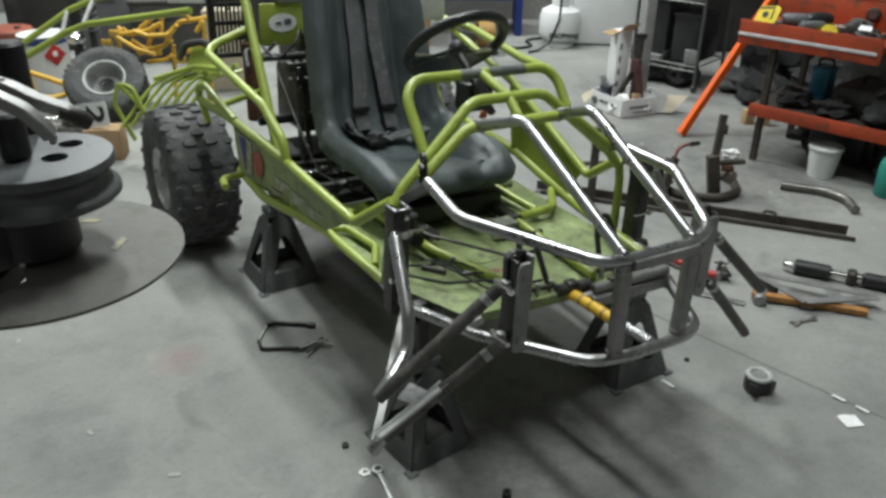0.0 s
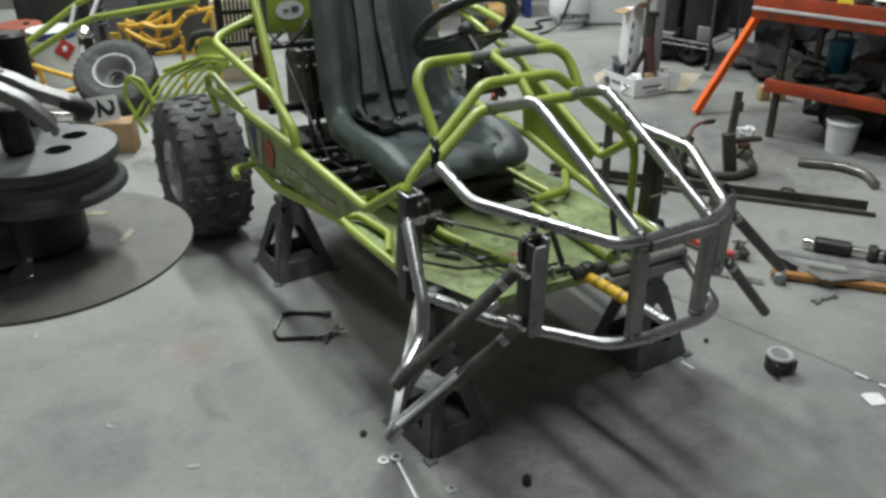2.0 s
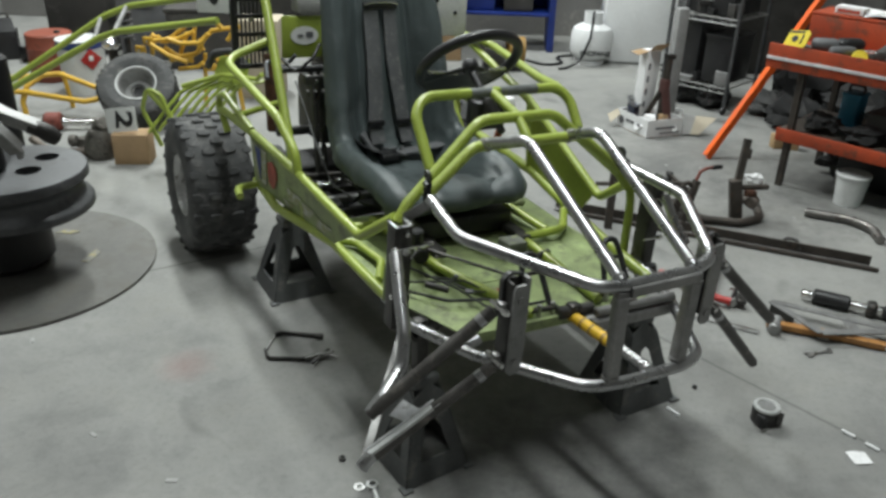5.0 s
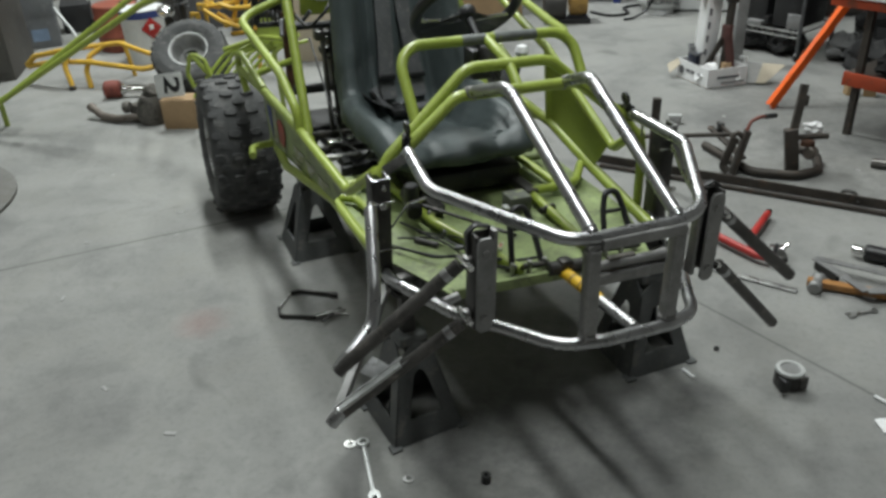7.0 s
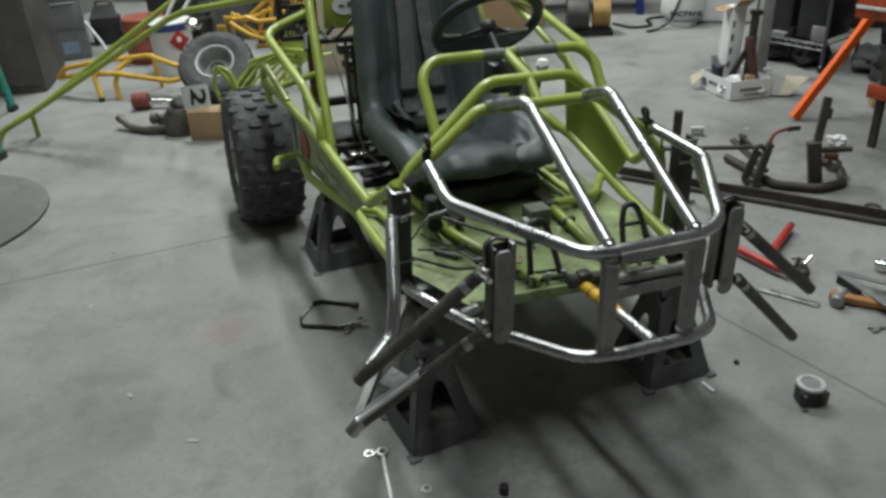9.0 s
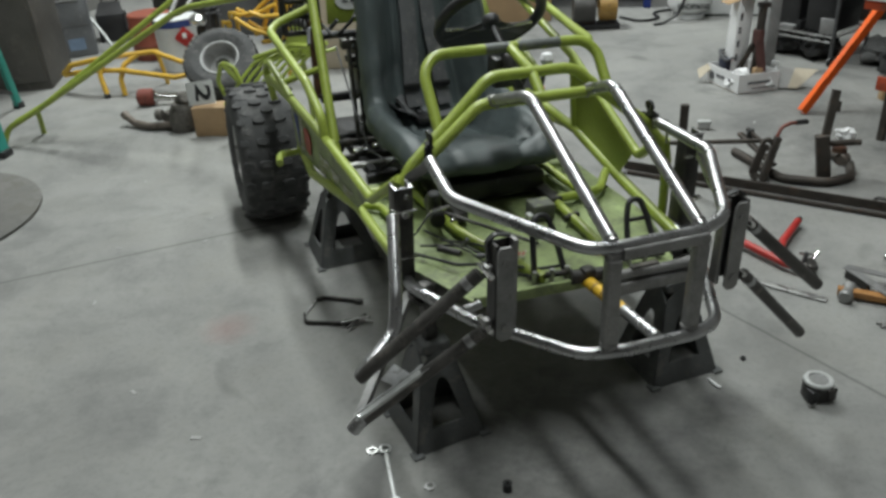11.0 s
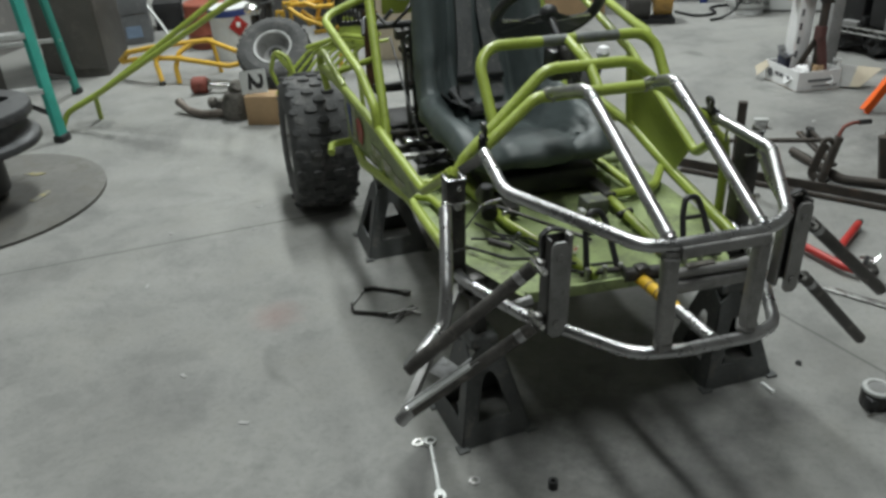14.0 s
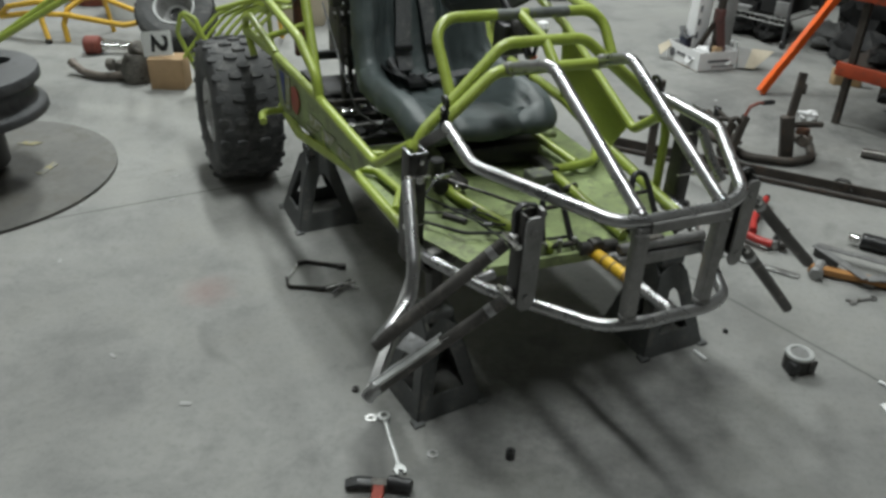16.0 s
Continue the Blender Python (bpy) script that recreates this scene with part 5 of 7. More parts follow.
# ---- small things on the floor ----
def spanner(name, a, b, label, ring=0.014, mat=None, z=0.005):
    a, b = Vector((*a, 0)), Vector((*b, 0))
    L = (b - a).length
    ob = thing(name, label, "wrench", Matrix.Translation((a.x, a.y, 0)) @ Matrix.Rotation(math.atan2(b.y - a.y, b.x - a.x), 4, "Z"))
    mat = mat or WHITEALU
    part("shank", bar((ring * 0.8, 0, z), (L - ring * 0.8, 0, z), 0.011, 0.006), mat, ob)
    part("ring_end", lathe([(ring * 0.58, -0.005), (ring, -0.005), (ring + 0.001, 0), (ring, 0.005), (ring * 0.58, 0.005)], 24, Matrix.Translation((0, 0, z)), closed=True), mat, ob)
    jaw = [(L - 0.016, -0.007), (L - 0.004, -0.016), (L + 0.014, -0.014), (L + 0.016, -0.006), (L + 0.003, -0.005), (L + 0.003, 0.006), (L + 0.016, 0.007), (L + 0.014, 0.015), (L - 0.004, 0.016), (L - 0.016, 0.007)]
    part("open_end", plate(jaw, 0.007, Matrix.Translation((0, 0, z - 0.0035))), mat, ob)
    return ob


spanner("wrench", (-0.317, 1.575), (-0.240, 1.388), "small chrome combination wrench on the concrete", 0.017)
spanner("wrench", (1.245, 2.405), (1.165, 2.372), "stubby dark wrench on the concrete", 0.012, ALU)


def ring_thing(name, x, y, r, h, label, mat, hole=0.5, sides=24, cat="washer"):
    return single(name, lathe([(r * hole, 0), (r, 0), (r, h), (r * hole, h)], sides, closed=True), mat, label, cat, pose(x, y, 0.001), smooth=True)


ring_thing("washer", -0.352, 1.567, 0.016, 0.003, "flat steel washer beside the wrench", ALU)
ring_thing("washer", -0.164, 1.457, 0.015, 0.003, "flat steel washer on the concrete", ALU)
ring_thing("nut", -0.419, 1.675, 0.011, 0.010, "dull steel nut on the concrete", DARKSTEEL, 0.55, 6, "nut")
ring_thing("nut", 0.039, 1.475, 0.013, 0.024, "black steel coupling nut standing on end", BLACK, 0.4, 12, "nut")
ring_thing("nut", 0.700, 2.13, 0.009, 0.008, "small dark nut on the concrete", BLACK, 0.5, 6, "nut")

ham = thing("claw_hammer", "claw hammer with a black head and dull red grip", "hammer", Matrix.Translation((-0.272, 1.325, 0.0)) @ Matrix.Rotation(radians(3), 4, "Z"))
part("claw", bar([(-0.028, -0.004, 0.020), (-0.06, -0.004, 0.021), (-0.092, -0.008, 0.012)], None, 0.030, 0.016, 0.03), BLACK, ham)
part("claw_edge", bar((-0.092, 0.004, 0.019), (-0.080, 0.007, 0.025), 0.004, 0.003), CHROME, ham, "bright worn claw edge")
part("face", rod((0.012, 0.002, 0.019), (0.074, -0.006, 0.019), 0.0185, 20), BLACK, ham)
part("cheek", block(-0.008, -0.006, 0.018, 0.044, 0.026, 0.026, 0.006), CASTGREY, ham, "scuffed grey steel cheek")
part("handle", bar([(-0.008, -0.018, 0.018), (-0.006, -0.11, 0.016), (-0.022, -0.30, 0.016)], None, 0.028, 0.024, 0.05), REDRUBBER, ham, "dull red rubber grip")

cl = thing("welding_clamp", "open dark steel C-clamp lying on the concrete", "clamp", pose(-0.66, 2.235, 0))
part("frame", bar([(0.045, 0.078, 0.010), (-0.085, 0.088, 0.010), (-0.112, 0.070, 0.010)], None, 0.008, 0.014, 0.02), DARKSTEEL, cl)
part("frame_back", bar((-0.112, 0.070, 0.007), (-0.120, -0.035, 0.007), 0.005, 0.010), ALU, cl)
part("frame", bar([(-0.122, -0.030, 0.010), (-0.100, -0.080, 0.010), (0.02, -0.072, 0.010), (0.06, -0.045, 0.010)], None, 0.008, 0.014, 0.02), DARKSTEEL, cl)
part("screw", rod((0.03, -0.075, 0.014), (0.12, -0.02, 0.014), 0.0055, 10), ALU, cl)
part("toggle", bar((0.06, -0.10, 0.014), (0.10, -0.01, 0.014), 0.009, 0.008), DARKSTEEL, cl)
part("toggle", bar((0.075, -0.045, 0.018), (0.14, -0.05, 0.012), 0.007, 0.007), ALU, cl)
part("pad", block(0.05, 0.076, 0.012, 0.03, 0.022, 0.014, 0.004), DARKSTEEL, cl)

tape = thing("tape_measure", "black and chrome tape measure standing on edge", "tape measure", pose(0.884, 1.975, 0, 0, 0, 28))
part("case", lathe([(0, 0), (0.038, 0.001), (0.042, 0.006), (0.042, 0.046), (0.040, 0.052), (0, 0.052)], 36), DARKSTEEL, tape, "dark ribbed round case")
part("mouth", block(-0.026, -0.018, 0.024, 0.040, 0.036, 0.044, 0.008), BLACK, tape)
part("face_ring", lathe([(0.027, 0.051), (0.041, 0.051), (0.0425, 0.055), (0.040, 0.060), (0.030, 0.061), (0.027, 0.058)], 36), WHITEALU, tape, "pale metal bezel")
part("face_disc", lathe([(0, 0.0525), (0.0275, 0.0525), (0.0275, 0.057), (0, 0.058)], 32), PLATESTEEL, tape)
part("tongue", bar((-0.035, -0.035, 0.012), (-0.055, -0.038, 0.010), 0.02, 0.004), CHROME, tape)
part("belt_clip", block(0.015, -0.042, 0.03, 0.03, 0.01, 0.04, 0.003), DARKSTEEL, tape)

for x, y, a, L in ((1.130, 1.925, -47, 0.042), (1.180, 1.868, -47, 0.042), (1.255, 2.49, -25, 0.04), (0.60, 1.99, -52, 0.05)):
    single("chalk_stick", rod((-L / 2, 0, 0.005), (L / 2, 0, 0.005), 0.005, 10), WHITE, "short white chalk stick on the concrete", "chalk", pose(x, y, 0, 0, 0, a), group="chalk sticks")
single("paper_scrap", grid_sheet([(-0.03, -0.025, 0.004), (0.028, -0.03, 0.003), (0.034, 0.02, 0.008), (-0.026, 0.028, 0.004)], 0.0006, 4, 4, lambda a, b: 0.004 * math.sin(5 * a) * b), CARD_WHITE, "crumpled white paper scrap on the concrete", "paper", pose(1.118, 1.815, 0.0005, 0, 0, 15))
for k, (x, y) in enumerate([(-1.77, 2.62), (-1.50, 2.93), (-1.42, 2.72), (-2.03, 3.3), (-1.18, 1.72), (-0.88, 1.55), (1.21, 4.30), (1.02, 4.32), (-1.62, 2.2), (1.52, 3.62)]):
    single("paint_chip", block(0, 0, 0.0015, 0.022 + 0.006 * (k % 3), 0.012 + 0.003 * (k % 2), 0.002, 0.0008), GREYPALE, "small pale chip on the concrete", "debris", pose(x, y, 0, 0, 0, 37 * k), group="pale chips on the floor")

# ---- tools right of the buggy ----
bc = thing("bolt_cutter", "open red-handled bolt cutter on the concrete", "bolt cutter", pose(0.985, 2.76, 0))
part("handle", tube([(-0.025, -0.073, 0.03), (-0.074, -0.046, 0.03), (-0.195, 0.098, 0.03), (-0.262, 0.150, 0.03)], 0.015, 0.06), RED, bc)
part("handle", tube([(-0.075, 0.02, 0.03), (-0.054, 0.122, 0.03), (0.035, 0.31, 0.03)], 0.015, 0.06), RED, bc)
part("grip_end", rod((0.033, 0.306, 0.03), (0.045, 0.332, 0.03), 0.013), BLACK, bc)
part("jaw", block(0.02, -0.045, 0.03, 0.035, 0.07, 0.02, 0.006), DARKSTEEL, bc)
part("jaw_bolt", rod((0.03, 0.0, 0.03), (0.055, 0.02, 0.05), 0.008, 8), CHROME, bc)
single("steel_strip", bar((0.70, 2.665, 0.006), (1.02, 2.505, 0.006), 0.028, 0.006), ALU, "flat galvanised steel strip on the concrete", "steel strip")
sh = thing("sledge_hammer", "short sledge hammer with a varnished ash handle", "hammer", pose(1.090, 2.535, 0))
part("head", lathe([(0, -0.044), (0.019, -0.044), (0.024, -0.038), (0.024, -0.026), (0.020, -0.018), (0.020, 0.018), (0.024, 0.026), (0.024, 0.038), (0.019, 0.044), (0, 0.044)], 20, Matrix.Translation((0, 0, 0.0245)) @ Matrix.Rotation(radians(-25), 4, "Z") @ Matrix.Rotation(radians(90), 4, "X")), PLATESTEEL, sh, "worn grey steel head")
part("handle", sweep(bmesh.new(), filleted([(-0.03, 0.012, 0.025), (0.05, -0.008, 0.023), (0.145, -0.030, 0.020), (0.228, -0.056, 0.020), (0.30, -0.080, 0.018), (0.365, -0.102, 0.017)], 0.1), 0, squash=(0.016, 0.012)), WOOD, sh)
sq = thing("framing_square", "flat grey steel triangle square lying on the hammer handle", "square", pose(0, 0, 0.036))
A, B, C = Vector((1.118, 2.690, 0.004)), Vector((1.235, 2.470, 0.004)), Vector((1.525, 2.505, 0.004))
for p, q, w, dz in ((A, B, 0.034, 0), (B, C, 0.036, 0.001), (A, C, 0.030, 0.002)):
    part("limb", bar(p + Vector((0, 0, dz)), q + Vector((0, 0, dz)), w, 0.005), DULLPLATE, sq)
part("limb", bar(A.lerp(C, 0.62), B.lerp(C, 0.45), 0.045, 0.004), DULLPLATE, sq)
part("foot_rail", bar((1.122, 2.684, -0.018), (1.172, 2.590, -0.018), 0.016, 0.034), DARKSTEEL, sq)
for x0, y0, x1, y1 in ((1.27, 2.79, 1.66, 2.61),):
    d = Vector((x1 - x0, y1 - y0, 0))
    p0 = Vector((x0, y0, 0.032))
    sk = thing("shock_absorber", "black coil-over shock with bright ends on the concrete", "shock absorber")
    part("body", rod(p0 + d * 0.10, p0 + d * 0.42, 0.030, 16), BLACK, sk)
    part("eye", rod(p0, p0 + d * 0.09, 0.016, 12), CHROME, sk)
    part("piston_rod", rod(p0 + d * 0.42, p0 + d * 0.60, 0.016, 12), CHROME, sk)
    part("collar", rod(p0 + d * 0.56, p0 + d * 0.64, 0.034, 16), DARKSTEEL, sk)
    part("body", rod(p0 + d * 0.70, p0 + d * 1.0, 0.030, 16), BLACK, sk)
    part("collar", rod(p0 + d * 0.64, p0 + d * 0.70, 0.02, 16), CHROME, sk)
uj = thing("ball_joint", "small dull steel ball joint standing on the concrete", "ball joint", pose(0.975, 2.715, 0))
part("socket", lathe([(0, 0), (0.022, 0.002), (0.026, 0.016), (0.020, 0.034), (0, 0.038)], 20), ALU, uj)
part("stud", rod((0, 0, 0.03), (0.012, 0.01, 0.075), 0.008, 10), GREYSTEEL, uj)
part("wing_nut", bar((-0.012, 0.018, 0.066), (0.035, 0.0, 0.070), 0.010, 0.012), ALU, uj)

ch = thing("steel_channel", "long dark rusty steel channel lying on the concrete", "steel channel")
c0, c1 = Vector((0.35, 3.66, 0)), Vector((1.70, 3.165, 0))
cn = Vector((0.344, 0.939, 0))
part("web", bar(c0 + Vector((0, 0, 0.025)) - cn * 0.045, c1 + Vector((0, 0, 0.025)) - cn * 0.045, 0.006, 0.050), RUSTDARK, ch)
part("flange", bar(c0 + Vector((0, 0, 0.008)) - cn * 0.066, c1 + Vector((0, 0, 0.008)) - cn * 0.066, 0.036, 0.005), MILL, ch)
part("lip", bar(c0 + Vector((0, 0, 0.046)) - cn * 0.038, c1 + Vector((0, 0, 0.046)) - cn * 0.038, 0.010, 0.005), RUSTDARK, ch)
single("steel_bar", bar(Vector((0.35, 3.572, 0.010)), Vector((1.70, 3.068, 0.010)), 0.014, 0.018), RUSTDARK, "thin dark steel bar beside the channel", "steel bar")
single("shackle", tube([(1.33, 3.255, 0.02), (1.36, 3.27, 0.055), (1.40, 3.25, 0.055), (1.41, 3.22, 0.02)], 0.008, 0.02, 8), DARKSTEEL, "small bent steel loop on the bar", "shackle")
single("bent_pipe", tube([(1.585, 3.665, 0.024), (1.76, 3.60, 0.024), (1.845, 3.50, 0.024), (1.83, 3.36, 0.024)], 0.021, 0.12, 14), DARKSHINE, "short bent exhaust pipe offcut", "pipe")

# ---- dark steel subframe with uprights ----
sf = thing("axle_subframe", "rusty dark steel axle subframe with upright posts on the concrete", "subframe", pose(0, 0, 0))
part("loop", tube([(0.86, 3.84, 0.022), (1.03, 3.52, 0.022), (1.22, 3.49, 0.022), (1.33, 3.56, 0.022), (1.36, 3.72, 0.022), (1.30, 3.84, 0.022)], 0.020, 0.08, 12), RUSTDARK, sf)
part("cross_bar", tube([(0.52, 3.60, 0.15), (0.96, 3.64, 0.156)], 0.011), RUSTDARK, sf)
part("brace", bar((0.90, 3.78, 0.16), (0.985, 3.62, 0.115), 0.016, 0.016), RUSTDARK, sf)
part("knob", rod((0.912, 3.765, 0.105), (0.912, 3.765, 0.165), 0.017, 12), BLACK, sf)
part("brace", bar((0.87, 3.80, 0.13), (1.0, 3.58, 0.06), 0.030, 0.016), RUSTDARK, sf)
box = part("upright", bar((1.222, 3.585, 0.0), (1.187, 3.59, 0.205), 0.058, 0.045), RUSTDARK, sf, "dark box-section upright")
part("upright_pin", bar((1.203, 3.60, 0.19), (1.228, 3.65, 0.395), 0.034, 0.028), RUSTDARK, box)
part("ear", block(1.238, 3.635, 0.325, 0.03, 0.02, 0.05, 0.006), RUSTDARK, box)
part("upright", bar((0.952, 3.548, 0.0), (1.0, 3.575, 0.20), 0.026, 0.06), RUSTDARK, sf)
part("upright", bar((0.57, 3.41, 0.0), (0.57, 3.41, 0.40), 0.036, 0.03), RUSTDARK, sf)
part("bracket", bar([(0.945, 3.56, 0.17), (0.925, 3.56, 0.10), (0.905, 3.55, 0.03), (0.93, 3.54, 0.012)], None, 0.035, 0.014, 0.03), RUSTDARK, sf)
part("bracket", tube([(0.93, 3.57, 0.165), (0.955, 3.57, 0.195), (0.98, 3.57, 0.17)], 0.012, 0.02, 8), RUSTDARK, sf)
part("lever", tube([(0.995, 3.575, 0.20), (1.012, 3.59, 0.24), (1.05, 3.61, 0.252), (1.10, 3.64, 0.248)], 0.008, 0.03, 8), REDBROWN, sf, "worn red hand lever")
part("lever_grip", rod((1.075, 3.625, 0.250), (1.13, 3.655, 0.246), 0.012, 10), BLACK, sf)
part("brake_part", rod((1.27, 3.56, 0.10), (1.30, 3.60, 0.10), 0.030, 14), RUSTGREY, sf)
part("brake_pad", block(1.265, 3.575, 0.145, 0.06, 0.03, 0.03, 0.008), RUST, sf)
part("stub", rod((1.20, 3.59, 0.165), (1.36, 3.62, 0.165), 0.014, 12), RUSTDARK, sf)


single("rag", crumple(0.046, 0.030, 0.026, 3), CARD_WHITE, "crumpled white rag on the subframe", "rag", pose(1.30, 3.665, 0.160, 0, 0, -12))
gc = thing("spring_clip", "small bright steel spring clip on the concrete", "clip", pose(0.75, 4.21, 0, 0, 0, -10) @ Matrix.Diagonal((0.8, 0.8, 0.8, 1)))
part("body", block(0, 0, 0.022, 0.075, 0.05, 0.040, 0.008), GREYPALE, gc)
part("jaw", bar([(-0.045, 0.0, 0.048), (0.035, 0.0, 0.055), (0.045, 0.0, 0.045)], None, 0.045, 0.010, 0.01), WHITEALU, gc)

# ---- white pail, bench and leaning bar ----
pail = thing("bucket", "plain white plastic bucket on the concrete", "bucket", pose(1.874, 3.868, 0) @ Matrix.Diagonal((0.82, 0.82, 0.82, 1)))
part("shell", lathe([(0, 0.003), (0.078, 0.003), (0.081, 0.0), (0.100, 0.185), (0.106, 0.186), (0.106, 0.20), (0.099, 0.20), (0.096, 0.186), (0.077, 0.008), (0, 0.008)], 40), WHITE_PLASTIC, pail)
part("lid", lathe([(0, 0.190), (0.096, 0.190), (0.0975, 0.196), (0.090, 0.197), (0.086, 0.193), (0, 0.194)], 40), WHITE_PLASTIC, pail)

BENCH = Matrix.Translation((1.475, 4.13, 0.02)) @ Matrix.Rotation(radians(-42), 4, "Z")
bench = thing("workbench", "red-painted steel workbench with a pale worn front edge", "workbench", BENCH)
part("top", block(0.285, 0.32, 0.675, 0.71, 0.64, 0.04, 0.004), RED_ORANGE, bench)
part("front_lip", block(0.285, -0.005, 0.672, 0.71, 0.012, 0.125, 0.003), RED_ORANGE, bench)
part("edge_strip", block(0.275, -0.014, 0.662, 0.69, 0.008, 0.016, 0.002), GLINTMETAL, bench, "bare aluminium edge strip")
part("back_tier_front", block(0.70, 0.40, 0.765, 1.49, 0.014, 0.14, 0.003), RED_ORANGE, bench, "red raised back tier")
part("back_tier_top", block(0.70, 0.52, 0.845, 1.49, 0.25, 0.018, 0.003), RED_ORANGE, bench)
part("shelf", block(0.78, 0.30, 0.285, 1.46, 0.56, 0.02, 0.003), RUSTDARK, bench, "dark steel shelf")
part("shelf_lip", block(0.78, 0.014, 0.268, 1.46, 0.012, 0.068, 0.003), RED_ORANGE, bench)
for x, y, top in ((0.11, 0.05, 0.655), (1.45, 0.05, 0.275), (0.11, 0.58, 0.655), (1.40, 0.58, 0.836), (0.60, 0.58, 0.655)):
    part("leg", bar((x, y, -0.02), (x, y, top), 0.035, 0.035), RUSTDARK, bench, "dark steel leg")
for x, y, turn in ((1.775, 4.74, 10), (1.87, 4.72, -15)):
    single("wood_block", block(0, 0, 0.045, 0.065, 0.055, 0.09, 0.004), PINE, "small pine block behind the bench leg", "wood block", pose(x, y, 0, 0, 0, turn), group="pine blocks")
random.seed(4)
TRAY, TIER = 0.696, 0.855
clutter = [("cardboard_box", CARD, 0.46, 0.53, TIER, 0.26, 0.17, 0.13, "brown cardboard box on the upper tier of the bench"), ("tool_case", BLACK, 0.80, 0.52, TIER, 0.20, 0.14, 0.09, "small black tool case on the upper tier of the bench"), ("parts_carton", CARD_WHITE, 0.13, 0.47, TIER, 0.15, 0.075, 0.035, "flat white carton with a red band on the bench"), ("tin", RED, 0.66, 0.50, TIER, 0.14, 0.05, 0.06, "flat red tin on the bench")]
for nm, mt, x, y, z, sx, sy, sz, lb in clutter:
    ob = thing(nm, lb, "box" if mt in (CARD, CARD_WHITE) else nm.replace("_", " "), BENCH @ pose(x, y, z, 0, 0, random.uniform(-15, 15)))
    part("body", block(0, 0, sz / 2, sx, sy, sz, 0.004), mt, ob)
    part("lid", block(0.004, 0, sz + 0.002, sx * 1.02, sy * 1.02, 0.005, 0.002), mt, ob)
    if mt is CARD_WHITE:
        part("print", block(0, -sy / 2 - 0.001, sz * 0.5, sx * 0.8, 0.002, sz * 0.5, 0), INKRED, ob, "red printed band")
for k, (x, y, turn) in enumerate(((0.30, 0.49, 12), (0.33, 0.47, -14), (0.28, 0.53, 35))):
    single("paper_sheet", grid_sheet([(-0.10, -0.07, 0), (0.10, -0.07, 0), (0.10, 0.07, 0), (-0.10, 0.07, 0)], 0.0008, 6, 5, lambda a, b: 0.012 * math.sin(3 * a + b)), CARD_WHITE, "loose white paper sheet on the bench", "paper", BENCH @ pose(x, y, TIER + 0.004 + 0.006 * k, 0, 0, turn), group="papers on the bench")
cap = thing("spray_lid", "bright yellow plastic lid among the tools", "lid", BENCH @ pose(0.34, 0.10, TRAY, 62, 0, 25) @ Matrix.Translation((0, 0, 0.008)))
part("cap", lathe([(0, 0.058), (0.034, 0.057), (0.039, 0.046), (0.041, 0.0), (0.037, 0.0), (0.034, 0.046), (0, 0.050)], 28), YELLOWBRIGHT, cap)
lvl = thing("hazard_tag", "yellow tag with black marks hanging at the bench corner", "tag", BENCH @ pose(0.045, 0.005, 0.725, 62, 0, -12))
part("sheet", plate([(-0.055, 0.0), (0.05, 0.0), (0.062, 0.02), (0.062, 0.085), (0.045, 0.10), (-0.055, 0.085)], 0.005), YELLOWBRIGHT, lvl)
part("print", lathe([(0, 0.005), (0.017, 0.005), (0.017, 0.0065), (0, 0.0065)], 20, Matrix.Translation((-0.008, 0.045, 0))), INK, lvl)
part("print", block(0.0, 0.082, 0.006, 0.085, 0.010, 0.002, 0, Matrix.Rotation(radians(8), 4, "Z")), INK, lvl)
part("print", block(0.030, 0.050, 0.006, 0.008, 0.050, 0.002, 0), INK, lvl)
for k in range(14):
    x, y = random.uniform(0.02, 0.56), random.uniform(0.05, 0.34)
    ob = thing("hand_tool", "dark steel hand tool lying on the bench", "tool", BENCH @ pose(x, y, TRAY + 0.001, 0, 0, random.uniform(0, 180)), group="tools on the bench")
    part("shaft", rod((-0.07, 0, 0.012), (0.05, 0, 0.012), 0.008, 8), random.choice((CHROME, DARKSTEEL)), ob)
    part("grip", rod((0.03, 0, 0.014), (0.12, 0, 0.014), 0.014, 10), random.choice((BLACK, BLACK, CHARCOAL)), ob)
for x, y, a, b_, c, mt, lb in ((0.52, 0.10, 0.055, 0.045, 0.028, SACKGREY, "crumpled grey shop rag on the bench"), (0.20, 0.28, 0.06, 0.05, 0.03, SACK, "crumpled black shop rag on the bench"), (0.44, 0.27, 0.06, 0.05, 0.035, SACKGREY, "crumpled grey shop rag on the bench")):
    single("rag", crumple(a, b_, c, 31 * x), mt, lb, "rag", BENCH @ pose(x, y, TRAY, 0, 0, 40 * x), group="rags on the bench")
single("paper_label", grid_sheet([(-0.03, -0.02, 0), (0.03, -0.025, 0), (0.03, 0.02, 0), (-0.025, 0.025, 0)], 0.001, 2, 2), CARD_WHITE, "white paper label lying on a rag", "label", BENCH @ pose(0.515, 0.085, TRAY + 0.062, 20, 0, 10))
gauge = thing("gauge", "round dark gauge fixed to the red back tier", "gauge", BENCH @ pose(0.46, 0.392, 0.775))
part("body", lathe([(0, 0), (0.032, 0), (0.034, 0.004), (0.034, 0.020), (0.028, 0.024), (0, 0.022)], 28, Matrix.Rotation(radians(90), 4, "X")), DARKSTEEL, gauge)
part("face", lathe([(0, 0.0225), (0.024, 0.0225), (0.024, 0.0235), (0, 0.0235)], 24, Matrix.Rotation(radians(90), 4, "X")), MAROON, gauge)
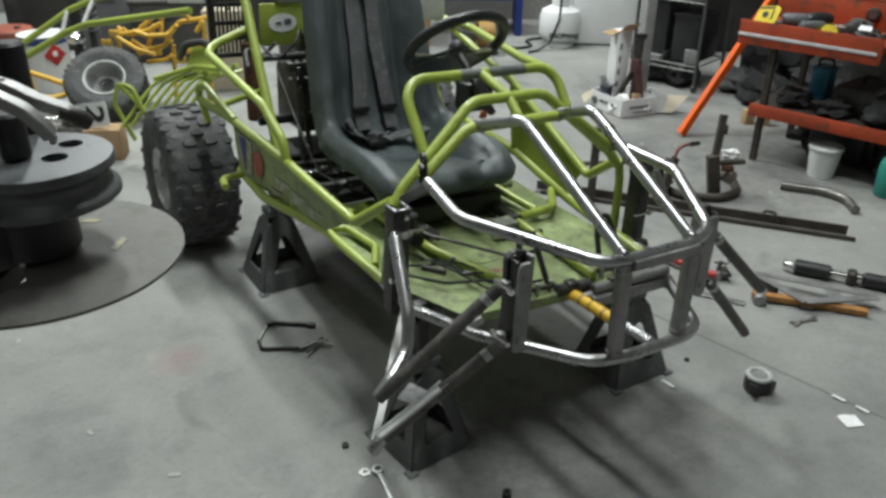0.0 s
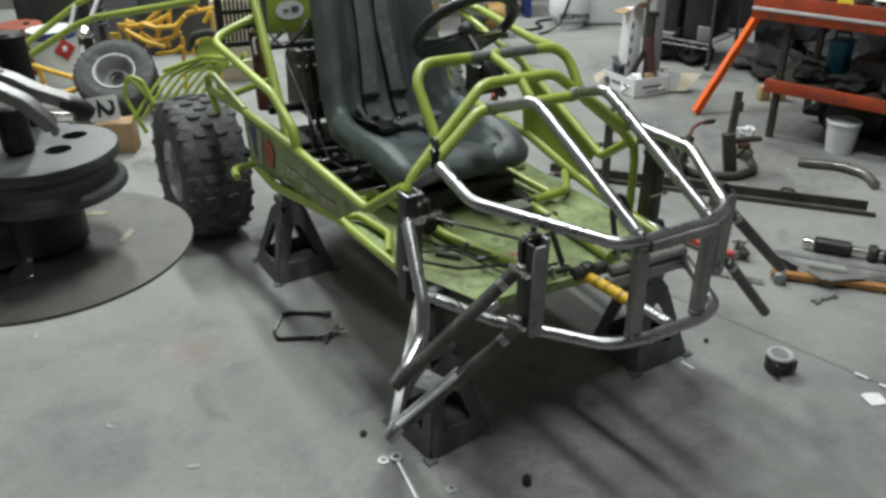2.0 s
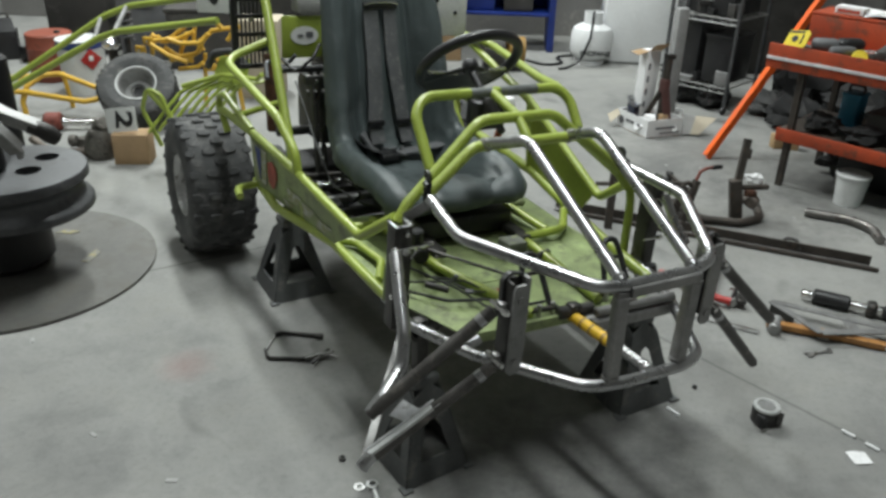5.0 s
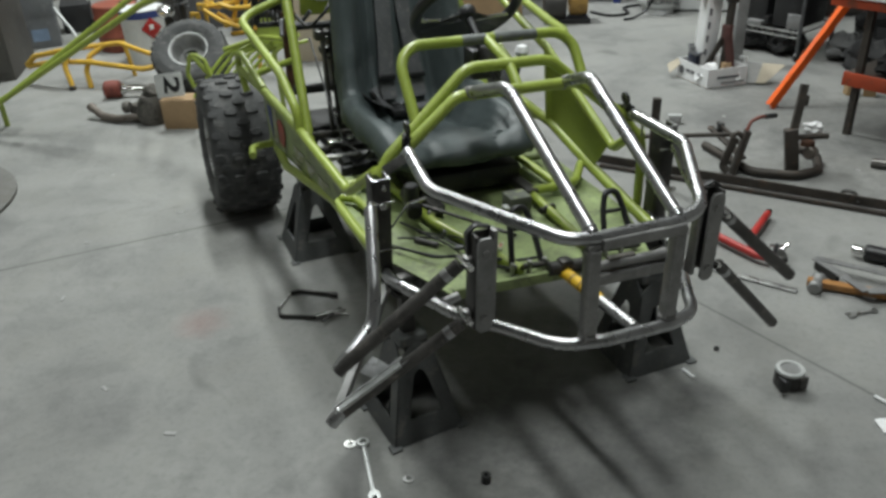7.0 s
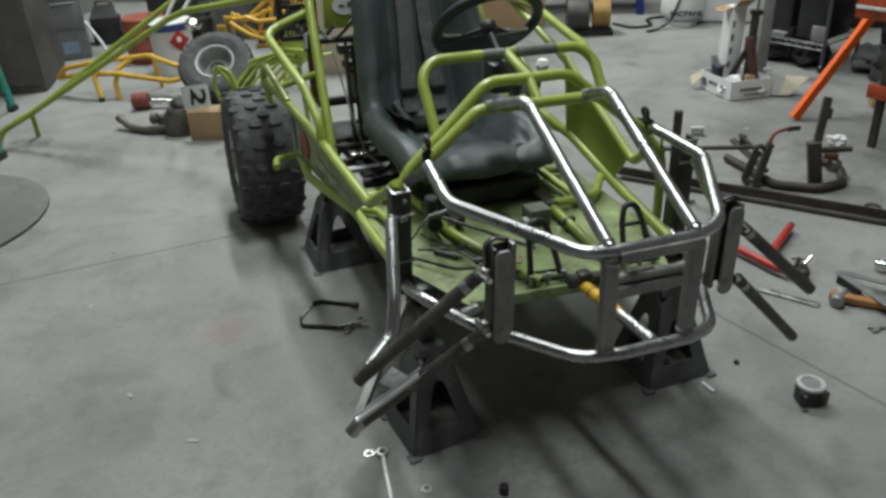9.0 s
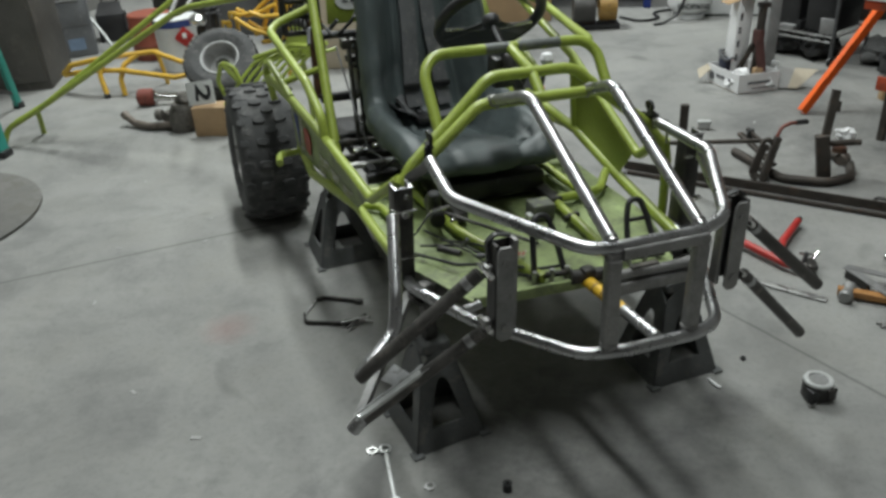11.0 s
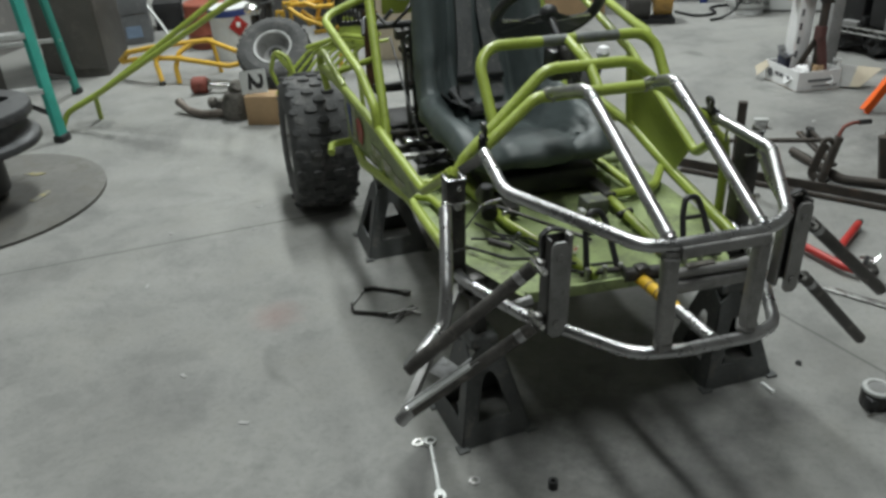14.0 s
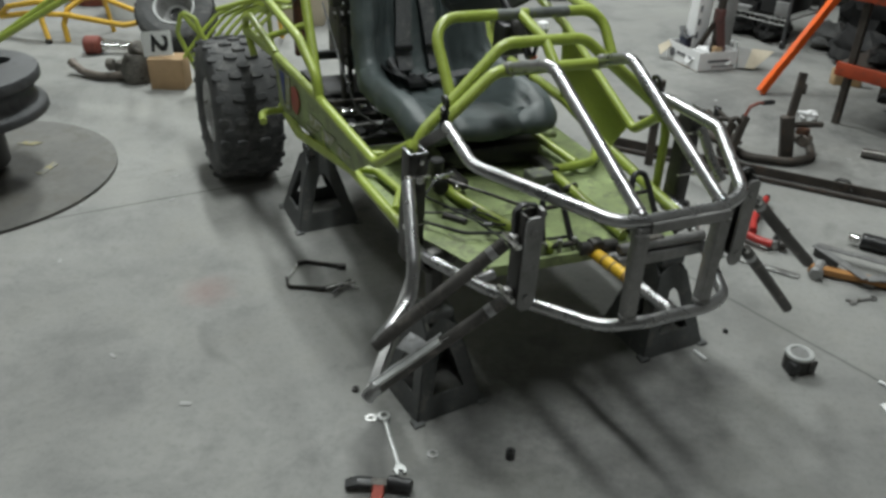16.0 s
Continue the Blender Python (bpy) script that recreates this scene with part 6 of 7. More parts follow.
for x, y, sx, sy, sz, mt, nm, lb in ((0.30, 0.34, 0.10, 0.12, 0.19, SEAFOAM, "air_tool", "blue power tool body under the bench"), (0.55, 0.32, 0.22, 0.30, 0.14, CHARCOAL, "crate", "dark crate on the bench shelf"), (0.86, 0.26, 0.26, 0.28, 0.13, CHARCOAL, "crate", "dark crate on the bench shelf"), (1.18, 0.3, 0.24, 0.26, 0.18, BLACK, "crate", "black crate on the bench shelf")):
    ob = thing(nm, lb, nm.replace("_", " "), BENCH @ pose(x, y, 0.296, 0, 0, random.uniform(-12, 12)))
    part("body", block(0, 0, sz / 2, sx, sy, sz, 0.02), mt, ob)
    part("rim", block(0, 0, sz - 0.006, sx * 1.03, sy * 1.03, 0.014, 0.004), mt, ob)
    part("handle", tube([(-0.04, 0, sz), (-0.04, 0, sz + 0.04), (0.04, 0, sz + 0.04), (0.04, 0, sz)], 0.008, 0.02, 8), BLACK, ob)
for x, y, sx, sy, sz in ((0.45, 0.42, 0.30, 0.22, 0.20), (0.85, 0.4, 0.34, 0.26, 0.16), (1.2, 0.4, 0.25, 0.3, 0.2)):
    ob = thing("tote", "black plastic tote on the floor under the bench", "tote", BENCH @ pose(x, y, -0.02), group="totes under the bench")
    part("tub", block(0, 0, sz / 2, sx, sy, sz, 0.02), BLACK, ob)
    part("rim", block(0, 0, sz, sx * 1.06, sy * 1.06, 0.018, 0.005), BLACK, ob)
for x, y, a, b_, c, mt in ((0.24, 0.13, 0.09, 0.08, 0.05, SACK), (0.46, 0.10, 0.10, 0.07, 0.045, SACK), (0.70, 0.12, 0.12, 0.08, 0.06, SACK), (0.98, 0.10, 0.11, 0.07, 0.05, SACK), (1.25, 0.12, 0.10, 0.08, 0.06, SACK)):
    single("parts_bag", crumple(a, b_, c, 7 * x), mt, "dark greasy bag of parts on the bench shelf", "bag", BENCH @ pose(x, y, 0.296, 0, 0, 80 * x), group="bags on the bench shelf")
for x, y, a, b_, c in ((0.28, 0.46, 0.12, 0.10, 0.09), (0.86, 0.16, 0.13, 0.11, 0.09), (1.2, 0.16, 0.13, 0.12, 0.10)):
    single("parts_bag", crumple(a, b_, c, 9 * x), SACK, "slumped black bag on the floor under the bench", "bag", BENCH @ pose(x, y, -0.02, 0, 0, 50 * x), group="bags under the bench")
for x, y, r, h, mt, lb in ((0.17, 0.10, 0.034, 0.06, GREYBIN, "grey grinder body on the bench"), (0.26, 0.17, 0.036, 0.07, BLACK, "black drill body on the bench"), (0.27, 0.06, 0.026, 0.05, GREYBIN, "grey drill body on the bench"), (0.45, 0.14, 0.030, 0.06, CHARCOAL, "dark grinder body on the bench")):
    ob = thing("power_tool", lb, "power tool", BENCH @ pose(x, y, 0.695, 0, 0, 200 * x), group="power tools on the bench")
    part("barrel", lathe([(0, 0), (r * 0.7, 0.004), (r, 0.02), (r, 0.11), (r * 0.75, 0.14), (r * 0.3, 0.15), (0, 0.15)], 16, Matrix.Translation((-0.07, 0, r + h * 0.3)) @ Matrix.Rotation(radians(90), 4, "Y")), mt, ob)
    part("grip", bar((0.02, 0, r + h * 0.2), (0.035, 0.09, 0.016), 0.032, 0.028), mt, ob)
# cupboards added to keep the rear lamp's light from under the bench
for x, w, h in ((0.62, 0.62, 1.25), (1.30, 0.66, 1.05)):
    ob = thing("cupboard", "dark steel cupboard added behind the bench to block light", "cupboard", BENCH @ pose(x, 1.02, -0.02))
    part("body", block(0, 0, h / 2, w, 0.42, h, 0.006), CHARCOAL, ob)
    for s in (-1, 1):
        dr = part("door", block(s * w / 4, -0.216, h / 2, w / 2 - 0.01, 0.012, h - 0.06, 0.003), CHARCOAL, ob)
        part("handle", rod((s * 0.04, -0.24, h * 0.5), (s * 0.04, -0.24, h * 0.62), 0.008, 8), ALU, dr)
jug = thing("jug", "teal plastic jug on the concrete", "jug", pose(2.10, 3.60, 0))
part("body", lathe([(0, 0), (0.060, 0.0), (0.066, 0.008), (0.066, 0.16), (0.055, 0.19), (0.022, 0.215), (0.022, 0.235), (0, 0.235)], 28), TEAL, jug)
part("cap", rod((0, 0, 0.235), (0, 0, 0.26), 0.026, 18), BLACK, jug)
lean = thing("leaning_channel", "bright orange steel channel leaning past the bench end", "steel channel")
o0, o1 = Vector((1.293, 4.459, 0.012)), Vector((2.163, 5.133, 1.13))
od = (o1 - o0).normalized()
across = od.cross(Vector((0.55, -0.83, 0.0))).normalized()
inward = od.cross(across).normalized()
if inward.y < 0:
    inward.negate()
face = bmesh.new()


def channel_ring(p, rng):
    """One cross section of the channel: web to the front, two flanges behind it, with knocked edges."""
    j = [rng.uniform(-0.0025, 0.0025) for k in range(4)]
    flat = [(-0.025 + j[0], 0.030), (-0.025 + j[1], 0.0), (0.025 + j[2], 0.0), (0.025 + j[3], 0.030), (0.018, 0.030), (0.018, 0.008), (-0.018, 0.008), (-0.018, 0.030)]
    return [face.verts.new(p + across * u + inward * v) for u, v in flat]


chip = random.Random(4)
cuts = [channel_ring(o0.lerp(o1, k / 26), chip) for k in range(27)]
for r0, r1 in zip(cuts, cuts[1:]):
    for k in range(8):
        face.faces.new((r0[k], r0[(k + 1) % 8], r1[(k + 1) % 8], r1[k]))
face.faces.new(cuts[0][::-1])
face.faces.new(cuts[-1])
bmesh.ops.recalc_face_normals(face, faces=face.faces)
part("profile", face, ORANGE, lean, smooth=False)


# ---- wire rack and its load ----
RM = pose(1.24, 5.735, 0, 0, 0, -42)
RL = 0.50
rack = thing("wire_rack", "dark chrome wire shelving rack loaded with parts", "shelving", RM)
for x in (0.0, RL):
    for y in (0.0, 0.42):
        upright = part("post", rod((x, y, 0.05), (x, y, 1.75), 0.0125, 10), GREYSTEEL, rack)
        part("caster", rod((x - 0.012, y, 0.028), (x + 0.012, y, 0.028), 0.028, 12), BLACK, upright)
for z in (0.18, 0.64, 1.12, 1.60):
    sh_ = part("shelf_frame", tube([(0, 0, z), (RL, 0, z), (RL, 0.42, z), (0, 0.42, z), (0, 0.001, z)], 0.006, 0.01, 8), ALU, rack)
    part("shelf_rail", tube([(0, 0, z - 0.035), (RL, 0, z - 0.035)], 0.004, 0, 6), ALU, sh_)
    zig = [(RL * k / 14, 0, z - (0.035 if k % 2 else 0.0)) for k in range(15)]
    part("shelf_truss", tube(zig, 0.0025, 0, 5), ALU, sh_)
    wires = bmesh.new()
    for k in range(1, 14):
        sweep(wires, [Vector((RL * k / 14, 0, z)), Vector((RL * k / 14, 0.42, z))], 0.0022, 5)
    part("shelf_wires", wires, ALU, sh_)
random.seed(11)
for z, n in ((0.186, 2), (0.646, 2), (1.126, 2)):
    x = 0.02
    for k in range(n):
        sx, sy, sz = 0.46 / n * random.uniform(0.8, 0.95), random.uniform(0.26, 0.36), random.uniform(0.30, 0.41)
        mt = BLACK
        ob = thing("parts_bin", "dark plastic parts bin on the wire rack", "bin", RM @ pose(x + sx / 2, 0.21, z + 0.002, 0, 0, random.uniform(-5, 5)), group="bins on the wire rack")
        part("tub", block(0, 0, sz / 2, sx, sy, sz, 0.015), mt, ob)
        part("rim", block(0, 0, sz, sx * 1.05, sy * 1.05, 0.016, 0.005), mt, ob)
        x += 0.48 / n
for x, y, a, b_, c, mt, lb in ((1.93, 5.42, 0.14, 0.12, 0.09, SACKGREY, "slumped grey parts bag on the floor"), (2.02, 5.18, 0.20, 0.17, 0.10, SACK, "slumped black parts bag on the floor"), (2.42, 5.05, 0.24, 0.2, 0.16, SACK, "slumped black parts bag on the floor"), (2.22, 5.62, 0.24, 0.2, 0.20, SACK, "slumped dark parts bag on the floor"), (1.50, 6.1, 0.2, 0.2, 0.08, SACK, "slumped black parts bag on the floor")):
    single("parts_bag", crumple(a, b_, c, x * 3), mt, lb, "bag", pose(x, y, 0, 0, 0, 60 * x), group="bags beside the rack")

random.seed(17)
for k in range(16):
    z, (x, y) = random.choice((0.187, 0.647, 0.647)), (random.uniform(0.03, 0.46), random.uniform(0.03, 0.10))
    sx, sy, sz = random.uniform(0.03, 0.10), random.uniform(0.03, 0.08), random.uniform(0.02, 0.10)
    ob = thing("parts_box", "small scuffed box of parts on the wire rack", "box", RM @ pose(x, y, z, 0, 0, random.uniform(-30, 30)), group="small boxes on the wire rack")
    mt = random.choice((CARD_WHITE, GREYBIN, BLACK, CHARCOAL, GREYPALE, COLUMNGREY))
    part("body", block(0, 0, sz / 2, sx, sy, sz, 0.003), mt, ob)
    part("lid", block(0, 0, sz + 0.002, sx * 1.03, sy * 1.03, 0.006, 0.001), mt, ob)
for x, y, a, b_, c, mt in ((0.12, 0.12, 0.12, 0.10, 0.10, SACK), (0.34, 0.14, 0.13, 0.11, 0.11, SACK), (0.25, 0.20, 0.20, 0.14, 0.09, SACKGREY), (0.14, 0.20, 0.15, 0.12, 0.10, SACK)):
    z = 0.0 if mt is SACK and y < 0.15 else 0.647
    single("parts_bag", crumple(a, b_, c * (0.75 if z == 0 else 1), 5 + 40 * x), mt, "slumped dark bag under the wire rack" if z == 0 else "slumped dark bag on the wire rack", "bag", RM @ pose(x, y, z, 0, 0, 200 * x), group="bags in the wire rack")

# ---- open carton of parts ----
ct = thing("carton", "open white printed carton with flaps down", "carton", pose(0.985, 4.80, 0, 0, 0, 0))
CORN = [Vector((0.0, 0.0, 0)), Vector((0.240, 0.100, 0)), Vector((0.090, 0.368, 0)), Vector((-0.15, 0.268, 0))]
for a, b in zip(CORN, CORN[1:] + CORN[:1]):
    part("wall", grid_sheet([a + Vector((0, 0, 0.002)), b + Vector((0, 0, 0.002)), b + Vector((0, 0, 0.116)), a + Vector((0, 0, 0.116))], 0.004, 3, 2), CARD_WHITE, ct)
part("bottom", grid_sheet([c + Vector((0, 0, 0.006)) for c in CORN], 0.004, 2, 2), CARD, ct)
fl_a, fl_b, fl_c, fl_d = Vector((0.245, 0.104, 0.012)), Vector((0.240, 0.205, 0.112)), Vector((0.465, 0.165, 0.104)), Vector((0.345, 0.078, 0.018))
part("flap", grid_sheet([fl_a, fl_a.lerp(fl_d, 0.48), fl_b.lerp(fl_c, 0.44), fl_b], 0.003, 3, 3), GREYPALE, ct, "grey printed half of a carton flap")
part("flap", grid_sheet([fl_a.lerp(fl_d, 0.48), fl_d, fl_c, fl_b.lerp(fl_c, 0.44)], 0.003, 3, 3), CARDPALE, ct, "bare brown carton flap")
part("flap", grid_sheet([CORN[3] + Vector((0.0, 0.0, 0.112)), CORN[3] + Vector((0.014, -0.030, 0.085)), CORN[3] + Vector((-0.050, -0.060, 0.035)), CORN[3] + Vector((-0.060, 0.010, 0.070))], 0.003, 3, 3), CARDPALE, ct, "bare brown carton flap")
fa, fb = CORN[3], CORN[0]
fd = (fb - fa).normalized()
fn = Vector((fd.y, -fd.x, 0))
lc = fa + fd * 0.052 + fn * 0.004 + Vector((0, 0, 0.055))
part("print", plate([(0.024 * math.cos(2 * math.pi * k / 20), 0.026 * math.sin(2 * math.pi * k / 20)) for k in range(20)], 0.001, Matrix.Translation(lc) @ Matrix.Rotation(math.atan2(fd.y, fd.x), 4, "Z") @ Matrix.Rotation(radians(90), 4, "X")), INKGREY, ct, "round dark printed mark")
for x0, x1, z0, z1 in ((0.095, 0.135, 0.056, 0.074), (0.142, 0.175, 0.056, 0.074), (0.182, 0.25, 0.054, 0.072)):
    part("print", grid_sheet([fa + fd * x0 + fn * 0.004 + Vector((0, 0, z0)), fa + fd * x1 + fn * 0.004 + Vector((0, 0, z0)), fa + fd * x1 + fn * 0.004 + Vector((0, 0, z1)), fa + fd * x0 + fn * 0.004 + Vector((0, 0, z1))], 0.001, 1, 1), INKGREY, ct)
ga, gb = CORN[0], CORN[1]
gd = (gb - ga).normalized()
gn = Vector((gd.y, -gd.x, 0))
for x0, x1, z0, z1 in ((0.06, 0.21, 0.055, 0.068), (0.09, 0.24, 0.025, 0.032)):
    part("print", grid_sheet([ga + gd * x0 + gn * 0.004 + Vector((0, 0, z0)), ga + gd * x1 + gn * 0.004 + Vector((0, 0, z0)), ga + gd * x1 + gn * 0.004 + Vector((0, 0, z1)), ga + gd * x0 + gn * 0.004 + Vector((0, 0, z1))], 0.001, 1, 1), INKGREY, ct)
tall = thing("tall_carton", "tall narrow white carton standing in the open carton", "carton", pose(0.985, 5.07, 0.012, 0, 2, 28))
part("body", block(0, 0, 0.245, 0.10, 0.085, 0.49, 0.004), CARD_WHITE, tall)
part("flap", grid_sheet([(-0.05, -0.042, 0.49), (0.05, -0.042, 0.49), (0.055, -0.11, 0.545), (-0.055, -0.11, 0.54)], 0.003, 2, 2), CARD, tall, "bare brown carton flap")
part("flap", grid_sheet([(-0.05, -0.042, 0.49), (-0.05, 0.042, 0.49), (-0.13, 0.042, 0.475), (-0.13, -0.042, 0.47)], 0.003, 2, 2), CARD, tall, "bare brown carton flap")
for z in (0.22, 0.30, 0.38, 0.46):
    part("print", block(-0.028, -0.044, z - 0.07, 0.016, 0.002, 0.04, 0), INKGREY, tall)
single("foam_column", block(0, 0, 0.36, 0.075, 0.075, 0.72, 0.012), COLUMNGREY, "grey padded column standing behind the carton", "column", pose(1.225, 5.36, 0.0, 0, 0, 12))
axl = thing("axle_stand", "rusty screw stand standing in the open carton", "stand", pose(1.095, 5.00, 0.012, 0, 0, 20))
part("post", rod((0, 0, 0), (0.01, 0.0, 0.46), 0.024, 14), RUSTDARK, axl)
part("head", block(0.012, 0, 0.465, 0.066, 0.05, 0.03, 0.008), DARKSTEEL, axl)
part("leg", bar((-0.01, -0.005, 0.27), (-0.105, 0.050, 0.02), 0.030, 0.02), RUSTDARK, axl, "rust-brown leg")
part("leg", bar((0.01, 0.01, 0.26), (0.08, 0.04, 0.02), 0.035, 0.02), MAROON, axl, "dull maroon leg")
part("leg", bar((0.0, -0.015, 0.27), (0.02, -0.075, 0.02), 0.05, 0.02), MAROON, axl, "dull maroon leg")
part("collar", rod((0, 0, 0.235), (0.002, 0, 0.325), 0.034, 14), MAROON, axl, "dull maroon collar")
single("paper_wad", crumple(0.075, 0.06, 0.055, 12), CARD_WHITE, "crumpled white packing paper in the carton", "paper", pose(1.00, 4.90, 0.012, 0, 0, 30))
single("paper_wad", crumple(0.055, 0.045, 0.042, 19), CARD_WHITE, "crumpled white packing paper in the carton", "paper", pose(1.17, 4.925, 0.012, 0, 0, 70))
single("wood_block", block(0, 0, 0.055, 0.05, 0.04, 0.11, 0.004), CARD, "brown wooden block in the carton", "wood block", pose(1.105, 4.945, 0.012, 0, 0, 20))
for x, y, z, mt, lb in ((0.935, 5.035, 0.012, BLUEDARK, "dark blue plastic tray in the carton"), (0.940, 5.105, 0.012, GREYBIN, "grey plastic tray in the carton")):
    ob = thing("tray", lb, "tray", pose(x, y, z, 0, 0, 40))
    part("tub", block(0, 0, 0.075, 0.075, 0.060, 0.13, 0.01), mt, ob)
    part("rim", tube([(-0.04, -0.035, 0.140), (0.04, -0.035, 0.150), (0.04, 0.035, 0.160), (-0.04, 0.030, 0.175), (-0.04, -0.030, 0.140)], 0.007, 0.01, 8), GREYBIN, ob)
for x, y, r, h, mt in ((1.145, 5.03, 0.024, 0.13, SEAFOAM), (1.20, 5.00, 0.03, 0.12, GREYPALE), (1.215, 4.95, 0.022, 0.13, WHITE_PLASTIC)):
    ob = thing("bottle", "small plastic bottle in the carton", "bottle", pose(x, y, 0.012), group="bottles in the carton")
    part("body", lathe([(0, 0), (r, 0), (r, h * 0.7), (r * 0.4, h * 0.85), (r * 0.4, h), (0, h)], 16), mt, ob)
    part("cap", lathe([(0, h), (r * 0.45, h), (r * 0.45, h + 0.015), (0, h + 0.015)], 12), WHITE_PLASTIC, ob)

# ---- far end of the shop ----
fr = thing("chest_freezer", "white enamelled chest appliance against the clutter", "appliance", pose(1.32, 7.12, 0, 0, 0, -4))
part("cabinet", block(0, 0, 0.46, 0.72, 0.62, 0.90, 0.02), WHITE, fr)
part("lid", block(0, 0, 0.93, 0.74, 0.64, 0.05, 0.015), WHITE, fr)
part("plinth", block(0, 0.01, 0.02, 0.68, 0.58, 0.04, 0.004), CHARCOAL, fr)
tk = thing("propane_tank", "white propane cylinder with a black hose", "gas cylinder", pose(0.84, 6.83, 0))
part("foot_ring", lathe([(0.12, 0), (0.125, 0), (0.125, 0.04), (0.12, 0.04)], 32, closed=True), WHITE, tk)
part("body", lathe([(0, 0.03), (0.10, 0.035), (0.155, 0.07), (0.172, 0.11), (0.172, 0.245), (0.155, 0.295), (0.10, 0.325), (0.04, 0.335), (0, 0.335)], 44), WHITE, tk)
part("collar", lathe([(0.070, 0.325), (0.075, 0.325), (0.078, 0.425), (0.073, 0.425)], 32, closed=True), WHITE, tk)
part("valve", rod((0, 0, 0.33), (0, 0, 0.41), 0.03, 12), ALU, tk)
part("lettering", lettering("PROPANE", 0.056, Matrix.Translation((0.02, -0.1740, 0.112)) @ Matrix.Rotation(radians(90), 4, "X"), 0.001, 0.002), INK, tk, "dark word printed on the cylinder")
part("hose", tube([(0.0, -0.03, 0.43), (-0.02, -0.16, 0.42), (-0.03, -0.19, 0.25), (-0.10, -0.21, 0.06), (-0.20, -0.26, 0.012), (-0.28, -0.32, 0.012)], 0.010, 0.06, 8), BLACK, tk)
bl = thing("blue_shelf", "deep blue plastic storage shelf at the back", "shelf", pose(0.06, 7.35, 0))
for x in (-0.46, 0.46):
    part("side", block(x, 0, 0.55, 0.06, 0.40, 1.10, 0.008), BLUE, bl)
for z in (0.32, 0.58, 0.84, 1.08):
    part("board", block(0, 0, z, 0.86, 0.38, 0.03, 0.006), BLUE, bl)
part("back", block(0, 0.19, 0.70, 0.86, 0.02, 0.76, 0.004), BLUE, bl)
for k, (x, z) in enumerate(((-0.18, 0.335), (0.16, 0.335), (-0.2, 0.596), (0.2, 0.596), (-0.1, 0.856))):
    ob = thing("parts_bin", "dark bin on the blue shelf", "bin", pose(0.06 + x, 7.33, z), group="bins on the blue shelf")
    part("tub", block(0, 0, 0.085, 0.26, 0.26, 0.16, 0.01), (BLUE, CHARCOAL, BLUE)[k % 3], ob)
    part("rim", block(0, 0, 0.168, 0.275, 0.275, 0.014, 0.004), BLUE, ob)
ht = thing("space_heater", "round torpedo heater with a dull yellow shell", "heater", pose(0.11, 6.48, 0, 0, 0, 8))
part("barrel", lathe([(0.10, 0), (0.125, 0.0), (0.125, 0.22), (0.10, 0.22)], 28, Matrix.Translation((0.02, 0, 0.16)) @ Matrix.Rotation(radians(90), 4, "Y") @ Matrix.Diagonal((0.82, 0.82, 0.6, 1)), closed=True), YELLOWDULL, ht)
part("guard", lathe([(0, 0), (0.122, 0), (0.128, 0.01), (0.128, 0.16), (0.11, 0.17), (0, 0.17)], 28, Matrix.Translation((-0.18, 0, 0.16)) @ Matrix.Rotation(radians(90), 4, "Y")), CHARCOAL, ht)
part("foot", block(0, 0, 0.02, 0.36, 0.16, 0.04, 0.006), BLACK, ht)
single("hose_coil", tube([(0.30, 6.78, 0.012), (0.45, 6.62, 0.012), (0.62, 6.72, 0.012), (0.55, 6.95, 0.012), (0.75, 7.05, 0.012)], 0.011, 0.1, 8), BLACK, "black hose lying on the concrete", "hose")
for x, y, sx, sy, sz, mt, lb in ((-0.55, 6.9, 0.55, 0.45, 0.55, CARD, "brown cardboard box stacked at the back"), (-0.62, 6.95, 0.42, 0.4, 0.4, CARD, "brown cardboard box on another box"), (2.2, 6.9, 0.8, 0.5, 1.5, CHARCOAL, "dark steel cupboard at the back"), (3.1, 6.2, 0.8, 0.6, 1.3, CHARCOAL, "dark steel cupboard at the back"), (-1.5, 7.2, 0.9, 0.5, 1.1, CHARCOAL, "dark steel cupboard at the back"), (3.2, 4.9, 0.5, 0.9, 1.2, CHARCOAL, "dark steel cupboard beside the bench")):
    z = 0.55 if "another" in lb else 0.0
    nm = "cardboard_box" if mt is CARD else "cupboard"
    ob = thing(nm, lb, "box" if mt is CARD else "cupboard", pose(x, y, z, 0, 0, 5))
    part("body", block(0, 0, sz / 2, sx, sy, sz, 0.006), mt, ob)
    if mt is CARD:
        part("tape_strip", block(0, 0, sz + 0.001, 0.05, sy * 1.002, 0.002, 0), PINE, ob)
    else:
        for s in (-1, 1):
            dr = part("door", block(s * sx / 4, -sy / 2 - 0.006, sz / 2, sx / 2 - 0.01, 0.012, sz - 0.06, 0.003), mt, ob)
            part("handle", rod((s * 0.04, -sy / 2 - 0.03, sz * 0.5), (s * 0.04, -sy / 2 - 0.03, sz * 0.62), 0.008, 8), ALU, dr)

# ---- left side: spare wheel, card, parts ----
kart = thing("spare_wheel", "used kart front wheel leaning upright on the concrete", "wheel", Matrix.Translation((-2.19, 4.66, 0.0)) @ Matrix.Rotation(radians(12), 4, "Z") @ Matrix.Diagonal((0.93, 0.93, 0.93, 1)))
RT = 0.262
turn = Matrix.Translation((0, 0, 0.236)) @ Matrix.Rotation(radians(40), 4, "X")
bm = tyre_mesh(RT, 0.19, 0.125)
bmesh.ops.transform(bm, verts=bm.verts, matrix=turn)
ty = part("tyre", bm, RUBBER, kart, "dusty grey-black tyre")
ring = bmesh.new()
